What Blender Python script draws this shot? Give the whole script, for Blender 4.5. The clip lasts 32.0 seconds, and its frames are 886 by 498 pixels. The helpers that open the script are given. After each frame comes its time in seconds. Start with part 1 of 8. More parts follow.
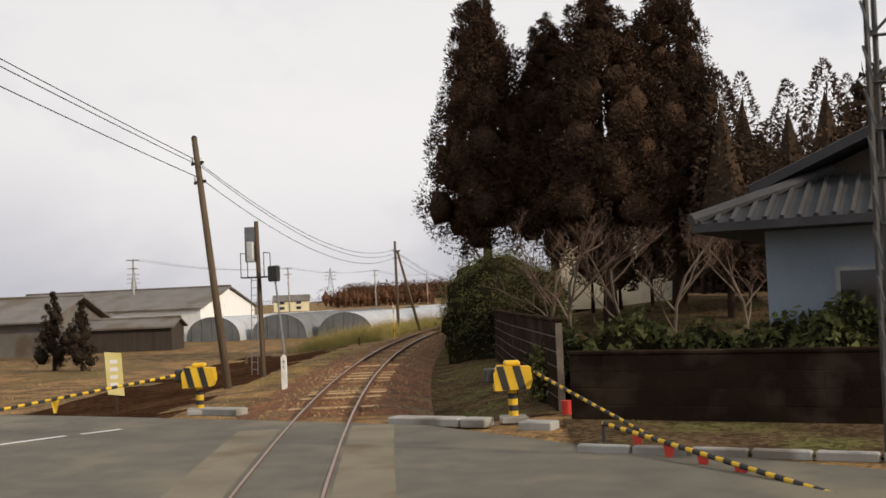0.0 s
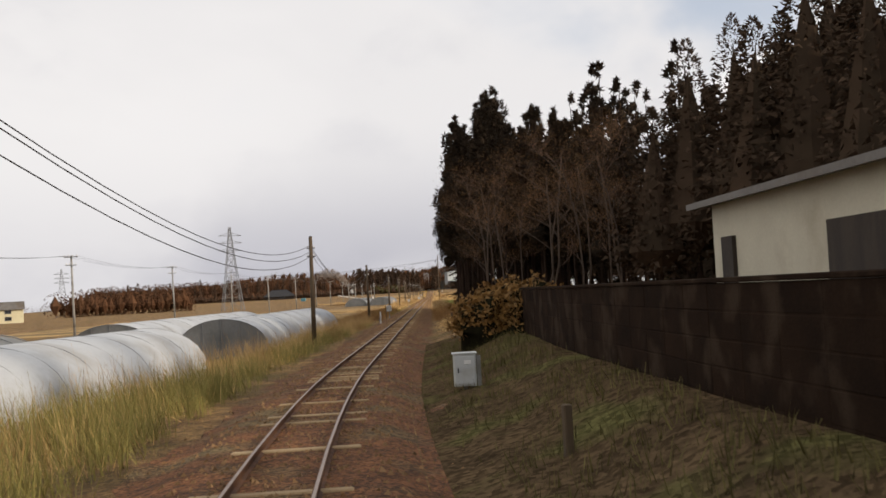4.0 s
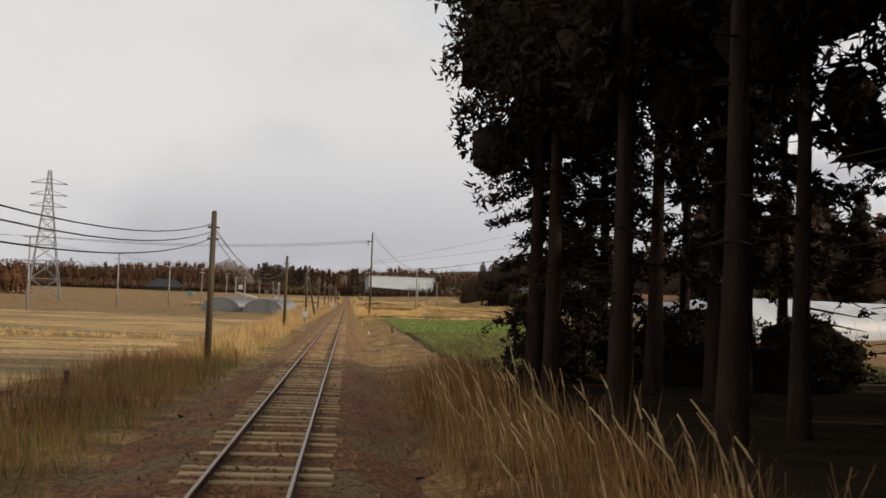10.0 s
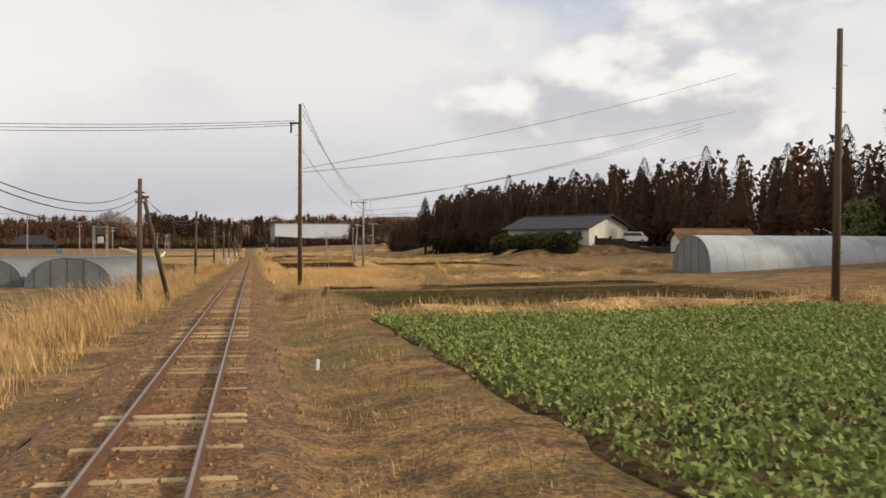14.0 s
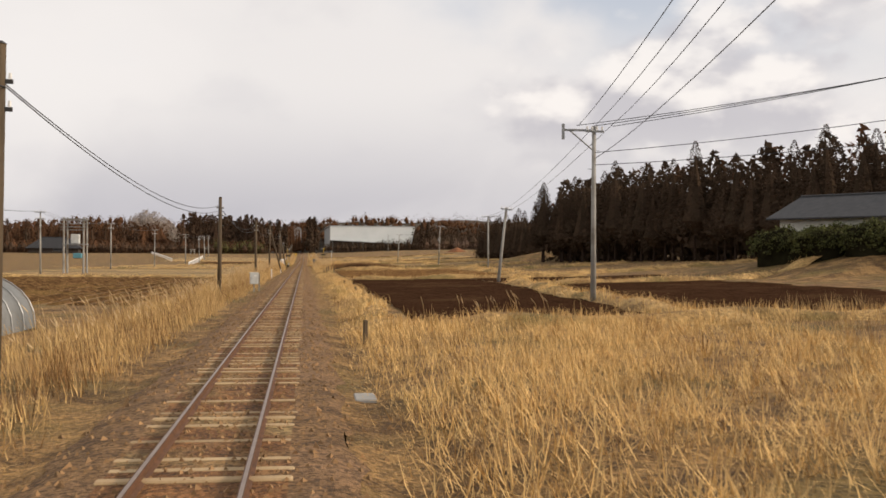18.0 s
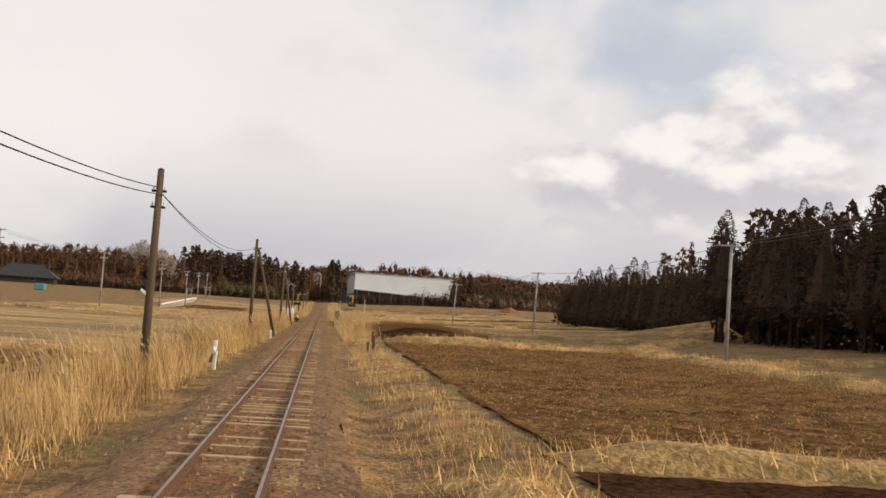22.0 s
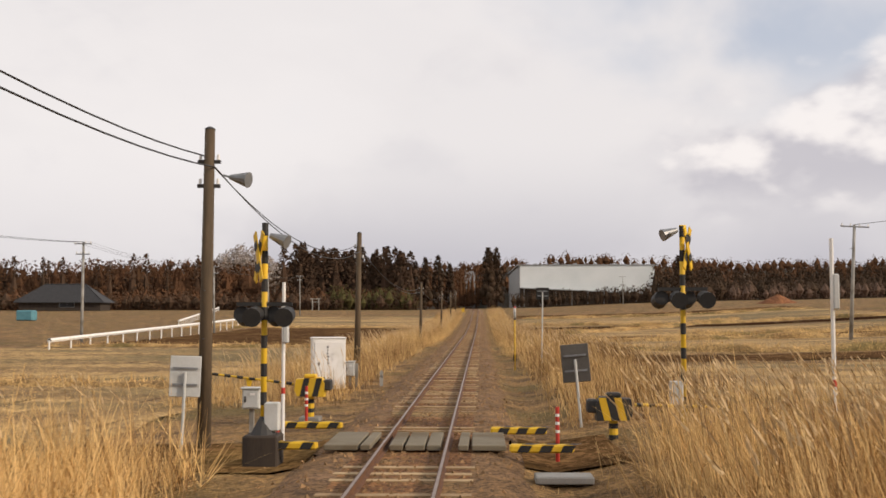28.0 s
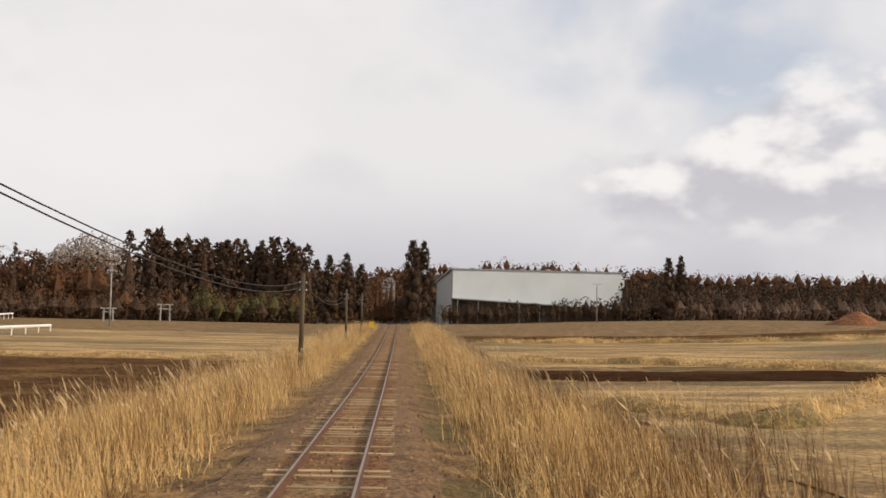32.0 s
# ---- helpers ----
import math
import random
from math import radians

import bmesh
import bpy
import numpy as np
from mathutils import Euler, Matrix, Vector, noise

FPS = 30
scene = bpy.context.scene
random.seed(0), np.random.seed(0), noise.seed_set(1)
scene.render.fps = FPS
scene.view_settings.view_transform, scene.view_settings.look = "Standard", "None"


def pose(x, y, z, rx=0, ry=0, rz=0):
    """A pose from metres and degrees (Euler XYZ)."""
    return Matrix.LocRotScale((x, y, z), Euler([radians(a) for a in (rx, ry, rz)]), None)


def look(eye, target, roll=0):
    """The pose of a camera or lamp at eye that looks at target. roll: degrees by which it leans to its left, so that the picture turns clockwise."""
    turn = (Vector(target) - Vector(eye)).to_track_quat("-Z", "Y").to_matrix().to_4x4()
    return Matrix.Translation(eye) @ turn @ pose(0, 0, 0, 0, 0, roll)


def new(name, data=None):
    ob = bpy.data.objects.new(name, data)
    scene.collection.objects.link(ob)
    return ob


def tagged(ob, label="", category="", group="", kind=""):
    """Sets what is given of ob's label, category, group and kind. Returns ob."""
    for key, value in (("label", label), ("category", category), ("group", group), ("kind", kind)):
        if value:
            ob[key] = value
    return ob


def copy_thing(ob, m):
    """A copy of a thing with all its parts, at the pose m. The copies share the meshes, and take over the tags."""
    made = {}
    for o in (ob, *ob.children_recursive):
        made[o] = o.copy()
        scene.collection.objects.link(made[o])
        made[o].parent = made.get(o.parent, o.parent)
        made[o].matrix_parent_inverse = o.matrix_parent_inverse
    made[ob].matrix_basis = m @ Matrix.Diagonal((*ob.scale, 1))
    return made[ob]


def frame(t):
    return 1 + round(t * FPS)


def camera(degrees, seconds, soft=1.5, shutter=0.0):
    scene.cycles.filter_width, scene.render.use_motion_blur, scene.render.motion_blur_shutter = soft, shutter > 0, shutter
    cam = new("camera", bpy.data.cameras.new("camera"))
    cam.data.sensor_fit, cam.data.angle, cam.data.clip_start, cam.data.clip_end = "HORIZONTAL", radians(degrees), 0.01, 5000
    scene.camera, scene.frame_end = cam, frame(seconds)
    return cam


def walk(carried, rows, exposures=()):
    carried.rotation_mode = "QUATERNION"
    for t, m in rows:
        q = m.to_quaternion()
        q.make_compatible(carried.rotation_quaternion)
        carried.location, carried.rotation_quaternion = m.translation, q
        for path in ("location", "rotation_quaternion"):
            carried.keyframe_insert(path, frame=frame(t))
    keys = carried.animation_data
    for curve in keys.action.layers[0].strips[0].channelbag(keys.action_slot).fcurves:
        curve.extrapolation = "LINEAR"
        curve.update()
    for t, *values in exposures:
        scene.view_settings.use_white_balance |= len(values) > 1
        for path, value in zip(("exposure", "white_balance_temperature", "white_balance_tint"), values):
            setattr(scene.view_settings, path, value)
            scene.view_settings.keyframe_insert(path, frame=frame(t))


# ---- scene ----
import itertools

cam = camera(45.94, 32.0, 1.6, 0.06)
PATH = [
    (0.0, pose(19.466, -116.680, 2.296, 92.72, 2.37, 12.33)),
    (0.5, pose(16.476, -106.804, 2.296, 92.12, 2.16, 10.96)),
    (1.0, pose(13.766, -96.860, 2.296, 91.55, 2.90, 10.00)),
    (1.5, pose(11.326, -86.913, 2.296, 91.14, 4.19, 8.19)),
    (2.0, pose(9.123, -76.883, 2.296, 91.79, 4.25, 5.03)),
    (2.5, pose(7.158, -66.779, 2.296, 92.34, 4.70, 4.84)),
    (3.0, pose(5.436, -56.594, 2.296, 92.49, 4.12, 3.18)),
    (3.5, pose(3.992, -46.320, 2.296, 91.55, 3.48, 1.83)),
    (4.0, pose(2.840, -35.911, 2.296, 92.34, 3.06, -0.50)),
    (4.5, pose(1.989, -25.426, 2.296, 92.54, 2.66, -2.13)),
    (6.5, pose(1.166, 16.906, 2.296, 91.16, 1.23, -6.74)),
    (7.0, pose(1.166, 27.136, 2.296, 91.25, -0.16, -6.96)),
    (7.5, pose(1.166, 37.339, 2.296, 91.01, -0.59, -7.30)),
    (8.0, pose(1.166, 47.528, 2.296, 91.04, -0.40, -6.47)),
    (8.5, pose(1.166, 57.707, 2.296, 91.04, -0.76, -5.51)),
    (9.0, pose(1.166, 67.893, 2.296, 92.88, -2.02, -6.41)),
    (9.5, pose(1.166, 78.050, 2.296, 93.34, -2.11, -4.84)),
    (10.0, pose(1.166, 88.245, 2.296, 92.89, -2.11, -5.14)),
    (10.5, pose(1.166, 98.494, 2.296, 91.71, -2.91, -4.41)),
    (11.0, pose(1.166, 108.825, 2.296, 91.23, -2.95, -7.22)),
    (11.5, pose(1.166, 119.251, 2.296, 90.54, -1.32, -8.09)),
    (12.0, pose(1.166, 129.781, 2.296, 89.95, -0.53, -9.29)),
    (12.5, pose(1.166, 140.407, 2.296, 89.45, -0.37, -9.72)),
    (13.0, pose(1.166, 151.106, 2.296, 89.59, -0.19, -10.16)),
    (13.5, pose(1.166, 161.816, 2.296, 89.81, -0.25, -10.50)),
    (15.5, pose(1.166, 204.099, 2.296, 90.72, 0.48, -9.07)),
    (16.0, pose(1.166, 214.557, 2.296, 90.73, -0.10, -8.86)),
    (16.5, pose(1.166, 225.016, 2.296, 91.41, -1.24, -8.18)),
    (17.0, pose(1.166, 235.522, 2.296, 90.96, -0.71, -7.32)),
    (17.5, pose(1.166, 246.077, 2.296, 90.48, 0.01, -7.32)),
    (18.0, pose(1.166, 256.656, 2.296, 90.41, -0.31, -7.52)),
    (18.5, pose(1.166, 267.223, 2.296, 90.22, -1.35, -7.19)),
    (19.0, pose(1.166, 277.761, 2.296, 90.75, -2.61, -8.07)),
    (19.5, pose(1.166, 288.215, 2.296, 90.96, -3.37, -7.99)),
    (20.0, pose(1.166, 298.737, 2.296, 91.55, -3.77, -5.30)),
    (20.5, pose(1.166, 309.321, 2.296, 91.83, -4.62, -5.36)),
    (21.0, pose(1.166, 319.979, 2.296, 92.85, -3.55, -5.85)),
    (21.5, pose(1.166, 330.716, 2.296, 93.16, -3.58, -6.39)),
    (22.0, pose(1.166, 341.563, 2.296, 93.55, -4.08, -6.51)),
    (22.5, pose(1.166, 352.581, 2.296, 93.18, -3.59, -6.62)),
    (23.0, pose(1.166, 363.753, 2.296, 93.52, -3.41, -5.73)),
    (23.5, pose(1.166, 374.980, 2.296, 93.72, -3.25, -5.38)),
    (24.0, pose(1.166, 386.204, 2.296, 93.55, -3.37, -5.22)),
    (24.5, pose(1.166, 397.481, 2.296, 93.20, -1.94, -0.40)),
    (26.5, pose(1.166, 444.130, 2.296, 93.11, 0.36, -0.91)),
    (27.0, pose(1.166, 455.462, 2.296, 93.22, -0.31, -0.04)),
    (27.5, pose(1.166, 466.709, 2.296, 94.17, -1.58, 3.47)),
    (28.0, pose(1.166, 477.905, 2.296, 93.49, 0.03, 2.07)),
    (28.5, pose(1.166, 489.100, 2.296, 94.56, -0.15, -0.32)),
    (29.0, pose(1.166, 500.230, 2.296, 94.60, -0.95, -0.89)),
    (29.5, pose(1.166, 511.235, 2.296, 94.05, -1.47, -1.67)),
    (30.0, pose(1.166, 522.126, 2.296, 94.72, -2.12, -1.08)),
    (30.5, pose(1.166, 532.923, 2.296, 95.05, -1.83, -1.89)),
    (31.0, pose(1.166, 543.654, 2.296, 94.86, -1.75, -1.50)),
    (31.5, pose(1.166, 554.351, 2.296, 94.94, -2.16, -1.85)),
    (32.0, pose(1.166, 565.040, 2.296, 94.45, -1.21, -2.30)),
]
walk(cam, PATH, ((0, 0.0, 6620, 13), (3, 0.0, 6560, 13), (4.5, 0.0, 6680, 13), (6.5, 0.44, 6850, 18), (7.5, 0.36, 6750, 16), (8.8, 0.15, 6620, 11), (9.6, -0.22, 6640, 11), (10.3, -0.22, 6640, 11), (11, 0.0, 6700, 12), (13, 0.0, 6720, 12), (19, 0.0, 6830, 14), (23, 0.0, 6820, 14), (27, -0.03, 6780, 16), (30, -0.03, 6650, 13), (32, -0.03, 6650, 13)))


# ---- light of the place ----
SUN_EL, SUN_AZ = radians(25), radians(106)  # azimuth clockwise from +Y
world = bpy.data.worlds.new("sky")
scene.world = world
world.use_nodes = True
wt = world.node_tree
wt.nodes.clear()


def wnode(kind, **kw):
    n = wt.nodes.new(kind)
    for k, v in kw.items():
        n.inputs[k].default_value = v
    return n


def wmath(op, a, b=None, clamp=False):
    n = wt.nodes.new("ShaderNodeMath")
    n.operation, n.use_clamp = op, clamp
    for i, v in enumerate((a, b)):
        if v is None:
            continue
        if isinstance(v, (int, float)):
            n.inputs[i].default_value = v
        else:
            wt.links.new(v, n.inputs[i])
    return n.outputs[0]


def wmix(fac, a, b):
    n = wt.nodes.new("ShaderNodeMix")
    n.data_type = "RGBA"
    for i, v in ((0, fac), (6, a), (7, b)):
        if isinstance(v, (tuple, float, int)):
            n.inputs[i].default_value = v if not isinstance(v, tuple) else (*v, 1)
        else:
            wt.links.new(v, n.inputs[i])
    return n.outputs[2]


def wsmooth(v, lo, hi):
    n = wt.nodes.new("ShaderNodeMapRange")
    n.interpolation_type = "SMOOTHSTEP"
    n.inputs["From Min"].default_value, n.inputs["From Max"].default_value = lo, hi
    wt.links.new(v, n.inputs["Value"])
    return n.outputs[0]


def wnoise(vec, scale, detail=6, rough=0.55, dist=0.0):
    n = wnode("ShaderNodeTexNoise", Scale=scale, Detail=detail, Roughness=rough, Distortion=dist)
    wt.links.new(vec, n.inputs["Vector"])
    return n.outputs["Fac"]


sky = wt.nodes.new("ShaderNodeTexSky")
sky.sky_type, sky.sun_disc, sky.sun_elevation, sky.sun_rotation = "NISHITA", False, SUN_EL, SUN_AZ
sky.air_density, sky.dust_density = 1.0, 1.5
skyscale = wt.nodes.new("ShaderNodeVectorMath")
skyscale.operation = "SCALE"
wt.links.new(sky.outputs[0], skyscale.inputs[0])
skyscale.inputs["Scale"].default_value = 0.11
tc = wt.nodes.new("ShaderNodeTexCoord")
sep = wt.nodes.new("ShaderNodeSeparateXYZ")
wt.links.new(tc.outputs["Generated"], sep.inputs[0])
dx, dy, dz = sep.outputs
stretch = wt.nodes.new("ShaderNodeVectorMath")
stretch.operation = "MULTIPLY"
wt.links.new(tc.outputs["Generated"], stretch.inputs[0])
stretch.inputs[1].default_value = (1.0, 1.0, 1.7)
big = wnoise(stretch.outputs[0], 2.6, 5, 0.5, 0.4)
puff = wnoise(stretch.outputs[0], 7.0, 5, 0.50, 0.15)
# high veil, brighter overhead and lavender grey near the horizon
low = wsmooth(dz, 0.0, 0.17)
veil = wmix(low, (0.49, 0.50, 0.555), (0.82, 0.825, 0.825))
veil = wmix(wmath("MULTIPLY", wsmooth(big, 0.42, 0.66), 0.55), veil, (0.92, 0.922, 0.91))
veil = wmix(wmath("MULTIPLY", wsmooth(puff, 0.5, 0.72), 0.30), veil, (0.62, 0.63, 0.67))
# pale blue gaps where the veil thins, mostly above the bank of cumulus
gap = wsmooth(wmath("ADD", big, wmath("MULTIPLY", wmath("MINIMUM", dx, 0.35), 0.5)), 0.47, 0.72)
gap = wmath("MULTIPLY", gap, wsmooth(dz, 0.13, 0.25))
col = wmix(wmath("MULTIPLY", gap, 0.80), veil, wmix(0.55, skyscale.outputs[0], (0.60, 0.69, 0.82)))


# a bank of cumulus to the right ahead, lit from the right and above
def billow(shift):
    moved = wt.nodes.new("ShaderNodeVectorMath")
    moved.operation = "ADD"
    wt.links.new(stretch.outputs[0], moved.inputs[0])
    moved.inputs[1].default_value = shift
    lumps = wt.nodes.new("ShaderNodeTexVoronoi")
    lumps.feature = "SMOOTH_F1"
    for socket, v in (("Scale", 12.0), ("Smoothness", 0.6), ("Detail", 3.5), ("Roughness", 0.48)):
        lumps.inputs[socket].default_value = v
    wt.links.new(moved.outputs[0], lumps.inputs["Vector"])
    soft = wnoise(moved.outputs[0], 6.5, 7, 0.55, 0.15)
    return wmath("ADD", wmath("MULTIPLY", soft, 1.5), wmath("MULTIPLY", lumps.outputs["Distance"], -0.75))


here, ahead = billow((0, 0, 0)), billow((0.012, 0.0, 0.042))
roof = wmath("MINIMUM", wmath("ADD", wmath("MULTIPLY", dx, 0.44), 0.105), 0.285)
inside = wmath("MINIMUM", wmath("MULTIPLY", wmath("SUBTRACT", roof, dz), 13.0), wmath("MULTIPLY", wmath("SUBTRACT", dx, 0.155), 11.0))
inside = wmath("MINIMUM", wmath("MINIMUM", inside, 0.75), wmath("MULTIPLY", wmath("SUBTRACT", 0.52, dx), 9.0))
mass = wmath("ADD", inside, wmath("MULTIPLY", wmath("SUBTRACT", here, 0.12), 1.3))
body = wmath("MULTIPLY", wsmooth(mass, 0.05, 0.70), wsmooth(dz, 0.07, 0.13))
body = wmath("MULTIPLY", body, wsmooth(dy, 0.0, 0.4))
height = wmath("DIVIDE", wmath("SUBTRACT", dz, 0.08), wmath("SUBTRACT", roof, 0.08))
lit = wsmooth(wmath("ADD", wmath("MULTIPLY", wmath("SUBTRACT", here, ahead), 1.15), wmath("MULTIPLY", height, 0.36)), -0.05, 0.58)
puffs = wmix(lit, (0.53, 0.535, 0.585), (0.96, 0.95, 0.925))
col = wmix(wmath("MULTIPLY", body, 0.80), col, puffs)
bg = wnode("ShaderNodeBackground", Strength=1.0)
wt.links.new(col, bg.inputs["Color"])
wt.links.new(bg.outputs[0], wt.nodes.new("ShaderNodeOutputWorld").inputs[0])

sun = new("sun", bpy.data.lights.new("sun", "SUN"))
sun.data.energy, sun.data.angle, sun.data.color = 3.4, radians(2.5), (1.0, 0.87, 0.70)
sun.matrix_basis = look((0, 0, 0), (-math.sin(SUN_AZ) * math.cos(SUN_EL), -math.cos(SUN_AZ) * math.cos(SUN_EL), -math.sin(SUN_EL)))


# ---- materials ----
def mat(name, a, b, scale=1.0, rough=0.85, bump=0.25, fine=30.0, metal=0.0, island=0.0, obrand=0.0, stain=None, stain_scale=0.35, stain_at=(0.52, 0.66), bump_d=0.02, trans=0.0, spec=0.3, stretch=(1, 1, 1), speck=None, crisp=0.0):
    """Colour a to b in a fine grain, broken by stains of a third colour at a larger scale; relief from the grain."""
    m = bpy.data.materials.new(name)
    m.use_nodes = True
    t = m.node_tree
    p = t.nodes["Principled BSDF"]
    geo = t.nodes.new("ShaderNodeNewGeometry")
    vec = geo.outputs["Position"]
    if stretch != (1, 1, 1):
        mul = t.nodes.new("ShaderNodeVectorMath")
        mul.operation = "MULTIPLY"
        t.links.new(vec, mul.inputs[0])
        mul.inputs[1].default_value = stretch
        vec = mul.outputs[0]

    def noise_at(sc, det=4):
        n = t.nodes.new("ShaderNodeTexNoise")
        n.inputs["Scale"].default_value, n.inputs["Detail"].default_value = sc, det
        t.links.new(vec, n.inputs["Vector"])
        return n.outputs["Fac"]

    def ramp(v, lo, hi):
        n = t.nodes.new("ShaderNodeMapRange")
        n.inputs["From Min"].default_value, n.inputs["From Max"].default_value = lo, hi
        t.links.new(v, n.inputs["Value"])
        return n.outputs[0]

    def mix(fac, x, y):
        n = t.nodes.new("ShaderNodeMix")
        n.data_type = "RGBA"
        for i, v in ((0, fac), (6, x), (7, y)):
            if isinstance(v, (tuple, float, int)):
                n.inputs[i].default_value = v if not isinstance(v, tuple) else (*v, 1)
            else:
                t.links.new(v, n.inputs[i])
        return n.outputs[2]

    grain = noise_at(fine, 3)
    mid = noise_at(scale, 5)
    add = t.nodes.new("ShaderNodeMath")
    add.operation = "MULTIPLY_ADD"
    t.links.new(grain, add.inputs[0])
    add.inputs[1].default_value = 0.5
    t.links.new(mid, add.inputs[2])
    f = ramp(add.outputs[0], 0.5 + crisp, 1.0 - crisp)
    if island or obrand:
        src = geo.outputs["Random Per Island"]
        if obrand:
            src = t.nodes.new("ShaderNodeObjectInfo").outputs["Random"]
        am = island or obrand
        c = t.nodes.new("ShaderNodeMix")
        c.inputs[0].default_value = am
        t.links.new(f, c.inputs[2])
        t.links.new(src, c.inputs[3])
        f = c.outputs[0]
    colour = mix(f, a, b)
    if stain:
        colour = mix(ramp(noise_at(stain_scale, 6), *stain_at), colour, stain)
    if speck:
        vo = t.nodes.new("ShaderNodeTexVoronoi")
        vo.inputs["Scale"].default_value = speck[0]
        t.links.new(geo.outputs["Position"], vo.inputs["Vector"])
        bw = t.nodes.new("ShaderNodeRGBToBW")
        t.links.new(vo.outputs["Color"], bw.inputs[0])
        sc_ = t.nodes.new("ShaderNodeMapRange")
        sc_.inputs["From Min"].default_value, sc_.inputs["From Max"].default_value = .2, .8
        sc_.inputs["To Min"].default_value, sc_.inputs["To Max"].default_value = 1 - speck[1], 1 + speck[1]
        t.links.new(bw.outputs[0], sc_.inputs["Value"])
        mu = t.nodes.new("ShaderNodeVectorMath")
        mu.operation = "SCALE"
        t.links.new(colour, mu.inputs[0])
        t.links.new(sc_.outputs[0], mu.inputs["Scale"])
        colour = mu.outputs[0]
    t.links.new(colour, p.inputs["Base Color"])
    p.inputs["Roughness"].default_value, p.inputs["Metallic"].default_value = rough, metal
    p.inputs["Specular IOR Level"].default_value = spec
    if trans:
        p.inputs["Transmission Weight"].default_value = trans
    if bump:
        bn = t.nodes.new("ShaderNodeBump")
        bn.inputs["Strength"].default_value, bn.inputs["Distance"].default_value = bump, bump_d
        t.links.new(grain, bn.inputs["Height"])
        t.links.new(bn.outputs[0], p.inputs["Normal"])
    return m


M_EARTH = mat("dry_turf", (0.304, 0.177, 0.064), (0.110, 0.060, 0.022), 0.9, 0.95, 0.9, 15, stain=(0.142, 0.097, 0.030), stain_scale=0.22, stain_at=(0.48, 0.66), bump_d=0.12, speck=(11, .38), crisp=.13)
M_BALLAST = mat("rusty_ballast", (0.232, 0.096, 0.036), (0.088, 0.039, 0.017), 1.4, 0.95, 0.9, 30, stain=(0.158, 0.107, 0.046), stain_scale=0.45, stain_at=(.5, .66), bump_d=0.06, speck=(17, .55))
M_STONE = mat("ballast_stone", (0.385, 0.225, 0.105), (0.116, 0.073, 0.038), 3, 0.95, 0.3, 60, island=0.75)
M_RAIL_RUST = mat("rusty_steel", (0.165, 0.078, 0.038), (0.08, 0.040, 0.022), 5, 0.8, 0.2, 60)
M_RAIL_TOP = mat("polished_rail_steel", (0.36, 0.27, 0.21), (0.24, 0.165, 0.12), 3, 0.4, 0.0, 60, metal=1.0)
M_SLEEPER = mat("weathered_sleeper", (0.525, 0.378, 0.208), (0.200, 0.126, 0.062), 1.2, 0.9, 0.4, 24, obrand=0.5)
M_POLE = mat("weathered_wood_pole", (0.121, 0.085, 0.050), (0.063, 0.046, 0.029), 1.5, 0.85, 0.35, 14, stretch=(6, 6, 0.5))
M_CONCRETE = mat("grey_concrete", (0.36, 0.35, 0.32), (0.24, 0.23, 0.21), 1.2, 0.9, 0.2, 40, stain=(0.17, 0.155, 0.13), stain_scale=0.8)
M_CABLE = mat("black_cable", (0.02, 0.02, 0.022), (0.035, 0.035, 0.035), 3, 0.6, 0)
M_STEEL = mat("galvanised_steel", (0.30, 0.31, 0.31), (0.20, 0.205, 0.21), 3, 0.5, 0.1, 40, metal=0.6)
M_DARKSTEEL = mat("dark_painted_steel", (0.03, 0.03, 0.03), (0.05, 0.047, 0.043), 3, 0.6, 0.1, 40)
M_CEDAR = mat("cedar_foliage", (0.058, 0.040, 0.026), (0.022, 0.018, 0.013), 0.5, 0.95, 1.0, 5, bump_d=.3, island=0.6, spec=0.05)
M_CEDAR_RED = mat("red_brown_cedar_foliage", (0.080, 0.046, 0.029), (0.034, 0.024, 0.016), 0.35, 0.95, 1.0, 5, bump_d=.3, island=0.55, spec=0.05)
# Brown wood and edge conifer foliage, raised in tone to paint distance haze.
M_WOODS = mat("haze_pale_wood_foliage", (0.131, 0.064, 0.034), (0.065, 0.038, 0.022), 0.08, 0.95, 0, 2, island=0.55, spec=0.0)
M_CEDAR_FAR = mat("haze_pale_conifer_foliage", (0.088, 0.057, 0.038), (0.042, 0.032, 0.022), 0.3, 0.95, 0, 2, island=0.6, spec=0.0)
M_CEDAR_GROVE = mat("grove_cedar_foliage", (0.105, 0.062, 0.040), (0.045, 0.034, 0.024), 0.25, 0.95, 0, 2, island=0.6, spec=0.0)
M_BARK = mat("reddish_cedar_bark", (0.052, 0.033, 0.023), (0.022, 0.015, 0.012), 1.2, 0.95, 0.8, 20, stretch=(5, 5, 0.6), bump_d=0.03, spec=0.05)
M_TWIG = mat("bare_brown_twigs", (0.135, 0.082, 0.054), (0.075, 0.047, 0.033), 1.0, 0.95, 0.2, 20, island=0.5)
M_GREYBARK = mat("pale_grey_bark", (0.17, 0.128, 0.095), (0.09, 0.068, 0.05), 1.0, 0.95, 0.3, 20)
M_GREYBROWN = mat("grey_brown_bark", (0.105, 0.074, 0.052), (0.050, 0.036, 0.027), 1.2, 0.95, 0.5, 20, stretch=(4, 4, 0.8))
M_REED = mat("straw_coloured_reeds", (0.74, 0.515, 0.235), (0.40, 0.255, 0.105), 0.8, 0.85, 0, 3, island=0.45, spec=0.1, stain=(0.225, 0.120, 0.048), stain_scale=0.4, stain_at=(0.49, 0.62))
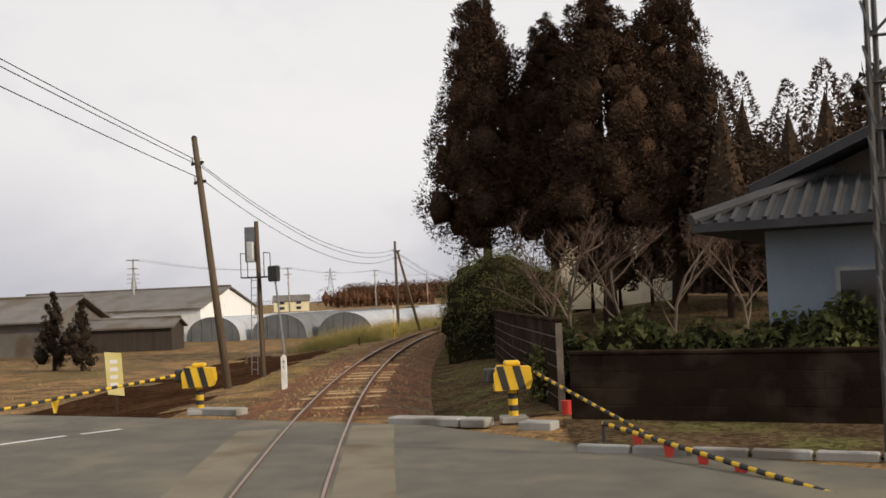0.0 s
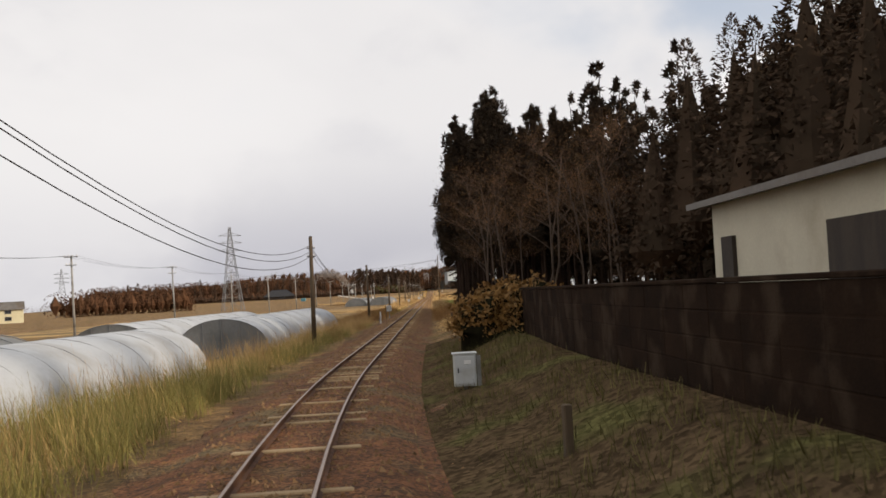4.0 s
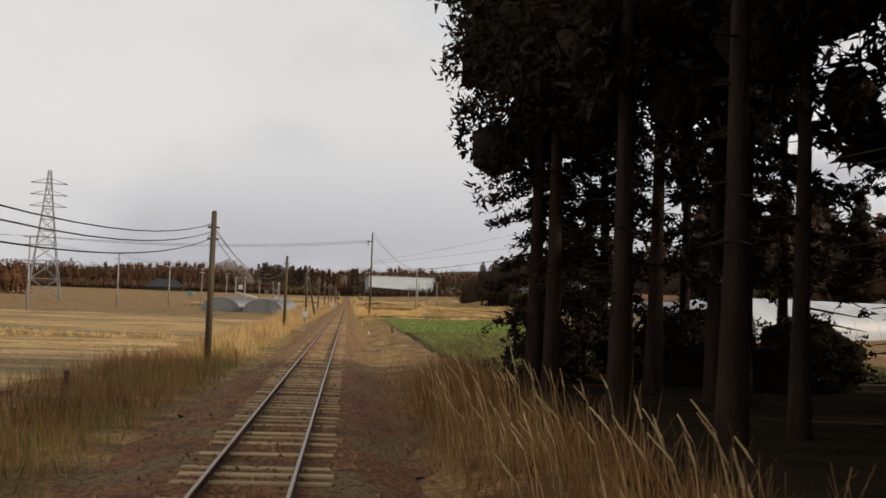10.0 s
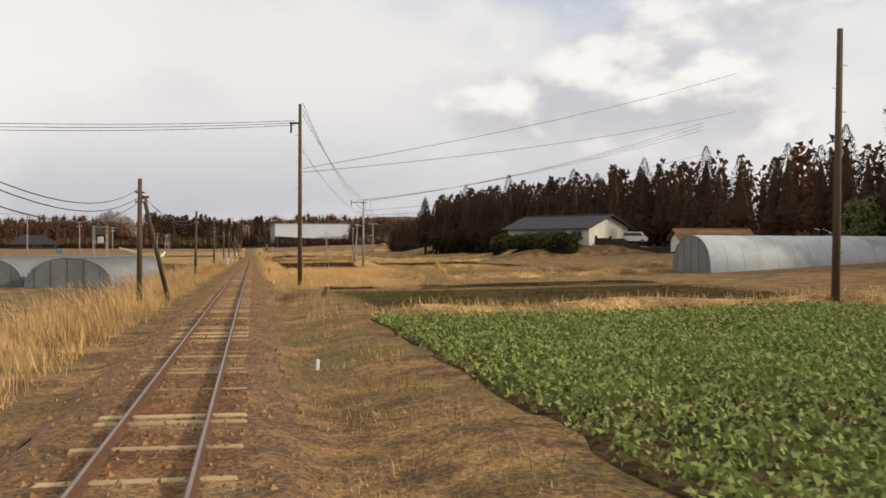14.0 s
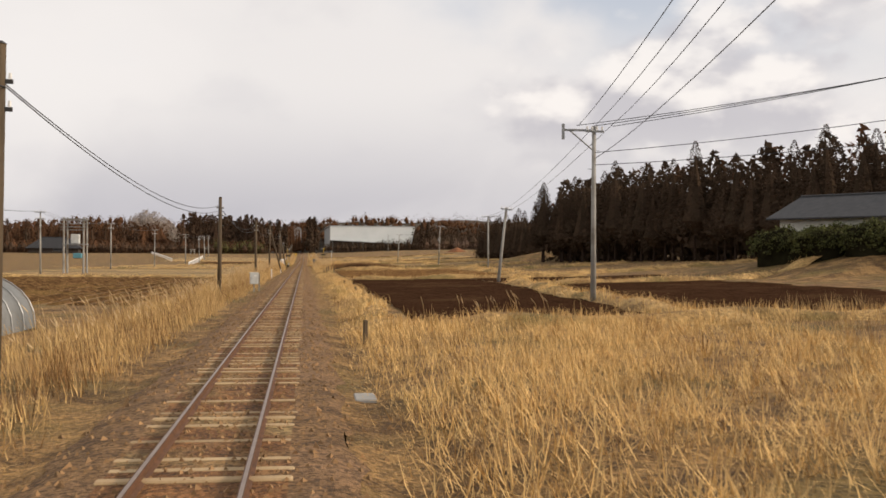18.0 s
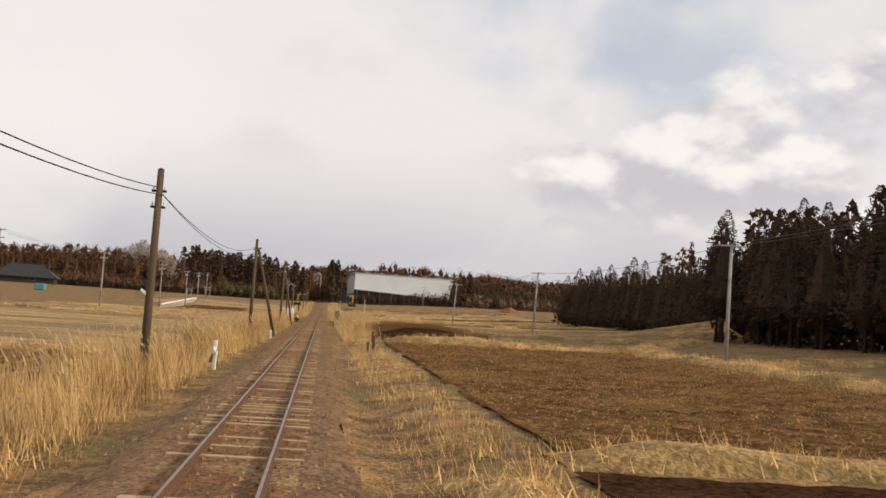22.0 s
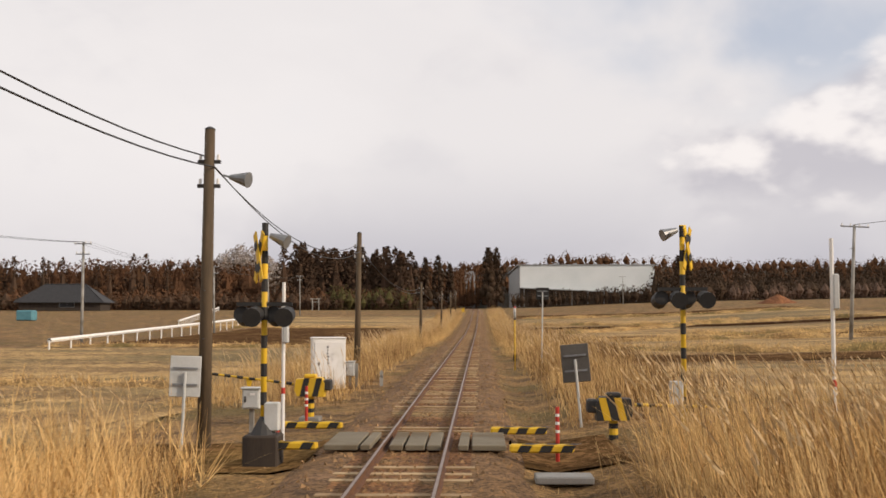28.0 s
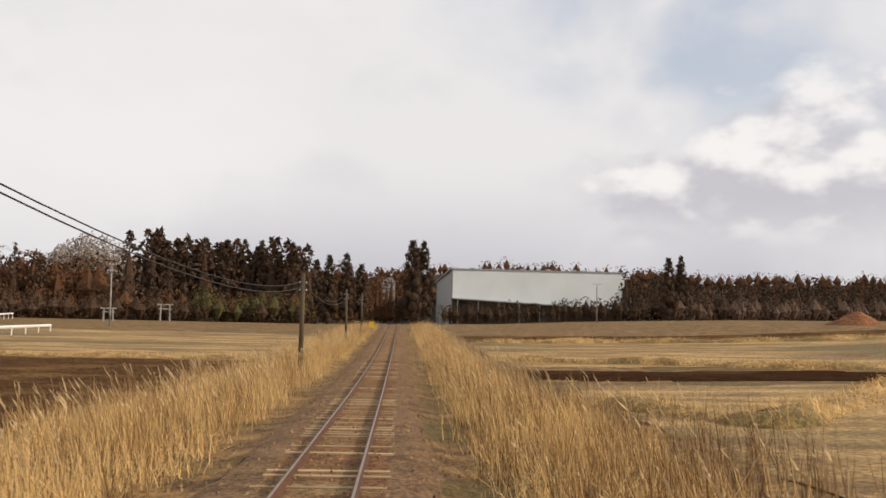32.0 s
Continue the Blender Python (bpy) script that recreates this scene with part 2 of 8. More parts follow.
# Pale dry grass, raised further to paint sunlight coming through its blades.
M_MEADOW = mat("sun_toned_meadow_grass", (0.882, 0.601, 0.260), (0.567, 0.354, 0.136), 0.8, 0.85, 0, 3, island=0.45, spec=0.1, stain=(0.420, 0.252, 0.096), stain_scale=0.6, stain_at=(0.52, 0.68))
# Russet hue of the grass itself; its darker tone also paints plantation shade.
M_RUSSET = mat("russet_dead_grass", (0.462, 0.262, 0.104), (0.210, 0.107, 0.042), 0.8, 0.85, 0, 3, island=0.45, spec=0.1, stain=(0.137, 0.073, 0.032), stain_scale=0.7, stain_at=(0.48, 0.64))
M_REEDBROWN = mat("brown_dead_weeds", (0.210, 0.112, 0.048), (0.116, 0.066, 0.032), 0.4, 0.9, 0, 3, island=0.6, spec=0.1)
M_GRASS = mat("olive_grass", (0.32, 0.262, 0.085), (0.165, 0.16, 0.05), 0.4, 0.85, 0, 3, island=0.6, spec=0.1)
M_HEDGE = mat("evergreen_leaves", (0.125, 0.130, 0.042), (0.026, 0.029, 0.013), 0.5, 0.8, 0, 3, island=0.75, spec=0.12)
# Near-black colour that paints the shade inside the bushes.
M_HEDGESHADE = mat("painted_hedge_shade", (0.012, 0.010, 0.006), (0.022, 0.020, 0.010), 2.0, 1.0, 0.6, 14, spec=0.0, bump_d=0.1)
# Weedy bank soil and olive grass, both darkened to hold the bank's shade.
M_BANK = mat("weedy_shade_toned_soil", (0.118, 0.080, 0.044), (0.050, 0.035, 0.021), 0.8, 1.0, 0.9, 12, stain=(0.100, 0.092, 0.036), stain_scale=0.5, spec=0.0, bump_d=0.07, speck=(9, .4))
M_BANKGRASS = mat("dull_bank_grass", (0.18, 0.150, 0.056), (0.080, 0.074, 0.030), 0.5, 0.9, 0, 3, island=0.6, spec=0.05)
M_GRAVEL = mat("grey_brown_gravel", (0.263, 0.150, 0.064), (0.089, 0.050, 0.023), 1.6, 0.95, 0.9, 32, stain=(0.210, 0.121, 0.060), stain_scale=0.5, stain_at=(.48, .66), bump_d=0.06, speck=(17, .5))
M_BALLAST_RUST = mat("rust_stained_ballast", (0.263, 0.121, 0.043), (0.095, 0.046, 0.020), 1.4, 0.95, 0.9, 30, stain=(0.273, 0.184, 0.080), stain_scale=0.45, stain_at=(.5, .66), bump_d=0.06, speck=(17, .5))
M_SOIL = mat("dark_volcanic_soil", (0.061, 0.030, 0.016), (0.027, 0.014, 0.008), 1.0, 1.0, 1.0, 9, stain=(0.079, 0.043, 0.022), stain_scale=0.12, bump_d=0.08, spec=0.0, speck=(8, .35))
M_CROPSOIL = mat("brown_field_soil", (0.173, 0.097, 0.042), (0.058, 0.033, 0.016), 0.8, 1.0, 1.0, 8, crisp=.1, stain=(0.168, 0.102, 0.040), stain_scale=0.2, bump_d=0.06, spec=0.0, speck=(7, .4))
M_WEEDSOIL = mat("dark_soil_under_moss_and_weeds", (0.062, 0.036, 0.023), (0.025, 0.016, 0.011), 0.9, 1.0, 1.0, 9, stain=(0.092, 0.074, 0.030), stain_scale=0.35, stain_at=(.49, .64), bump_d=0.08, spec=0.0, speck=(8, .4))
M_CROPDARK = mat("dark_crop_soil_under_green_film", (0.10, 0.064, 0.036), (0.036, 0.024, 0.015), 0.8, 1.0, 1.0, 8, stain=(0.10, 0.105, 0.034), stain_scale=0.3, stain_at=(.46, .62), bump_d=0.06, spec=0.0, speck=(7, .4), crisp=.1, stretch=(1, .3, 1))
M_CROP = mat("green_crop_leaves", (0.25, 0.30, 0.075), (0.135, 0.175, 0.042), 0.35, 0.7, 0, 3, island=0.6)
M_PLOUGH = mat("brown_ploughed_soil", (0.137, 0.076, 0.037), (0.050, 0.028, 0.015), 0.6, 1.0, 1.0, 8, stain=(0.158, 0.092, 0.040), stain_scale=0.2, bump_d=0.08, spec=0.0, speck=(7, .4))
M_STUBBLE = mat("pale_rice_stubble", (0.441, 0.286, 0.112), (0.189, 0.114, 0.044), 0.45, 0.95, 0.8, 9, stain=(0.158, 0.112, 0.044), stain_scale=0.10, stain_at=(.47, .62), stretch=(.35, 1, 1), bump_d=0.09, speck=(8, .35), crisp=.12)
M_ASPHALT = mat("worn_asphalt", (0.135, 0.122, 0.094), (0.085, 0.078, 0.062), 1.5, 0.85, 0.35, 60, stain=(0.16, 0.14, 0.10), stain_scale=0.5)
M_STRIP = mat("worn_concrete_strip", (0.210, 0.179, 0.124), (0.137, 0.116, 0.080), 1.0, 0.9, 0.3, 40, stain=(0.126, 0.092, 0.052), stain_scale=0.7)
# Litter made near-black so its colour holds the shade under the cedars.
M_LITTER = mat("shade_toned_forest_litter", (0.040, 0.028, 0.018), (0.018, 0.014, 0.010), 1.0, 1.0, .8, 12, spec=0.0, bump_d=.05)
M_WHITE = mat("white_paint", (0.80, 0.79, 0.76), (0.70, 0.69, 0.65), 2, 0.6, 0.05, 30, stain=(0.55, 0.52, 0.45), stain_scale=1.5, stain_at=(0.6, 0.8))
M_YELLOW = mat("traffic_yellow_paint", (0.72, 0.46, 0.03), (0.55, 0.33, 0.02), 2, 0.55, 0.05, 30, stain=(0.35, 0.22, 0.05), stain_scale=3, stain_at=(0.6, 0.8))
M_BLACK = mat("black_paint", (0.018, 0.018, 0.018), (0.035, 0.033, 0.03), 2, 0.6, 0.05, 30)
M_RED = mat("red_paint", (0.55, 0.05, 0.03), (0.40, 0.035, 0.025), 2, 0.6, 0.05, 30)
M_BOX = mat("pale_grey_enamel", (0.56, 0.57, 0.55), (0.44, 0.45, 0.43), 2, 0.5, 0.05, 30, stain=(0.33, 0.30, 0.24), stain_scale=2, stain_at=(0.58, 0.8))
M_FILM = mat("greenhouse_plastic_film", (0.45, 0.47, 0.48), (0.35, 0.365, 0.375), 0.7, 0.45, 0.12, 6, spec=0.5, stain=(0.31, 0.31, 0.30), stain_scale=0.5, bump_d=0.05)
M_FILMDARK = mat("greenhouse_net", (0.20, 0.205, 0.20), (0.12, 0.125, 0.12), 0.7, 0.6, 0.25, 8)
M_WALLBLOCK = mat("dark_weathered_block", (0.032, 0.019, 0.012), (0.013, 0.009, 0.007), 1.3, 1.0, 0.5, 25, obrand=0.35, spec=0.02, stain=(0.046, 0.032, 0.022), stain_scale=1.2)
M_MORTAR = mat("pale_mortar", (0.15, 0.125, 0.10), (0.06, 0.05, 0.042), 2, 0.95, 0.3, 30)
M_ROOFTILE = mat("grey_glazed_roof_tile", (0.05, 0.05, 0.052), (0.028, 0.028, 0.03), 1.5, 0.75, 0.2, 20)
M_ROOFPALE = mat("weathered_grey_roof_tile", (0.16, 0.15, 0.145), (0.09, 0.085, 0.082), 1.0, 0.75, 0.2, 14)
M_ROOFMETAL = mat("brown_grey_metal_roof", (0.17, 0.155, 0.135), (0.105, 0.093, 0.08), 0.6, 0.6, 0.15, 10, stain=(0.10, 0.075, 0.05), stain_scale=0.4)
M_PLASTER = mat("off_white_plaster", (0.66, 0.64, 0.57), (0.55, 0.53, 0.47), 0.8, 0.85, 0.1, 30, stain=(0.42, 0.39, 0.32), stain_scale=0.5, stain_at=(0.55, 0.8))
M_CREAM = mat("cream_metal_siding", (0.60, 0.55, 0.42), (0.48, 0.43, 0.32), 0.7, 0.7, 0.1, 20, stain=(0.33, 0.27, 0.18), stain_scale=0.5, stain_at=(0.56, 0.8))
M_BLUEWALL = mat("pale_blue_grey_siding", (0.22, 0.26, 0.31), (0.16, 0.195, 0.235), 0.8, 0.8, 0.1, 30, stain=(0.22, 0.24, 0.26), stain_scale=0.7)
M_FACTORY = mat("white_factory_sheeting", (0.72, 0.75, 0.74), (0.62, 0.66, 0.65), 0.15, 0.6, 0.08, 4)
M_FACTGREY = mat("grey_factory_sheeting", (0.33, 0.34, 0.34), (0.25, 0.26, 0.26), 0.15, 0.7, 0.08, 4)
M_DARKWOOD = mat("dark_stained_boards", (0.06, 0.045, 0.033), (0.03, 0.024, 0.02), 1.0, 0.85, 0.3, 20, stretch=(4, 4, 0.5))
M_GLASS = mat("dark_window_glass", (0.02, 0.022, 0.025), (0.03, 0.032, 0.035), 1, 0.08, 0, spec=0.6)
M_HILL = mat("distant_wooded_hill", (0.075, 0.062, 0.045), (0.042, 0.040, 0.032), 0.03, 1.0, 0.0, 0.5, stain=(0.11, 0.075, 0.05), stain_scale=0.02)
M_BLUEGREEN = mat("blue_green_sheet_metal", (0.10, 0.26, 0.30), (0.07, 0.19, 0.23), 1, 0.6, 0.1, 20)
M_BAMBOO = mat("yellow_green_bamboo_leaves", (0.17, 0.165, 0.05), (0.07, 0.085, 0.028), 0.3, 0.8, 0, 3, island=0.6)


# ---- building helpers ----
def place(name, label, category, at, rz=0.0, group="", kind=""):
    """A thing: an Empty at its base that carries its parts."""
    ob = new(name)
    ob.empty_display_size = 0.2
    ob.matrix_basis = pose(*at, 0, 0, rz)
    return tagged(ob, label, category, group, kind)


class Geo:
    """Collects vertices and faces of one part."""

    def __init__(self):
        self.v, self.f = [], []

    def add(self, vs, fs):
        n = len(self.v)
        self.v += [tuple(p) for p in vs]
        self.f += [tuple(i + n for i in q) for q in fs]
        return self

    def box(self, c, s, rz=0.0, bev=0.0, m=None):
        x, y, z = (a / 2 for a in s)
        b = min(bev, x * 0.9, y * 0.9, z * 0.9)
        if b > 0:
            ring = [(x - b, -y), (x, -y + b), (x, y - b), (x - b, y), (-x + b, y), (-x, y - b), (-x, -y + b), (-x + b, -y)]
            inner = [(u * (1 - b / x) if abs(u) > 1e-9 else u, w * (1 - b / y)) for u, w in ring]
            vs = [(u, w, -z) for u, w in inner] + [(u, w, -z + b) for u, w in ring] + [(u, w, z - b) for u, w in ring] + [(u, w, z) for u, w in inner]
            fs = [tuple(range(7, -1, -1)), tuple(range(24, 32))]
            for k in range(3):
                fs += [(k * 8 + i, k * 8 + (i + 1) % 8, k * 8 + 8 + (i + 1) % 8, k * 8 + 8 + i) for i in range(8)]
        else:
            vs = [(i, j, k) for k in (-z, z) for j in (-y, y) for i in (-x, x)]
            fs = [(0, 2, 3, 1), (4, 5, 7, 6), (0, 1, 5, 4), (1, 3, 7, 5), (3, 2, 6, 7), (2, 0, 4, 6)]
        mm = (m or pose(0, 0, 0)) if m else pose(*c, 0, 0, rz)
        return self.add([mm @ Vector(p) for p in vs], fs)

    def tube(self, p0, p1, r0, r1=None, n=8, caps=True):
        r1 = r0 if r1 is None else r1
        p0, p1 = Vector(p0), Vector(p1)
        q = (p1 - p0).to_track_quat("Z", "Y")
        vs = []
        for p, r in ((p0, r0), (p1, r1)):
            vs += [p + q @ Vector((r * math.cos(2 * math.pi * i / n), r * math.sin(2 * math.pi * i / n), 0)) for i in range(n)]
        fs = [(i, (i + 1) % n, n + (i + 1) % n, n + i) for i in range(n)]
        if caps:
            fs += [tuple(range(n - 1, -1, -1)), tuple(range(n, 2 * n))]
        return self.add(vs, fs)

    def line(self, pts, r, n=5):
        pts = [Vector(p) for p in pts]
        vs, fs = [], []
        for k, p in enumerate(pts):
            d = pts[min(k + 1, len(pts) - 1)] - pts[max(k - 1, 0)]
            q = d.to_track_quat("Z", "Y")
            vs += [p + q @ Vector((r * math.cos(2 * math.pi * i / n), r * math.sin(2 * math.pi * i / n), 0)) for i in range(n)]
        for k in range(len(pts) - 1):
            fs += [(k * n + i, k * n + (i + 1) % n, k * n + n + (i + 1) % n, k * n + n + i) for i in range(n)]
        return self.add(vs, fs)

    def prism(self, outline, y0, y1):
        """An outline of (x, z) pulled from y0 to y1."""
        n = len(outline)
        vs = [(x, y, z) for y in (y0, y1) for x, z in outline]
        fs = [tuple(range(n)), tuple(range(2 * n - 1, n - 1, -1))] + [((i + 1) % n, i, n + i, n + (i + 1) % n) for i in range(n)]
        return self.add(vs, fs)

    def mesh(self, name, material, smooth=False):
        me = bpy.data.meshes.new(name)
        me.from_pydata(self.v, [], self.f)
        if material:
            me.materials.append(material)
        if smooth:
            me.polygons.foreach_set("use_smooth", [True] * len(me.polygons))
        me.update()
        return me


def part(name, geo, material, parent, label="", smooth=False, at=None):
    me = geo.mesh(name, material, smooth) if isinstance(geo, Geo) else geo
    ob = new(name, me)
    ob.parent = parent
    if at is not None:
        ob.matrix_basis = at
    return tagged(ob, label)


def solid(name, geo, material, label, category, kind="", smooth=False):
    me = geo.mesh(name, material, smooth) if isinstance(geo, Geo) else geo
    return tagged(new(name, me), label, category, "", kind)


def bulk(name, verts, k, material):
    """A mesh of many separate k-cornered pieces from an array of their corners (n*k, 3)."""
    verts = np.ascontiguousarray(verts, dtype=np.float32).reshape(-1, 3)
    n = len(verts) // k
    me = bpy.data.meshes.new(name)
    me.vertices.add(n * k)
    me.vertices.foreach_set("co", verts.ravel())
    me.loops.add(n * k)
    me.loops.foreach_set("vertex_index", np.arange(n * k, dtype=np.int32))
    me.polygons.add(n)
    me.polygons.foreach_set("loop_start", np.arange(0, n * k, k, dtype=np.int32))
    me.materials.append(material)
    me.update(calc_edges=True)
    return me


# ---- the lie of the land ----
def centre(y):
    """x of the track's middle at y, and its slope dx/dy: a curve, a long straight, a curve far ahead."""
    y = np.asarray(y, dtype=float)
    b, e = np.clip(y, -260, 0.0), np.clip(y - 745.0, 0.0, 180)
    x = 0.00134 * b * b - 0.00125 * e * e + 0.00268 * b * np.minimum(y + 260, 0) - 0.0025 * e * np.maximum(y - 925, 0)
    return x, 0.00268 * b - 0.0025 * e


def along(y, off):
    """World x, y at the station y of the track, off metres to its right."""
    x, g = centre(y)
    c = 1 / np.sqrt(1 + g * g)
    return x + off * c, y - off * g * c


def step(v, lo, hi):
    u = np.clip((np.asarray(v, dtype=float) - lo) / (hi - lo), 0, 1)
    return u * u * (3 - 2 * u)


def rise(y):
    return 3.6 * step(y, 590, 800)


def land(x, y):
    """Height of the ground."""
    x, y = np.asarray(x, dtype=float), np.asarray(y, dtype=float)
    cx, g = centre(np.clip(y, -260, 900))
    o = (x - cx) / np.sqrt(1 + g * g)
    z = rise(y)
    z = z - 0.16 - 0.24 * step(np.abs(o), 1.35, 2.3)
    right = np.maximum(o, 0)
    field = 0.36 * step(right, 2.4, 4.6) + 0.35 * step(right, 6, 30) + 1.9 * step(right, 24, 75) + 3 * step(right, 70, 220)
    bankzone = step(y, -66, -52) * (1 - step(y, 14, 34))
    field = field * (1 - bankzone) + bankzone * (0.25 * step(right, 2.4, 3.2) + 0.85 * step(right, 3.2, 5.8) + 1.0 * step(right, 6, 20))
    left = np.maximum(-o, 0)
    z = z + field - (0.10 + 0.45 * (1 - step(y, 30, 75))) * step(left, 3, 9)
    road = step(y, -128, -118) * (1 - step(y, -97.5, -95.5))
    z = z * (1 - road) + road * (-0.03)
    bumps = 0.02 * np.sin(x * 0.9 + 1.3 * np.sin(y * 0.35)) * np.sin(y * 0.7 + np.sin(x * 0.5)) * step(np.abs(o), 2.4, 4.5) * (1 - road)
    terrace = 1.7 * (1 - step(np.hypot(x - 54, (y - 343) * .9), 10, 15))
    heap = 0.75 * (1 - step(np.abs(o - 10.5), 1.0, 4.6)) * step(y, 417, 421) * (1 - step(y, 440, 452))
    mound = 2.6 * (1 - step(np.hypot(x - 55, (y - 485) * .8), 3, 12))
    return z + bumps + terrace + heap + mound


def spot(y, off):
    """A point on the ground beside the track."""
    x, yy = along(y, off)
    return float(x), float(yy), float(land(x, yy))

# ---- ground and track ----
OFFS = np.array([0, .7, 1.35, 1.6, 1.9, 2.3, 2.7, 3.2, 3.8, 4.6, 5.4, 6.5, 8, 10, 12.5, 16, 20, 25, 31, 38, 47, 58, 75, 95, 125, 170, 240, 380, 700, 1500, 3500])
OFFS = np.concatenate([-OFFS[:0:-1], OFFS])


def sheet(name, ys, offs, material, lift=0.0, shape=None, ragged=(0, 0), rough=0.0):
    """A sheet over the land along the track; shape(y, o) adds height."""
    yy, oo = np.meshgrid(ys, offs, indexing="ij")
    for col_, am in zip((0, -1), ragged):
        oo[:, col_] += am * (np.sin(ys * 1.3 + 4 * np.sin(ys * .23)) + np.sin(ys * 2.9 + col_) * .6 + np.sin(ys * .41) * .5)
    if rough:
        def wob(v, k):
            return rough * (np.sin(v * .37 + 2 * np.sin(v * .13 + k) + k) + .45 * np.sin(v * 1.15 + k))
        y_in, o_in = yy.copy(), oo.copy()
        for c_ in (0, 1, -1, -2):
            oo[:, c_] += wob(y_in[:, c_], name.count("s") + (c_ < 0))
            yy[c_, :] += wob(o_in[c_, :], 2.0 + (c_ < 0))
    near_o = np.clip(oo, -120, 120)
    x, y = along(yy, near_o)
    x = x + (oo - near_o)
    z = land(x, y) + lift
    if shape is not None:
        z = z + shape(yy, oo)
    n, k = yy.shape
    idx = np.arange(n * k).reshape(n, k)
    q = np.stack([idx[:-1, :-1], idx[:-1, 1:], idx[1:, 1:], idx[1:, :-1]], -1).reshape(-1, 4)
    me = bpy.data.meshes.new(name)
    me.from_pydata(np.stack([x, y, z], -1).reshape(-1, 3).tolist(), [], q.tolist())
    me.materials.append(material)
    me.polygons.foreach_set("use_smooth", [True] * len(me.polygons))
    me.update()
    return me


YS = np.concatenate([[-3000, -1500, -800, -500, -350], np.arange(-240, 860, 2.5), np.arange(860, 1200, 20), [1300, 1500, 1900, 2500, 3400]])
tagged(new("ground", sheet("ground", YS, OFFS, M_EARTH)), "dry winter turf with brown and olive patches", "ground", "", "structure")
bal = np.arange(-95.3, 850, 0.8)
tagged(new("ballast_bed", sheet("ballast_bed", bal[bal < 126], np.array([-2.5, -2.3, -2.0, -1.6, -1.3, -.7, 0, .7, 1.3, 1.6, 2.0, 2.3, 2.5]), M_BALLAST, 0.012, ragged=(.16, .16))), "rust-brown ballast of the railway track", "ballast", "", "structure")
tagged(new("ballast_bed", sheet("ballast_bed", bal[bal > 123], np.array([-1.0, -.6, 0, .6, 1.0]), M_BALLAST_RUST, 0.016)), "rust-stained ballast between the rails", "ballast", "", "structure")
tagged(new("ballast_shoulder", sheet("ballast_shoulder", bal[bal > 123], np.array([-1.95, -1.8, -1.6, -1.3, -.95]), M_GRAVEL, 0.013, ragged=(.12, 0))), "grey-brown gravel shoulder of the track", "ballast", "", "structure")
tagged(new("ballast_shoulder", sheet("ballast_shoulder", bal[bal > 123], np.array([.95, 1.3, 1.6, 1.75, 1.85]), M_GRAVEL, 0.013, ragged=(0, .10))), "grey-brown gravel shoulder of the track", "ballast", "", "structure")
tagged(new("bank_ground", sheet("bank_ground", np.arange(-97.5, 20, 2.5), np.array([2.3, 2.7, 3.2, 3.8, 4.6, 5.4, 6.5, 8, 10, 12.5, 16, 20]), M_BANK, 0.02)), "weedy soil of the bank and gardens, darkened for its shade", "bank", "", "structure")

track = place("railway_track", "single narrow-gauge railway track with rusty rails on wooden sleepers", "track", (0, 0, 0), kind="structure")
RAILY = np.concatenate([np.arange(-200, 0, 4.0), np.arange(0, 745, 15.0), np.arange(745, 860, 5.0)])
for side in (-1, 1):
    prof = [(-.06, -.15), (.06, -.15), (.06, -.135), (.012, -.115), (.012, -.045), (.034, -.035), (.034, -.004), (-.034, -.004), (-.034, -.035), (-.012, -.045), (-.012, -.115), (-.06, -.135)]
    g, top = Geo(), Geo()
    for gg, pf in ((g, prof), (top, [(-.021, -.003), (.021, -.003), (.021, .0), (-.021, .0)])):
        n = len(pf)
        for y in RAILY:
            for px, pz in pf:
                x, yy = along(y, side * 0.565 + px)
                gg.v.append((float(x), float(yy), float(rise(yy)) + pz))
        for k in range(len(RAILY) - 1):
            gg.f += [(k * n + i, k * n + (i + 1) % n, k * n + n + (i + 1) % n, k * n + n + i) for i in range(n)]
    rail = part("rail", g, M_RAIL_RUST, track)
    part("running_surface", top, M_RAIL_TOP, rail, "polished steel running surface")

# ---- fields ----
def field(name, label, y0, y1, o0, o1, material, lift=0.035, ridges=0.0, across=True, dy=1.0, do=1.1, fade=0.12, edge=.14):
    ys = np.concatenate([[y0, y0 + .12], np.arange(y0 + dy, y1 - .3, dy), [y1 - .12, y1]])
    os_ = np.linspace(o0, o1, max(3, int(abs(o1 - o0) / do) + 1))

    os_ = np.concatenate([[o0, o0 + .12], os_[1:-1], [o1 - .12, o1]])

    def shape(yy, oo):
        e = np.minimum(np.minimum(yy - y0, y1 - yy), np.minimum(oo - o0, o1 - oo))
        wave = ridges * np.sin((oo if across else yy) * 2 * math.pi / 1.3)
        return np.where(e <= 0.01, -fade, 0) + wave
    yy0 = ys
    me = sheet(name, yy0, os_, material, lift, shape, rough=edge)
    return tagged(new(name, me), label, "field", "", "structure")


field("soil_field", "dark bare soil strip beside the track", -92, -52, -11, -4.4, M_SOIL)
field("soil_field", "dark volcanic soil under thin green weeds", 212, 231, 5.6, 26, M_WEEDSOIL, edge=.7)
field("soil_field", "dark turned soil at the far side of the plot", 233.5, 240.5, 11, 27, M_WEEDSOIL, edge=.7)
field("soil_field", "small dark patch of turned soil", 234.5, 240, 5.3, 9, M_SOIL, edge=.45)
field("soil_field", "dark freshly tilled volcanic soil plot", 293, 357.5, 5.1, 17.0, M_SOIL, 0.06, ridges=0.02, do=0.6)
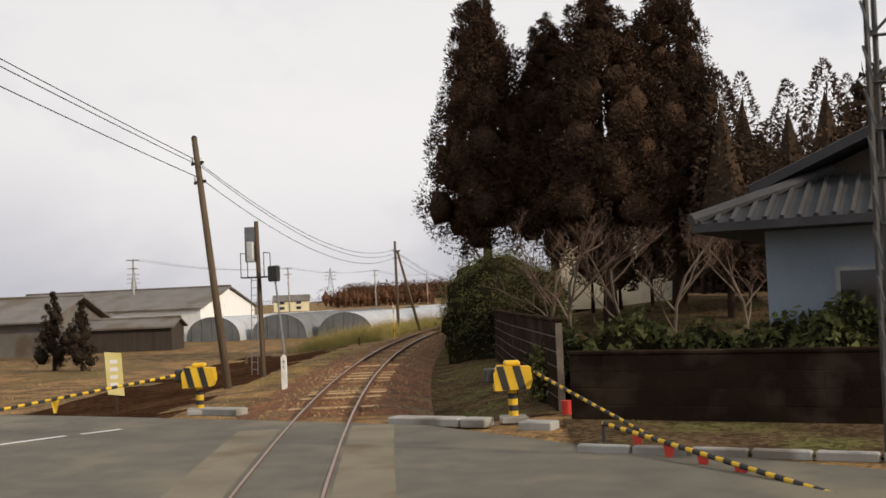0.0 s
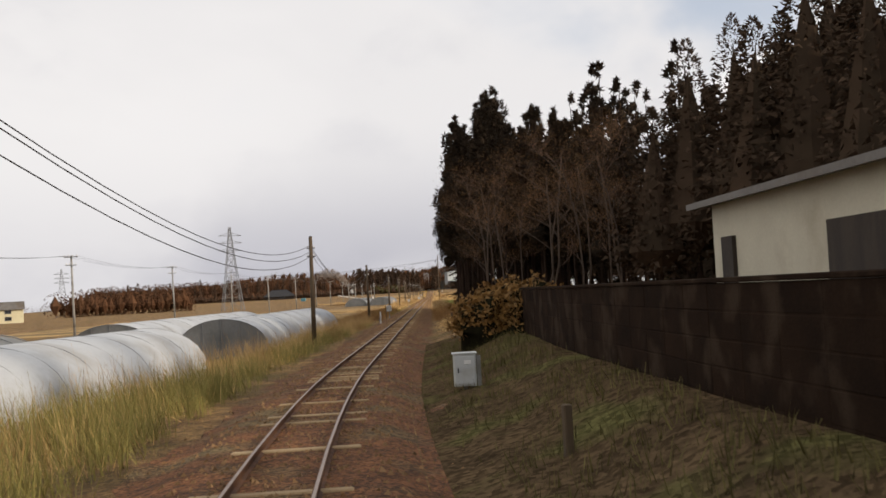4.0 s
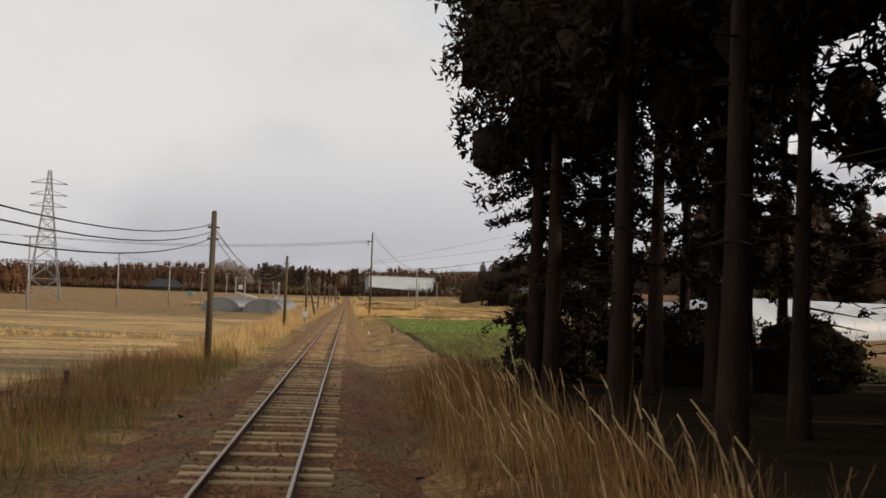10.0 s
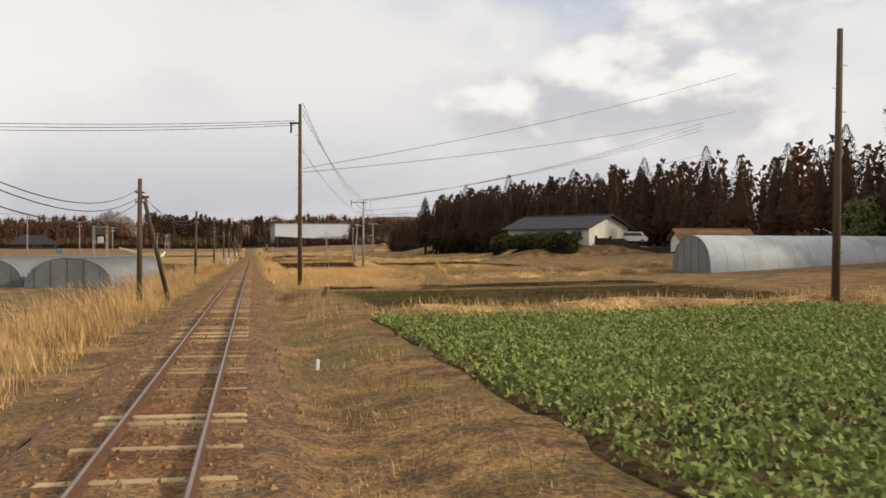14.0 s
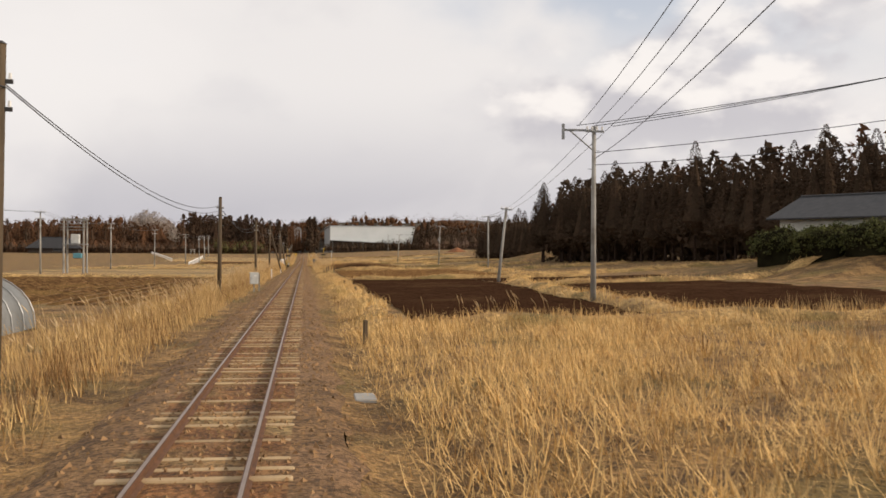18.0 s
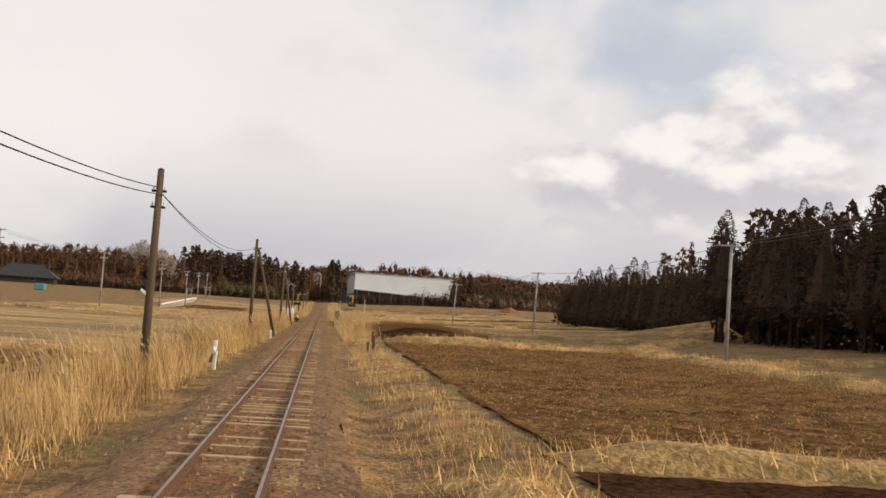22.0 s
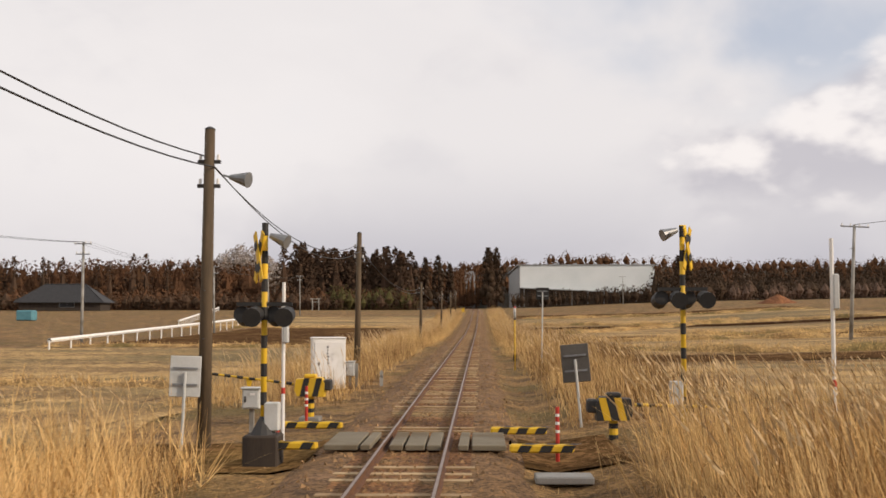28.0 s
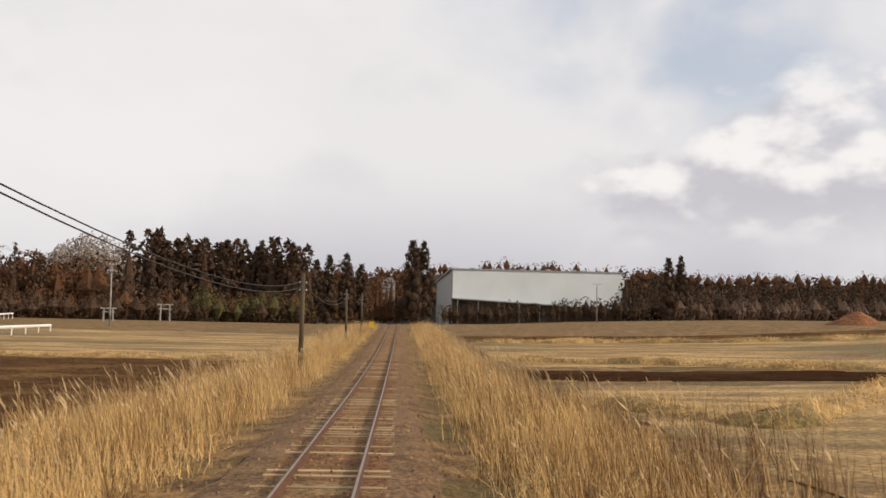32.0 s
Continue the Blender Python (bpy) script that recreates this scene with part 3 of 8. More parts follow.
field("soil_field", "dark freshly tilled volcanic soil", 343, 357.5, 17.2, 36, M_SOIL, 0.06)
field("soil_field", "dark soil beyond a grassy bank", 294, 338, 17.2, 34, M_SOIL, 0.05)
field("crop_field", "brown field with thin dry weeds", 360, 417, 5.4, 24, M_CROPSOIL, 0.05, ridges=0.03, do=0.5)
field("soil_field", "long dark heap of soil in a field", 418, 452, 6, 15, M_SOIL, 0.08, do=1.0)
field("crop_field", "brown soil rows at the edge of green crop", 121, 160, 5, 23, M_CROPDARK, ridges=0.04, do=0.4)
field("crop_field", "soil under rows of green winter crop", 160, 208, 5, 23, M_CROPDARK, ridges=0.04, do=0.4)
field("stubble_field", "pale rice stubble in winter", 84, 215, -58, -7.5, M_STUBBLE, ridges=0.02, across=False)
field("crop_field", "brown ridged vegetable field", 316, 388, -34, -6.8, M_CROPSOIL, ridges=0.10, do=0.3)
field("stubble_field", "pale mown paddy field", 392, 470, -46, -6.6, M_STUBBLE)
field("stubble_field", "pale paddy with mown rows", 478, 560, -44, -7, M_STUBBLE, ridges=0.04, do=0.4)
field("soil_field", "brown ploughed field", 566, 636, -34, -8.5, M_PLOUGH)
field("stubble_field", "pale paddy field", 642, 700, -50, -7, M_STUBBLE)
for y0, y1, m, lb in ((506, 524, M_STUBBLE, "pale rice stubble in winter"), (527, 534, M_PLOUGH, "brown ploughed strip"), (536, 560, M_STUBBLE, "pale rice stubble in winter"), (562, 574, M_PLOUGH, "brown ploughed strip"), (577, 610, M_STUBBLE, "pale rice stubble in winter"), (613, 622, M_SOIL, "dark ploughed strip"), (626, 668, M_STUBBLE, "pale rice stubble in winter"), (672, 690, M_PLOUGH, "brown ploughed strip")):
    field("paddy_field", lb, y0, y1, 7.5, 62, m)

M_STRAW = mat("straw_turf_of_the_field_banks", (0.483, 0.310, 0.120), (0.200, 0.118, 0.044), 0.8, 0.95, 0.9, 14, stain=(0.168, 0.121, 0.040), stain_scale=0.3, stain_at=(.5, .66), bump_d=0.1, speck=(10, .35), crisp=.1)
BUNDS = []


def bund(pts, width=.8, high=.3):
    """A low grassy bank between fields along a line of world points."""
    p = np.array(pts, dtype=float)
    d = np.concatenate([[0], np.cumsum(np.linalg.norm(np.diff(p, axis=0), axis=1))])
    u = np.arange(0, d[-1], .8)
    line_ = np.stack([np.interp(u, d, p[:, k]) for k in (0, 1)], 1)
    line_ += (np.stack([np.sin(u * .31 + d[-1]), np.cos(u * .23 + d[-1])], 1)) * .35
    side_ = np.gradient(line_, axis=0)
    side_ = np.stack([-side_[:, 1], side_[:, 0]], 1) / np.linalg.norm(side_, axis=1, keepdims=True)
    off = np.array([-1, -.75, -.4, 0, .4, .75, 1]) * width
    up_h = np.array([-.12, .45, .85, 1, .85, .45, -.12]) * high
    xy = line_[:, None] + side_[:, None] * off[None, :, None] * (1 + .2 * np.sin(u * .9))[:, None, None]
    z = land(xy[..., 0], xy[..., 1]) + up_h * (1 + .3 * np.sin(u * .7 + 1))[:, None] * np.clip(np.minimum(u, u[-1] - u) / 2 + .1, 0, 1)[:, None]
    n, k = z.shape
    idx = np.arange(n * k).reshape(n, k)
    me = bpy.data.meshes.new("field_bank")
    me.from_pydata(np.concatenate([xy, z[..., None]], -1).reshape(-1, 3).tolist(), [], np.stack([idx[:-1, :-1], idx[:-1, 1:], idx[1:, 1:], idx[1:, :-1]], -1).reshape(-1, 4).tolist())
    me.materials.append(M_STRAW)
    me.polygons.foreach_set("use_smooth", [True] * len(me.polygons))
    me.update()
    tagged(new("field_bank", me), "low bank of dry straw grass between fields", "bank", "", "structure")
    BUNDS.append((xy, z))


for pts in (((7, 599), (11, 592), (21, 606), (40, 640)), ((7, 545), (17, 537), (34, 534.5), (62, 532)), ((8, 634), (24, 625), (60, 624.5)), ((7, 561), (34, 562), (62, 560)), ((20, 576), (62, 575)), ((9, 670), (62, 670)),
            ((5.2, 418.6), (15, 419), (27, 419)), ((24.6, 360), (25, 390), (25.4, 418)), ((25, 366), (44, 377), (66, 390)), ((5.4, 358.8), (16, 359), (30, 358.6)), ((26, 404), (40, 412), (52, 414)), ((27, 420), (31, 436), (40, 450)), ((16, 456), (30, 452), (46, 458)), ((31, 500), (33, 530)),
            ((5.4, 209.8), (16, 210), (27, 209.6)), ((27.5, 170), (28, 196), (40, 200)), ((12, 250), (26, 252), (42, 258)), ((20, 262), (34, 268), (46, 270)), ((15.6, 290), (15.7, 306), (17.2, 328), (19.6, 349)), ((6, 291.8), (15, 291.6), (30, 291.5)), ((20, 336), (34, 337.5), (44, 340)),
            ((-7, 390), (-26, 390.5), (-46, 391)), ((-7.5, 474), (-26, 474.5), (-46, 474)), ((-9, 563), (-36, 563.5)), ((-9, 639), (-30, 638), (-46, 640)), ((-8, 517), (-44, 519)), ((-8, 150), (-58, 151)), ((-20, 86), (-20, 148))):
    bund(pts, 1.0 if pts[0][0] > 0 else .8, .38 if pts[0][0] > 0 else .25)
bund(((4.1, 292), (4.1, 325), (4.2, 358)), .6, .16)

# ---- road at the first level crossing ----
g = Geo()
for x, a, b in ((-40, -112, -82), (0, -108, -93.6), (6.5, -108.5, -95.3), (11, -109, -96.6), (15, -109.5, -97.9), (17.8, -110.5, -100.4), (22, -111.5, -103.0), (60, -118, -112)):
    g.v += [(x, a - 8, 0.0), (x, b, 0.0), (x, b, -.25)]
for k in range(7):
    g.f += [(k * 3, k * 3 + 3, k * 3 + 4, k * 3 + 1), (k * 3 + 1, k * 3 + 4, k * 3 + 5, k * 3 + 2)]
g.v = [(x, y, z - 0.012) for x, y, z in g.v]
solid("road", g, M_ASPHALT, "worn grey asphalt road over the level crossing", "road", "structure")

# ---- trees ----
def tufts(centres, count, spread, size, rng, droop=0.4, thin=0.45):
    """Small leaf pieces (triangles) scattered round each centre."""
    n = len(centres)
    c = np.repeat(centres, count, axis=0)
    sp = np.repeat(spread, count)[:, None] if np.ndim(spread) else spread
    p = c + rng.normal(size=(n * count, 3)) * sp * np.array([1, 1, .7])
    d = rng.normal(size=(n * count, 3))
    d[:, 2] -= droop
    d /= np.linalg.norm(d, axis=1, keepdims=True)
    e = np.cross(d, rng.normal(size=(n * count, 3)))
    e /= np.linalg.norm(e, axis=1, keepdims=True) + 1e-9
    s = size * rng.uniform(.6, 1.4, (n * count, 1))
    return np.stack([p - e * s * thin, p + e * s * thin, p + d * s], 1)


PHI_ = (1 + 5 ** .5) / 2
ICO = np.array([(0, 1, PHI_), (0, -1, PHI_), (0, 1, -PHI_), (0, -1, -PHI_), (1, PHI_, 0), (-1, PHI_, 0), (1, -PHI_, 0), (-1, -PHI_, 0), (PHI_, 0, 1), (PHI_, 0, -1), (-PHI_, 0, 1), (-PHI_, 0, -1)]) / math.hypot(1, PHI_)
ICO_F = np.array([t for t in itertools.combinations(range(12), 3) if all(np.linalg.norm(ICO[a] - ICO[b]) < 1.1 for a, b in itertools.combinations(t, 2))])
for k_, t_ in enumerate(ICO_F):  # faces turned outwards
    if np.dot(np.cross(ICO[t_[1]] - ICO[t_[0]], ICO[t_[2]] - ICO[t_[0]]), ICO[t_[0]]) < 0:
        ICO_F[k_] = t_[::-1]


def unit(v):
    return v / (np.linalg.norm(v, axis=-1, keepdims=True) + 1e-9)


def crown_parts(ob, height, base, radius, lobes, per, size, seed, material, tip=0.04, pointed=0.8, clumps=8, core=.72, droop=.25):
    """Crown of a cedar: boughs round the trunk, each a heap of small clumps under a coat of fine sprays."""
    rng = np.random.default_rng(seed)
    u = np.sort((np.arange(lobes) + rng.uniform(0, 1, lobes)) / lobes) ** 0.9
    prof = np.clip((1 - u) ** pointed, tip, 1) * np.clip(0.62 + u * 2.6, 0, 1)
    a = np.arange(lobes) * 2.4 + rng.uniform(-.5, .5, lobes)
    r = radius * np.clip(prof * rng.uniform(.32, .50, lobes) + .02, .045, .5)
    d = np.clip(radius * prof - r, 0, None) * rng.uniform(.6, 1.08, lobes)
    c = np.stack([d * np.cos(a), d * np.sin(a), base + r * .6 + (height - base - r * .6) * u - .10 * d], 1)
    up = rng.uniform(1.1, 1.6, lobes) + 2.0 * u ** 3
    # clumps over the surface of each bough
    w = unit(rng.normal(size=(lobes, clumps, 3)) + np.stack([np.cos(a), np.sin(a), .1 + 0 * a], 1)[:, None] * .45)
    cc = c[:, None] + w * (r[:, None, None] * rng.uniform(.55, .80, (lobes, clumps, 1))) * np.stack([1 + 0 * up, 1 + 0 * up, up], 1)[:, None]
    rc = r[:, None] * rng.uniform(.30, .48, (lobes, clumps))
    shape = ICO[None] * rng.uniform(.8, 1.15, (lobes, 12, 1)) * np.array([1, 1, 1.25])
    verts = c[:, None] + shape * (r * core)[:, None, None]
    me = bpy.data.meshes.new("inner_crown")
    faces = (ICO_F[None] + (np.arange(lobes) * 12)[:, None, None]).reshape(-1, 3)
    me.from_pydata(verts.reshape(-1, 3).tolist(), [], faces.tolist())
    me.materials.append(material)
    me.polygons.foreach_set("use_smooth", [True] * len(me.polygons))
    me.update()
    part("inner_crown", me, None, ob)
    n = max(1, per // clumps)
    w = unit(rng.normal(size=(lobes, clumps, n, 3)) + w[:, :, None] * .7)
    p = cc[:, :, None] + w * (rc[:, :, None, None] * rng.uniform(.45, 1.1, (lobes, clumps, n, 1))) * np.array([1, 1, 1.2])
    t = unit(w * .7 + rng.normal(size=w.shape) * .6 + np.array([0, 0, droop]))
    e = unit(np.cross(t, rng.normal(size=w.shape)))
    sz = size * rng.uniform(.6, 1.4, w.shape[:3] + (1,))
    sprays = np.stack([p - e * sz * .21, p + e * sz * .21, p + t * sz], 3)
    part("crown", bulk("crown", sprays.reshape(-1, 3), 3, material), None, ob)


def cone_tree(label, height, base, radius, count, size, seed, material, r0=.2, full=.75):
    """Conifer of a wood: a dense pointed crown of drooping sprays in tiers over a closed heart."""
    rng = np.random.default_rng(seed)
    ob = place("conifer", label, "tree", (0, 0, 0))
    part("trunk", trunk_geo(height * .9, r0, .03, seed, 7), M_BARK, ob, smooth=True)
    u = rng.uniform(0, 1, count) ** .95
    tier = .88 + .12 * (1 - u) * np.cos(u * (height - base) / 1.5 * 6.283 + rng.normal(0, .5, count))
    a = rng.uniform(0, 6.283, count)
    lump = 1 + .18 * np.sin(3 * a + u * 11 + seed) + .12 * np.sin(5 * a - u * 17)
    r = radius * (1 - u) ** full * np.clip(.55 + 3 * u, 0, 1) * tier * lump * np.sqrt(rng.uniform(.35, 1, count)) + .05
    p = np.stack([r * np.cos(a), r * np.sin(a), base + (height - base) * u], 1)
    t = unit(np.stack([np.cos(a), np.sin(a), -.35 + 1.5 * u ** 4], 1) + rng.normal(size=(count, 3)) * .5)
    e = unit(np.cross(t, rng.normal(size=(count, 3))))
    sz = size * rng.uniform(.6, 1.4, (count, 1)) * (1 - .6 * u ** 2)[:, None]
    tri = [np.stack([p - e * sz * .28, p + e * sz * .28, p + t * sz], 1).reshape(-1, 3)]
    hv = []
    for k in range(8):
        q0, q1 = k * .7854, (k + 1) * .7854
        a0, a1 = (radius * .55 * math.cos(q0), radius * .55 * math.sin(q0)), (radius * .55 * math.cos(q1), radius * .55 * math.sin(q1))
        hv += [(*a0, base + .15 * (height - base)), (*a1, base + .15 * (height - base)), (0, 0, base + .85 * (height - base)), (*a1, base + .15 * (height - base)), (*a0, base + .15 * (height - base)), (0, 0, base)]
    part("crown", bulk("crown", np.concatenate(tri + [np.array(hv)]), 3, material), None, ob)
    return ob


def bough_tree(label, height, reach, boughs, sprigs, per, size, seed, material, r0=.2, low=.3):
    """Conifer with single drooping boughs, open between them, feathery with hanging sprays."""
    rng = np.random.default_rng(seed)
    ob = place("cedar_tree", label, "tree", (0, 0, 0))
    part("trunk", trunk_geo(height * .95, r0, .03, seed), M_BARK, ob, smooth=True)
    tri = []
    for k in range(boughs):
        u = (k + rng.uniform(0, 1)) / boughs
        z = low + (height - low) * u ** 1.1
        a = k * 2.4 + rng.uniform(-.5, .5)
        l = reach * (1 - u) ** .75 * rng.uniform(.55, 1.1) + .25
        out = np.array([math.cos(a), math.sin(a), 0])
        s_ = np.linspace(0, 1, 7)
        pts = out * (l * s_)[:, None] + np.array([0, 0, 1]) * (z + l * (.10 * s_ - .34 * s_ ** 2))[:, None]
        part("branch", Geo().line([tuple(q) for q in pts], .018, 3), M_BARK, ob)
        v = np.sort(rng.uniform(.12, 1, sprigs))
        c_ = np.stack([np.interp(v, s_, pts[:, i]) for i in range(3)], 1)
        side = np.array([-out[1], out[0], 0])
        c_ = c_ + side * (rng.normal(0, .17, (sprigs, 1)) * l * (1.15 - v)[:, None] + rng.normal(0, .06, (sprigs, 1))) + np.array([0, 0, 1]) * rng.normal(-.06, .07, (sprigs, 1))
        p = np.repeat(c_, per, 0) + rng.normal(size=(sprigs * per, 3)) * np.array([.10, .10, .075])
        t = unit(out * .8 + rng.normal(size=p.shape) * .7 + np.array([0, 0, -.25]))
        e = unit(np.cross(t, rng.normal(size=p.shape)))
        sz = size * rng.uniform(.5, 1.5, (len(p), 1))
        tri.append(np.stack([p - e * sz * .25, p + e * sz * .25, p + t * sz], 1))
    part("crown", bulk("crown", np.concatenate(tri).reshape(-1, 3), 3, material), None, ob)
    return ob


def trunk_geo(h, r0, r1, seed, n=9, lean=0.15):
    rng = random.Random(seed)
    pts = [Vector((lean * (k / 6) ** 2 * math.sin(seed) + rng.uniform(-.03, .03), lean * (k / 6) * math.cos(seed), h * k / 6)) for k in range(7)]
    g = Geo()
    vs = []
    for k, p in enumerate(pts):
        r = r0 + (r1 - r0) * k / 6 + (0.35 * r0 if k == 0 else 0)
        vs += [p + Vector((r * math.cos(6.283 * i / n) * (1 + .08 * math.sin(3 * i + seed)), r * math.sin(6.283 * i / n), 0)) for i in range(n)]
    fs = []
    for k in range(6):
        fs += [(k * n + i, k * n + (i + 1) % n, k * n + n + (i + 1) % n, k * n + n + i) for i in range(n)]
    return g.add(vs, fs)


def cedar(label, height, base, radius, lobes, per, size, seed, r0=0.24, material=M_CEDAR, stubs=0, pointed=.8, core=.72, clumps=8):
    ob = place("cedar_tree", label, "tree", (0, 0, 0))
    g = trunk_geo(height * .93, r0, .04, seed)
    rng = random.Random(seed)
    for k in range(stubs):
        z = rng.uniform(base * .35, base * 1.1)
        a = rng.uniform(0, 6.28)
        l = rng.uniform(.5, 1.6)
        g.tube((0, 0, z), (l * math.cos(a), l * math.sin(a), z - .15 * l), .03, .008, 4, False)
    part("trunk", g, M_BARK, ob, smooth=True)
    crown_parts(ob, height, base, radius, lobes, per, size, seed, material, pointed=pointed, core=core, clumps=clumps)
    return ob


def scatter(proto, spots, rng, lo=.85, hi=1.15, group="", again=False):
    """Stand copies of a few prototypes on the land; the prototypes take the first places."""
    for k, (x, y) in enumerate(spots):
        s = rng.uniform(lo, hi)
        m = pose(x, y, float(land(x, y)) - .05, 0, 0, rng.uniform(0, 360)) @ Matrix.Diagonal((s, s, s * rng.uniform(.94, 1.06), 1))
        src = proto[k % len(proto)]
        if k < len(proto) and not again:
            src.matrix_basis = m
            ob = src
        else:
            ob = copy_thing(src, pose(0, 0, 0))
            ob.matrix_basis = m
        if group:
            ob["group"] = group


rng = random.Random(4)
# the plantation beside the line: tall bare trunks, crowns high up
near = [cedar("tall plantation cedar with a bare reddish trunk", 21 + k, 7.0 + .9 * k, 3.9, 24, 290, 0.36, 11 + k, .20 + .02 * k, stubs=16, pointed=.5, core=.66, clumps=9) for k in range(3)]
spots = []
for o, y0, y1, dyy in ((7.2, 80, 116, 5.0), (9.6, 76, 121, 4.6), (12.2, 78, 120, 6.4)):
    y = y0
    while y < y1:
        spots.append((o + rng.uniform(-.9, .9), y + rng.uniform(-1.4, 1.4)))
        y += dyy
scatter(near, spots, rng, .9, 1.1, "cedar plantation")
young = [cedar("younger plantation cedar with a bare reddish trunk", 16.5 + k, 5.0 + k, 3.0, 22, 250, 0.36, 61 + k, .17, stubs=14, pointed=.6, clumps=8) for k in range(2)]
spots = []
for o, y0, dyy in ((7.9, 63, 4.4), (10, 58, 4.2), (12.5, 55, 4.2), (15, 54, 4.6)):
    y = y0
    while y < 76:
        spots.append((o + rng.uniform(-.8, .8), y + rng.uniform(-1.2, 1.2)))
        y += dyy
scatter(young, spots, rng, .88, 1.08, "cedar plantation")
edgec = [bough_tree("cedar at the corner of the plantation with foliage low down", 15, 3.3, 84, 26, 16, .17, 71, M_CEDAR)]
scatter(edgec, [(7.3, 119.5), (9.6, 122.5)], rng, .85, 1.0, "cedar plantation")
endb = [bough_tree("cedar at the far side of the plantation with drooping boughs", 16, 3.0, 56, 14, 14, .2, 76, M_CEDAR, .18, 3.4)]
scatter(endb, [(11.8, 120.8), (15.6, 122), (20.4, 121.5), (10.8, 113)], rng, .9, 1.1, "cedar plantation")
bigc = [cedar("broad cedar at the corner of the plantation", 22, 6.2, 5.0, 30, 700, .26, 73, .24, stubs=10, core=.6, clumps=14)]
scatter(bigc, [(6.5, 118), (7.5, 112)], rng, .95, 1.0, "cedar plantation")
inner = [cedar("shaded plantation cedar with low dead branches", 19 + k, 2.6 + k, 2.8, 12, 110, 0.42, 17 + k, .16, stubs=22, pointed=.5, clumps=5) for k in range(2)]
spots = []
for o, y0, y1, dyy in ((14.6, 78, 118, 5.0), (17, 52, 118, 4.4), (20, 50, 114, 4.6), (23.5, 48, 112, 5.2)):
    y = y0
    while y < y1:
        spots.append((o + rng.uniform(-.9, .9), y + rng.uniform(-1.4, 1.4)))
        y += dyy
scatter(inner, spots, rng, .9, 1.1, "cedar plantation")
tagged(new("leaf_litter_ground", sheet("leaf_litter_ground", np.arange(15, 56, 2.5), np.array([4.6, 5.4, 6.5, 8, 10, 12.5, 16, 20, 25, 31]), mat("fallen_brown_leaves", (0.25, 0.15, 0.07), (0.105, 0.062, 0.034), 1.2, 1.0, .8, 22, stain=(0.12, 0.10, 0.04), stain_scale=.5, bump_d=.04, spec=0.0, speck=(12, .5)), .03, ragged=(.3, 0))), "fallen brown leaves under bare trees", "ground", "", "structure")
tagged(new("forest_floor", sheet("forest_floor", np.arange(54, 121.5, 1.5), np.array([4.9, 6, 8, 10, 13, 16, 20, 25, 30, 36]), M_LITTER, .03)), "bare forest floor darkened for the shade under the cedars", "forest floor", "", "structure")

# the tall clump of cedars behind the garden
garden = [cedar("huge old cedar with a dense red-brown crown", 18.4, 4.7, 4.6, 46, 1400, 0.19, 31 + k, .36, M_CEDAR_RED, stubs=8, pointed=.40, core=.58, clumps=16) for k in range(2)]
scatter(garden, [(9.4, -58), (13.1, -57.6), (16.3, -60), (19.9, -57.4)], rng, .93, 1.0, "old cedars")

# woods farther off on the right
mid = [cone_tree("dark conifer at the edge of a wood", 13.5 + 1.5 * k, 2.4 + .6 * k, 3.5, 1900, 0.44, 51 + k, M_CEDAR_FAR, .2, .72) for k in range(3)]
wood, back = [], []
for (x0, y0), (x1, y1), n, depth, rows in (((49, 468), (53, 440), 11, 5, 3), ((53, 440), (60, 408), 12, 5, 3), ((60, 408), (67, 384), 9, 5, 3), ((67, 384), (74, 345), 13, 6, 2),  ((92, 215), (80, 290), 16, 7, 1), ((80, 290), (75, 345), 12, 7, 1), ((36, -60), (30, 40), 22, 6, 1), ((64, 236), (72, 262), 7, 6, 2)):
    for r in range(rows):
        for k in range(n):
            u = (k + rng.uniform(0, .9)) / n
            (back if r else wood).append((x0 + (x1 - x0) * u + r * depth * .8 + rng.uniform(-1.5, 1.5), y0 + (y1 - y0) * u + r * 1.5 + rng.uniform(-1.5, 1.5)))
scatter(mid, wood, rng, .92, 1.06, "wood on the right")
scatter(mid, [(rng.uniform(21, 33), y + rng.uniform(-2, 2)) for y in range(-30, 52, 3)], rng, .9, 1.12, "wood behind the houses", True)
scatter(mid, [(17.5 + 2.3 * k, 30 - 1.1 * k + rng.uniform(-2, 2)) for k in range(7)], random.Random(41), .95, 1.15, "wood behind the shed", True)
scatter(mid, [(20.5 + 2.4 * k, 20 + rng.uniform(-2.5, 2.5)) for k in range(6)], random.Random(42), .98, 1.18, "wood behind the shed", True)
scatter(mid, [(16.4, -52), (18.3, -51), (14.6, -50.5), (20.3, -50)], random.Random(45), .5, .62, "trees behind the garden", True)
scatter(mid, [(22.5, -60), (25.5, -63), (24, -54), (28, -58)], random.Random(44), .8, 1.1, "trees behind the garden", True)
scatter(mid, [(28, 118), (31, 110), (33, 120), (30, 101)], random.Random(43), .95, 1.2, "cedar plantation", True)
low_ = [cone_tree("lower dark conifer at the far end of the wood", 10 + k, .1, 3.2, 1300, .42, 56 + k, M_CEDAR_FAR, .16, .72) for k in range(2)]
scatter(low_, [(53.7 + .11 * (565 - y) + 3.5 * r_ + rng.uniform(-1, 1), y + rng.uniform(-1, 1)) for r_ in range(1) for y in range(490, 567, 3)], rng, 1.0, 1.25, "wood on the right")
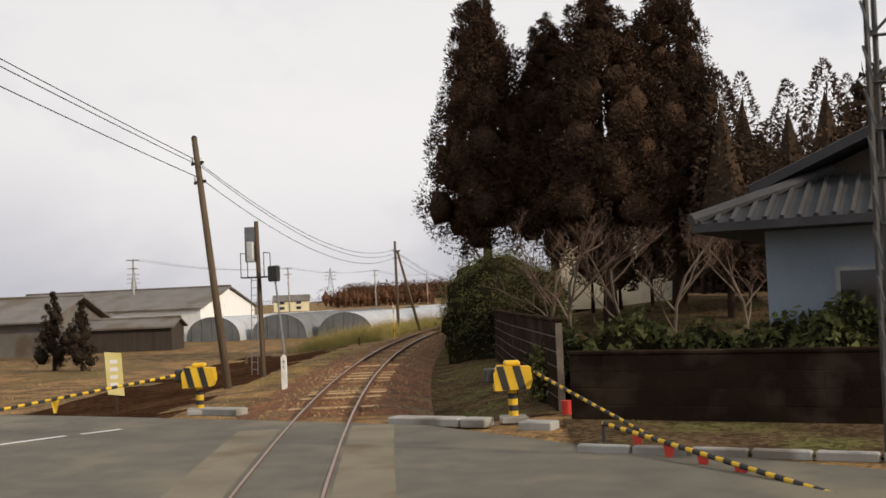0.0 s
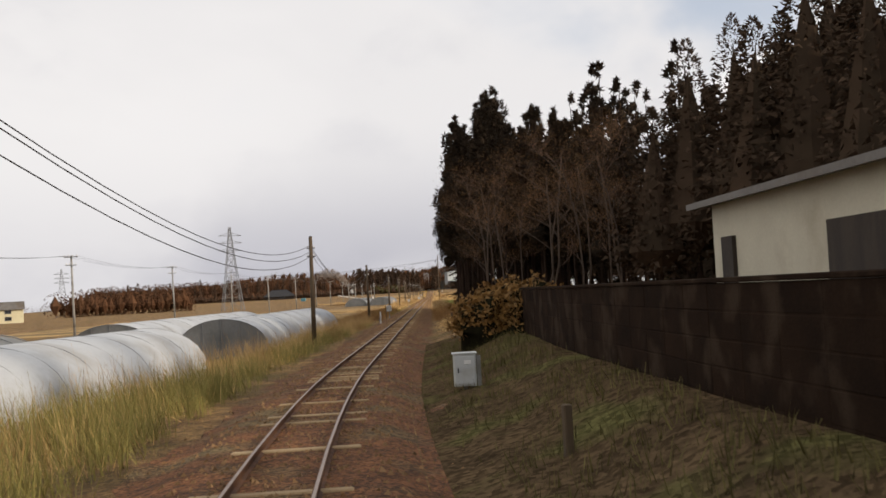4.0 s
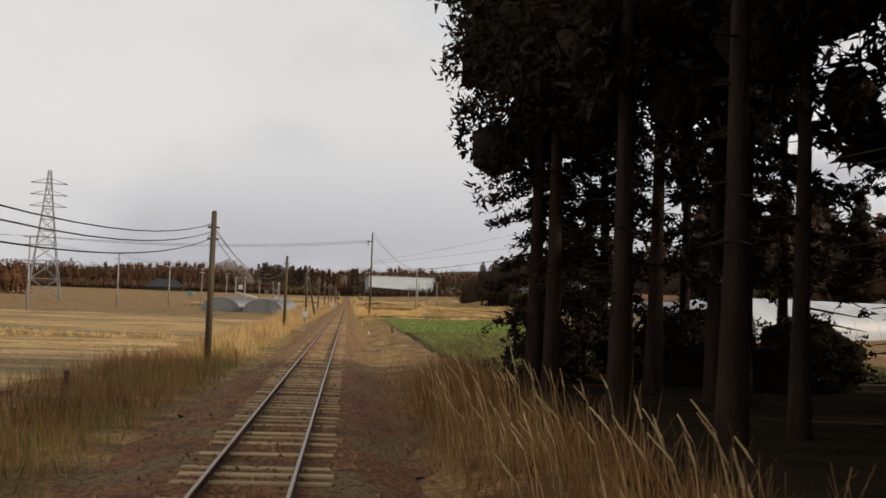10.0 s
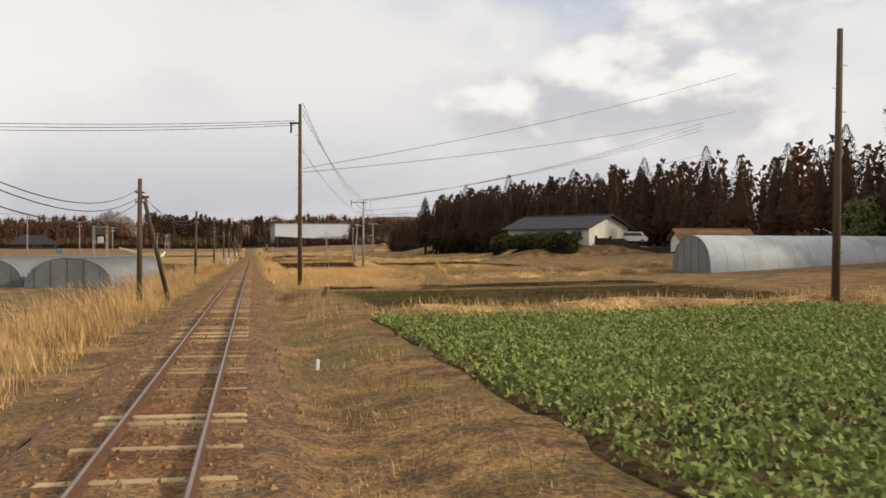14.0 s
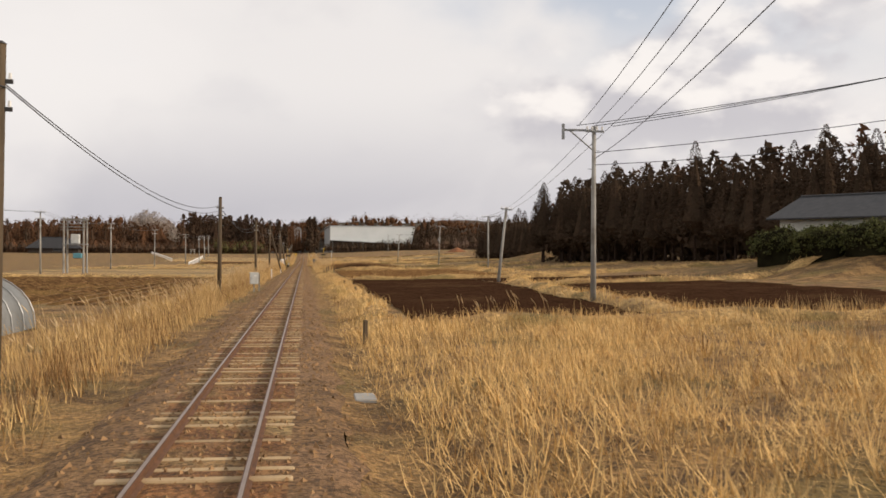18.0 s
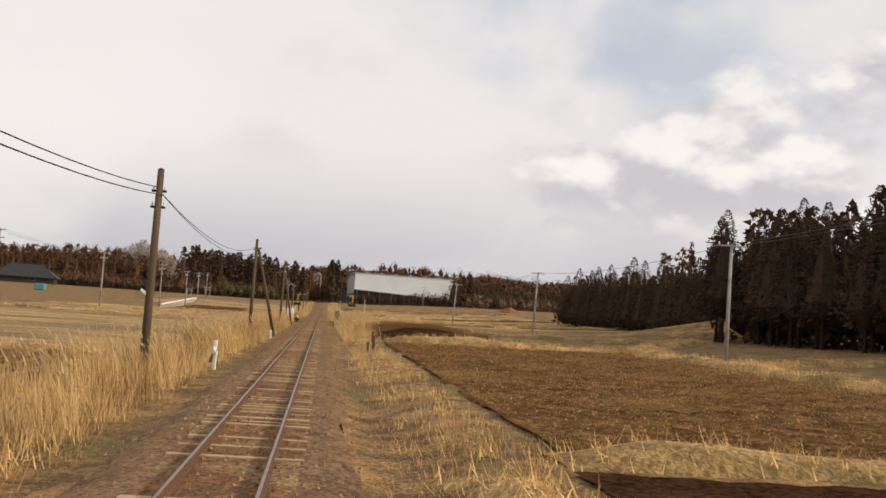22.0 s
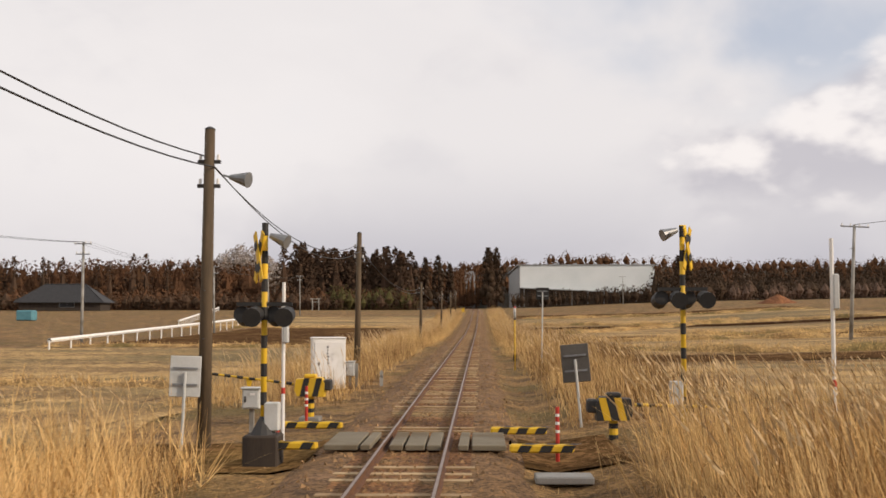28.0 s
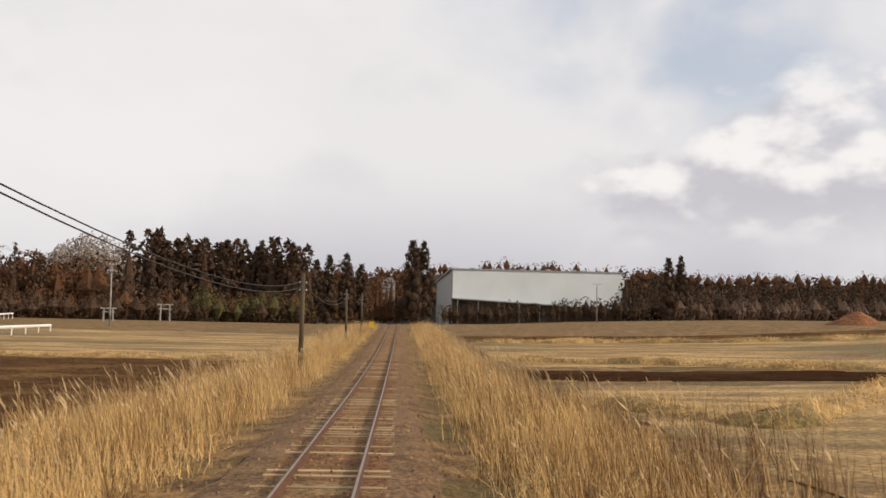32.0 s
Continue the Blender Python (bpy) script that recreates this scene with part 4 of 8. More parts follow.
scatter([cedar("tall dark cedar standing above the bamboo", 17, 1.6, 4.6, 28, 150, .36, 58, .26, M_CEDAR, pointed=.5, clumps=9)], [(79, 256), (83, 250), (59.5, 256), (68, 260), (72, 254), (77, 249), (57.5, 251), (61, 254), (64, 249), (62, 259), (67.5, 256), (70, 250), (66, 263), (73, 258), (75, 252)], rng, 1.06, 1.24, "wood on the right")

g = Geo()
for x in (17.4, 21, 25, 29, 34):
    g.v += [(x, -97.5 - .265 * (x - 17.6), .015), (x + .6, -101.25 - .265 * (x - 18.0), .012)]
g.f = [(2 * k, 2 * k + 1, 2 * k + 3, 2 * k + 2) for k in range(4)]
solid("verge", g, M_BANK, "dark weedy verge between wall and kerb", "verge", "structure")

# ---- poles and wires along the line ----
def line_pole(h, label, arms=0, r=.13):
    ob = place("utility_pole", label, "pole", (0, 0, 0))
    part("shaft", Geo().tube((0, 0, -.6), (0, 0, h), r * 1.15, r * .8, 10), M_POLE, ob, smooth=True)
    part("pole_cap", Geo().tube((0, 0, h), (0, 0, h + .05), r * .9, r * .3, 10), M_DARKSTEEL, ob)
    for k in range(2):
        z = h - .62 - .46 * k
        b = part("bracket", Geo().box((0.0, 0, z), (.46, .06, .07)), M_DARKSTEEL, ob)
        for s in (-1, 1):
            part("insulator", Geo().tube((s * .18, 0, z + .03), (s * .18, 0, z + .14), .035, .025, 6), M_WHITE, b)
    for k in range(5):
        part("step_bolt", Geo().tube((0, (-1) ** k * r, 1.6 + .45 * k), (0, (-1) ** k * (r + .13), 1.6 + .45 * k), .01, n=5), M_DARKSTEEL, ob)
    return ob


def sag_pts(a, b, sag, n=14):
    a, b = Vector(a), Vector(b)
    return [a.lerp(b, k / n) - Vector((0, 0, sag * 4 * (k / n) * (1 - k / n))) for k in range(n + 1)]


POLES = [(-92, -10, 7.6), (-28.6, -4.85, 7.4), (25.5, -4.3, 6.3), (78, -4.3, 6.0), (130.3, -4.3, 5.9), (179.4, -4.3, 6.1), (226.5, -4.4, 6.2), (276, -4.3, 6.4), (325.4, -4.3, 6.4), (375.3, -4.3, 6.6), (423.7, -4.4, 7.4), (469.5, -3.98, 7.3), (498.7, -4.35, 6.0), (524, -4.3, 6.2), (572.6, -4.3, 5.4), (622.9, -4.3, 5.4), (672, -4.4, 5.4), (718, -4.6, 5.4)]
heads = []
proto = line_pole(6.0, "weathered wooden telephone pole beside the track")
for k, (y, o, top) in enumerate(POLES):
    x, yy, z = spot(y, o)
    if k == 0:
        x, yy, z = 4.24, -82.6, float(land(4.24, -82.6))
        m = pose(x, yy, z, 0, -6.4, 0)
        top = 8.4
    else:
        m = pose(x, yy, z, rng.uniform(-.8, .8), rng.uniform(-.8, 1.0), 0)
    if k > 1 and k not in (11, 12):
        top -= .38
    sc = (top - z + float(rise(yy))) / 6.0
    m = m @ Matrix.Diagonal((1, 1, sc, 1))
    if k == 0:
        proto.matrix_basis = m
    else:
        copy_thing(proto, pose(0, 0, 0)).matrix_basis = m
    heads.append([m @ Vector((s, 0, zz)) for s, zz in ((-.12, 5.5), (.12, 5.28), (.05, 5.0))])
heads.insert(0, [h + Vector((6, -60, 4.6)) for h in heads[0]])
lines = place("overhead_line", "black telephone cables strung from pole to pole", "cable", (0, 0, 0))
for a, b in zip(heads[:-1], heads[1:]):
    for k, (p, q) in enumerate(zip(a, b)):
        if k < (3 if q.y < 240 else 2):
            part("cable", Geo().line(sag_pts(p, q, (.4 if q.y < -60 else 1.45 if q.y < 0 else 1.8 if q.y < 80 else 1.5 if q.y < 240 else .93) + .05 * k, 18), .015, 4), M_CABLE, lines)
for y, o, top, dx_, dy_ in ((-28.6, -4.85, 6.6, 1.7, 1.2), (227.5, -4.4, 5.0, 1.2, 2.6), (424.5, -4.4, 6.4, 1.9, 1.0), (470.5, -3.98, 6.4, 1.5, -.8)):
    x, yy, z = spot(y, o)
    b = place("pole_brace", "leaning wooden brace pole against a telephone pole", "pole", (x + dx_, yy + dy_, z))
    part("shaft", Geo().tube((0, 0, -.3), (-dx_ * .93, -dy_ * .93, top - z), .13, .10, 10), M_POLE, b, smooth=True)
    part("clamp", Geo().box((-dx_ * .93, -dy_ * .93, top - z), (.5, .12, .12)), M_DARKSTEEL, b)

# ---- greenhouses ----
def greenhouse(name, label, at, rz, w, h, length, skin, hoops=12, ends=True):
    ob = place(name, label, "greenhouse", at, rz)
    arc = [(w / 2 * math.cos(a), h * (max(0, math.sin(a)) ** .8)) for a in np.linspace(0, math.pi, 17)]
    g = Geo()
    n = len(arc)
    K = max(8, int(length / 2))
    for k in range(K + 1):
        for x, z in arc:
            d = 0.010 * math.sin(k * 2.1 + x * 3) if 0 < k < K else 0
            g.v.append((x * (1 + d * .3), length * k / K, z + d))
    for k in range(K):
        g.f += [(k * n + i, k * n + i + 1, k * n + n + i + 1, k * n + n + i) for i in range(n - 1)]
    part("film_cover", g, skin, ob, smooth=True)
    for k in range(hoops + 1):
        y = length * k / hoops
        part("hoop", Geo().line([(x * (1 if skin is M_FILM else 1.012), y, z * (1 if skin is M_FILM else 1.012) + (0 if skin is M_FILM else .01)) for x, z in arc], .012 if skin is M_FILM else .024, 4), M_STEEL, ob)
    if ends:
        for y in (0.02, length - .02):
            e = part("end_wall", Geo().add([(x, y, z) for x, z in arc], [tuple(range(n))]), M_FILMDARK, ob)
            for x in np.linspace(-w * .38, w * .38, 5):
                zt = h * (max(0, 1 - (2 * x / w) ** 2) ** .4)
                part("stud", Geo().tube((x, y + (-.03 if y < 1 else .03), 0), (x, y + (-.03 if y < 1 else .03), zt), .022, n=5), M_STEEL, e)
    return ob


def gh(y, off, rz, *a, **k):
    x, yy, z = spot(y, off)
    return greenhouse("greenhouse", a[0], (x, yy, z), rz, *a[1:], **k)


def tunnel(x, y, rz, *a, **k):
    return greenhouse("greenhouse", a[0], (x, y, float(land(x, y))), rz, *a[1:], **k)


tunnel(-24.6, -21.2, -3, "plastic film greenhouse with a netted end and steel hoops", 5.8, 2.4, 32, M_FILM, 14)
tunnel(-18.1, -20.3, -3, "bare-hooped greenhouse under grey net with a studded end", 5.8, 2.4, 30, M_FILMDARK, 22)
tunnel(-11.67, -19.3, -3.1, "plastic film greenhouse with a dark netted end", 5.6, 2.33, 30, M_FILM, 12)
tunnel(-9.6, 25, 0, "long plastic film greenhouse beside the track", 5.6, 2.33, 44, M_FILM, 22)
tunnel(-15.6, 23.6, 0, "long plastic film greenhouse", 5.6, 2.4, 40, M_FILM, 14)
gh(252, -12.0, 0, "low greenhouse under dark net over steel hoops", 6.0, 2.2, 46, M_FILMDARK, 30)
gh(256, -19, 0, "low greenhouse under dark net over steel hoops", 6.0, 2.2, 46, M_FILMDARK, 30)
gh(160, 28, -75, "translucent plastic greenhouse beyond the plantation", 6, 3.0, 34, M_FILM, 16)
gh(252, 36, -86, "long translucent plastic greenhouse across the field", 6.5, 3.0, 24, M_FILM, 16)
blue = tunnel(39.9, 174.6, 9.4, "plastic film greenhouse with a blue skirt along its side", 6.2, 2.9, 17, M_FILM, 14)
M_BLUENET = mat("faded_blue_net", (0.10, 0.19, 0.36), (0.07, 0.13, 0.26), 2.0, .8, .2, 12)
for k in range(6):
    part("skirt_sheet", Geo().box((-3.11, 1.45 + 2.82 * k, .62), (.05, 2.74, .5 + .06 * (k % 3)), bev=.01), M_BLUENET, blue)
M_GREYNET = mat("grey_blue_garden_net", (0.19, 0.20, 0.22), (0.12, 0.13, 0.15), 2.0, .9, .2, 12)
net = place("net_fence", "low fence of grey-blue net on thin stakes", "fence", (0, 0, 0))
for k in range(6):
    x, y = 30.6 - .2 * k + .03 * k * k, 190.5 + 2.2 * k
    part("stake", Geo().tube((x, y, float(land(x, y)) - .1), (x, y, float(land(x, y)) + .95), .02, n=5), M_STEEL, net)
    part("net_panel", Geo().box((x - .08, y + 1.1, float(land(x, y)) + .45), (.03, 2.16, .5), 4, .005), M_GREYNET, net)
gh(236, 50, -86, "bare-hooped greenhouse with sagging blue sheet", 6.5, 2.6, 24, M_FILMDARK, 16)

# ---- factory at the end of the straight ----
fx, fy = 15.2, 858.0
fz = float(land(fx + 15, fy))
fac = place("factory", "large factory hall with white sheet-metal front", "factory", (fx, fy, fz), 0)
fac.matrix_basis = pose(fx, fy, fz - .3, 0, 0, 1) @ Matrix.Diagonal((1.53, 1.53, 1.53, 1))
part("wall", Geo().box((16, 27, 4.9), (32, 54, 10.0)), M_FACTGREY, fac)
front = part("front_cladding", Geo().prism([(.1, 4.6), (31.9, 3.2), (31.9, 10.0), (.1, 10.0)], -.25, -.02), M_FACTORY, fac)
for k in range(16):
    x = 1 + 2 * k
    z0 = 4.6 - 1.4 * x / 32
    part("cladding_seam", Geo().box((x, -.255, (z0 + 10) / 2), (.05, .02, 9.98 - z0)), M_FACTORY, front)
# Dark colour on the lower front stands in for shade under the canopy.
part("lower_wall", Geo().prism([(.1, 0), (31.9, 0), (31.9, 3.2), (.1, 4.6)], -.16, -.02), M_DARKWOOD, fac)
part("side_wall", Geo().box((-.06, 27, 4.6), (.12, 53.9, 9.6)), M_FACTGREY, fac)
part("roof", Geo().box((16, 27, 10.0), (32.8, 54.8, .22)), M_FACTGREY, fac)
can = part("canopy", Geo().prism([(0.4, 4.45), (31.4, 3.05), (31.4, 3.25), (0.4, 4.65)], -1.6, -.3), M_FACTGREY, fac)
for k in range(9):
    part("canopy_post", Geo().tube((1 + 3.75 * k, -1.5, 0), (1 + 3.75 * k, -1.5, 4.3 - .044 * 3.75 * k), .09, n=6), M_STEEL, can)
for k in range(5):
    part("loading_door", Geo().box((4 + 6 * k, -.2, 1.2), (3.6, .1, 2.2)), M_DARKWOOD, fac)
for k in range(6):
    part("roof_vent", Geo().box((4 + 4.8 * k, 4, 10.3), (.9, .9, .5), bev=.1), M_FACTGREY, fac)
part("annex", Geo().box((38.2, 10, 2.8), (9, 12, 5.6)), M_FACTORY, fac)
part("rear_tower", Geo().box((-11.4, 56, 5.4), (3.2, 4, 10.8)), M_FACTGREY, fac)


# ---- houses and barns ----
def gable_house(name, label, at, rz, w, d, eave, ridge, wallm, roofm, over=.6, windows=(), doors=(), tiles=False, hip=False):
    """w along x (gable ends face +-x... the ridge runs along x), d along y."""
    ob = place(name, label, "house", at, rz)
    part("wall", Geo().prism([(-d / 2, 0), (d / 2, 0), (d / 2, eave), *([] if hip else [(0, ridge - .15)]), (-d / 2, eave)], -w / 2, w / 2), wallm, ob, at=pose(0, 0, 0, 0, 0, 90))
    g = Geo()
    if hip:
        e, zz = over, eave - over * (ridge - eave) / (d / 2)
        X, Yh, rx = w / 2 + e, d / 2 + e, w / 2 - d / 2
        lo = [(-X, -Yh, zz), (X, -Yh, zz), (X, Yh, zz), (-X, Yh, zz)]
        g.add(lo + [(-rx, 0, ridge), (rx, 0, ridge)] + [(x, y, z - .16) for x, y, z in lo], [(0, 1, 5, 4), (1, 2, 5), (2, 3, 4, 5), (3, 0, 4), (0, 6, 7, 1), (1, 7, 8, 2), (2, 8, 9, 3), (3, 9, 6, 0), (9, 8, 7, 6)])
        roof = part("roof", g, roofm, ob)
        part("ridge_cap", Geo().tube((-rx, 0, ridge + .08), (rx, 0, ridge + .08), .16, n=8), roofm, roof)
        for sx in (-1, 1):
            for sy in (-1, 1):
                part("hip_ridge", Geo().tube((sx * X, sy * Yh, zz + .08), (sx * rx, 0, ridge + .08), .12, n=8), roofm, roof)
        for k in range(int(2 * X / .3)):
            x = -X + .15 + .3 * k
            u = min(1.0, (X - abs(x)) / (X - rx))
            part("ridge_tile", Geo().tube((x, -Yh, zz + .02), (x, -Yh * (1 - u), zz + (ridge - zz) * u + .02), .055, n=5), roofm, roof)
        for k in range(int(2 * Yh / .3)):
            y = -Yh + .15 + .3 * k
            u = 1 - abs(y) / Yh
            part("ridge_tile", Geo().tube((-X, y, zz + .02), (-X + (X - rx) * u, y, zz + (ridge - zz) * u + .02), .055, n=5), roofm, roof)
    for s in (-1, 1) if not hip else ():
        a, b = Vector((0, s * (d / 2 + over), eave - over * (ridge - eave) / (d / 2))), Vector((0, 0, ridge))
        n = 1
        x0, x1 = -w / 2 - over, w / 2 + over
        th = .14
        g.add([(x0, a.y, a.z), (x1, a.y, a.z), (x1, 0, ridge), (x0, 0, ridge), (x0, a.y, a.z + th), (x1, a.y, a.z + th), (x1, 0, ridge + th), (x0, 0, ridge + th)],
              [(0, 3, 2, 1), (4, 5, 6, 7), (0, 1, 5, 4), (1, 2, 6, 5), (2, 3, 7, 6), (3, 0, 4, 7)])
    if not hip:
        roof = part("roof", g, roofm, ob)
        part("ridge_cap", Geo().tube((-w / 2 - over, 0, ridge + .16), (w / 2 + over, 0, ridge + .16), .13, n=8), roofm, roof)
    if tiles and not hip:
        for s in (-1, 1):
            for k in range(int((w + 2 * over) / .8)):
                x = -w / 2 - over + .4 + .8 * k
                part("ridge_tile", Geo().tube((x, s * (d / 2 + over), eave - over * (ridge - eave) / (d / 2) + .16), (x, 0, ridge + .16), .06, n=5), roofm, roof)
    for (x, y, z, ww, hh, face) in windows:
        sz = (ww, .12, hh) if face in "ns" else (.12, ww, hh)
        wd = part("window", Geo().box((x, y, z), sz), M_GLASS, ob)
        fr = Geo()
        e = .05
        for u, v_, su, sv in ((0, hh / 2, ww + .1, .08), (0, -hh / 2, ww + .1, .08), (-ww / 2, 0, .08, hh), (ww / 2, 0, .08, hh), (0, 0, .05, hh)):
            fr.box((x + u, y, z + v_) if face in "ns" else (x, y + u, z + v_), (su, .18, sv) if face in "ns" else (.18, su, sv))
        part("window_frame", fr, M_STEEL, wd)
    for (x, y, z, ww, hh, face) in doors:
        part("door", Geo().box((x, y, z), (ww, .14, hh) if face in "ns" else (.14, ww, hh)), M_DARKWOOD, ob)
    return ob


gable_house("house", "pale yellow two-storey house far across the fields", (-141, 311, float(land(-141, 311))), 20, 15, 9, 4.6, 6.8, mat("pale_yellow_plaster", (0.72, 0.66, 0.44), (0.62, 0.56, 0.36), .5, .8, .1, 20), M_ROOFMETAL, .5, windows=((-4, -4.52, 1.5, 2, 1.2, "s"), (3, -4.52, 1.5, 2, 1.2, "s"), (-4, -4.52, 3.7, 2, 1.1, "s"), (3, -4.52, 3.7, 2, 1.1, "s")))
# farm sheds left of the start
gable_house("warehouse", "large shed with a white gable wall and grey roof", (-39, -11.8, float(land(-39, -12))), 0, 24, 14, 3.3, 5.4, M_WHITE, M_ROOFMETAL, .3)
gable_house("barn", "long brown-grey barn with rusty metal roof", (-46, -40, float(land(-45, -40))), 8, 34, 11, 2.8, 4.6, M_ROOFMETAL, M_ROOFMETAL)
gable_house("barn", "low dark barn with a sagging roof", (-40, -58, float(land(-40, -58))), 14, 22, 9, 2.2, 3.4, M_DARKWOOD, M_ROOFMETAL)
gable_house("shed", "low shed with white and brown doors", (-24.5, -37.5, float(land(-24, -37))), 12, 8, 4, 1.9, 2.5, M_DARKWOOD, M_ROOFMETAL, .3, doors=())
# blue-grey house with a hipped tiled roof at the crossing
gable_house("house", "blue-grey Japanese house with grey tiled roof", (28.2, -92.6, .25), -14, 12, 9, 3.72, 5.55, M_BLUEWALL, M_ROOFTILE, 1.15, windows=((-3.2, -4.52, 1.75, 3.0, 1.1, "s"), (-6.02, .5, 1.7, 2, 1.1, "w")), tiles=True, hip=True)
up_ = place("upper_roof", "raised tiled gable roof over the blue-grey house", "roof", (27.0, -92.0, 4.1), 76)
for s_ in (-1, 1):
    sl = part("roof_slope", Geo().add([(-4.4, s_ * 5.0, 0), (5, s_ * 5.0, 0), (5, 0, 2.1), (-4.4, 0, 2.1), (-4.4, s_ * 5.0, .14), (5, s_ * 5.0, .14), (5, 0, 2.24), (-4.4, 0, 2.24)], [(0, 3, 2, 1), (4, 5, 6, 7), (0, 1, 5, 4), (1, 2, 6, 5), (2, 3, 7, 6), (3, 0, 4, 7)]), M_ROOFTILE, up_)
    for k in range(30):
        part("ridge_tile", Geo().tube((-4.3 + .31 * k, s_ * 5.02, .16), (-4.3 + .31 * k, 0, 2.27), .055, n=5), M_ROOFTILE, sl)
part("gable_wall", Geo().prism([(-4.4, -1.0), (4.4, -1.0), (4.4, .15), (0, 1.98), (-4.4, .15)], -4.5, 3.7), M_DARKWOOD, up_, at=pose(0, 0, 0, 0, 0, 90))
part("ridge_cap", Geo().tube((-4.5, 0, 2.34), (5.1, 0, 2.34), .17, n=8), M_ROOFTILE, up_)
# cream house and storage shed behind the second wall
a, b = along(-36, 13.6)
cream = gable_house("house", "cream-white house with ribbed siding and a low metal roof", (float(a) - .25, float(b), 1.15), 95.5, 15, 8.6, 4.5, 6.4, M_CREAM, M_ROOFMETAL, .7)
g = Geo()
for k in range(151):
    x, y = -7.5 + .1 * k, 4.33 + (.035 if k % 2 else 0)
    g.v += [(x, y, .05), (x, y, 4.35)]
g.f = [(2 * k, 2 * k + 1, 2 * k + 3, 2 * k + 2) for k in range(150)]
part("ribbed_siding", g, M_CREAM, cream)
part("vent_hood", Geo().prism([(4.36, 3.6), (4.75, 3.6), (4.7, 3.95), (4.36, 4.1)], 4.1, 4.7), M_CREAM, cream, at=pose(0, 0, 0, 0, 0, 90) @ Matrix.Diagonal((1, -1, 1, 1)))
for k in range(26):
    part("roof_rib", Geo().tube((-8.1 + .64 * k, 5.05, 4.36), (-8.1 + .64 * k, 0, 6.56), .04, n=5), M_ROOFMETAL, cream)
a, b = along(-18, 11.2)
# The wide dark door panel paints the unlit inside of an open doorway.
gable_house("shed", "cream storage shed with a corrugated roof, dark door and panel for an unlit doorway", (float(a), float(b), .9), 93, 10, 4.4, 3.0, 3.35, M_CREAM, M_ROOFMETAL, .45, doors=((-2.4, 2.22, 1.15, 2.6, 2.2, "n"), (3.9, 2.22, 1.15, .7, 2.2, "n")))
# farmhouse across the fields
hz = float(land(53, 343))
gable_house("farmhouse", "single-storey farmhouse with white gable and grey tiled roof", (53.5, 343, hz), -58, 18, 10, 3.0, 4.9, M_PLASTER, M_ROOFTILE, .9, windows=((2, -5.02, 1.7, 3.5, 1.3, "s"), (6.5, -5.02, 1.7, 2.0, 1.3, "s")), doors=((-3, -5.02, 1.1, 1.6, 2.0, "s"),))
gable_house("farmhouse", "low farmhouse with a grey roof before dark woods", (-115.5, 768, float(land(-115.5, 768))), 6, 22, 11, 3.2, 7.4, M_DARKWOOD, M_ROOFTILE, 1.1, windows=((2, -5.52, 1.6, 4, 1.2, "s"),), hip=True)

# beside the farmhouse: a shed, a low wall and a parked van
gable_house("shed", "low shed with a rusty brown roof beside the farmhouse", (70, 322, float(land(70, 322))), -8, 11, 6, 1.9, 3.3, M_PLASTER, mat("rusty_sheet_roof", (0.24, 0.12, 0.06), (0.13, 0.07, 0.04), .8, .8, .2, 12), .5)
fw = place("yard_wall", "dark low block wall round the farmyard", "wall", (0, 0, 0), kind="structure")
for k in range(8):
    x, y = 56.5 + 2.0 * k, 333 - 1.2 * k
    part("wall_panel", Geo().box((x, y, float(land(x, y)) + .45), (2.2, .18, 1.1), -31, .03), M_DARKWOOD, fw)
    part("pillar", Geo().box((x - 1.0, y + .6, float(land(x, y)) + .65), (.4, .4, 1.5), -31, .03), M_DARKWOOD, fw)
vx, vy = 63.5, 337.5
van = place("white_van", "white van parked beside the farmhouse", "car", (vx, vy, float(land(vx, vy))), -25)
body = part("body", Geo().prism([(-2.2, .35), (2.1, .35), (2.2, .95), (1.75, 1.15), (1.25, 1.85), (-2.1, 1.9), (-2.25, 1.1)], -.82, .82), M_WHITE, van)
for s_ in (-1, 1):
    part("window", Geo().prism([(-1.9, 1.2), (1.35, 1.2), (1.05, 1.7), (-1.9, 1.72)], s_ * .825 - .01, s_ * .825 + .01), M_GLASS, body)
    for x in (-1.4, 1.35):
        w_ = part("wheel", Geo().tube((x, s_ * .70, .31), (x, s_ * .84, .31), .31, n=16), M_BLACK, van)
        part("rim", Geo().tube((x, s_ * .835, .31), (x, s_ * .85, .31), .18, n=12), M_STEEL, w_)
part("windscreen", Geo().add([(1.78, -.72, 1.17), (1.78, .72, 1.17), (1.30, .68, 1.80), (1.30, -.68, 1.80)], [(0, 1, 2, 3)]), M_GLASS, body)

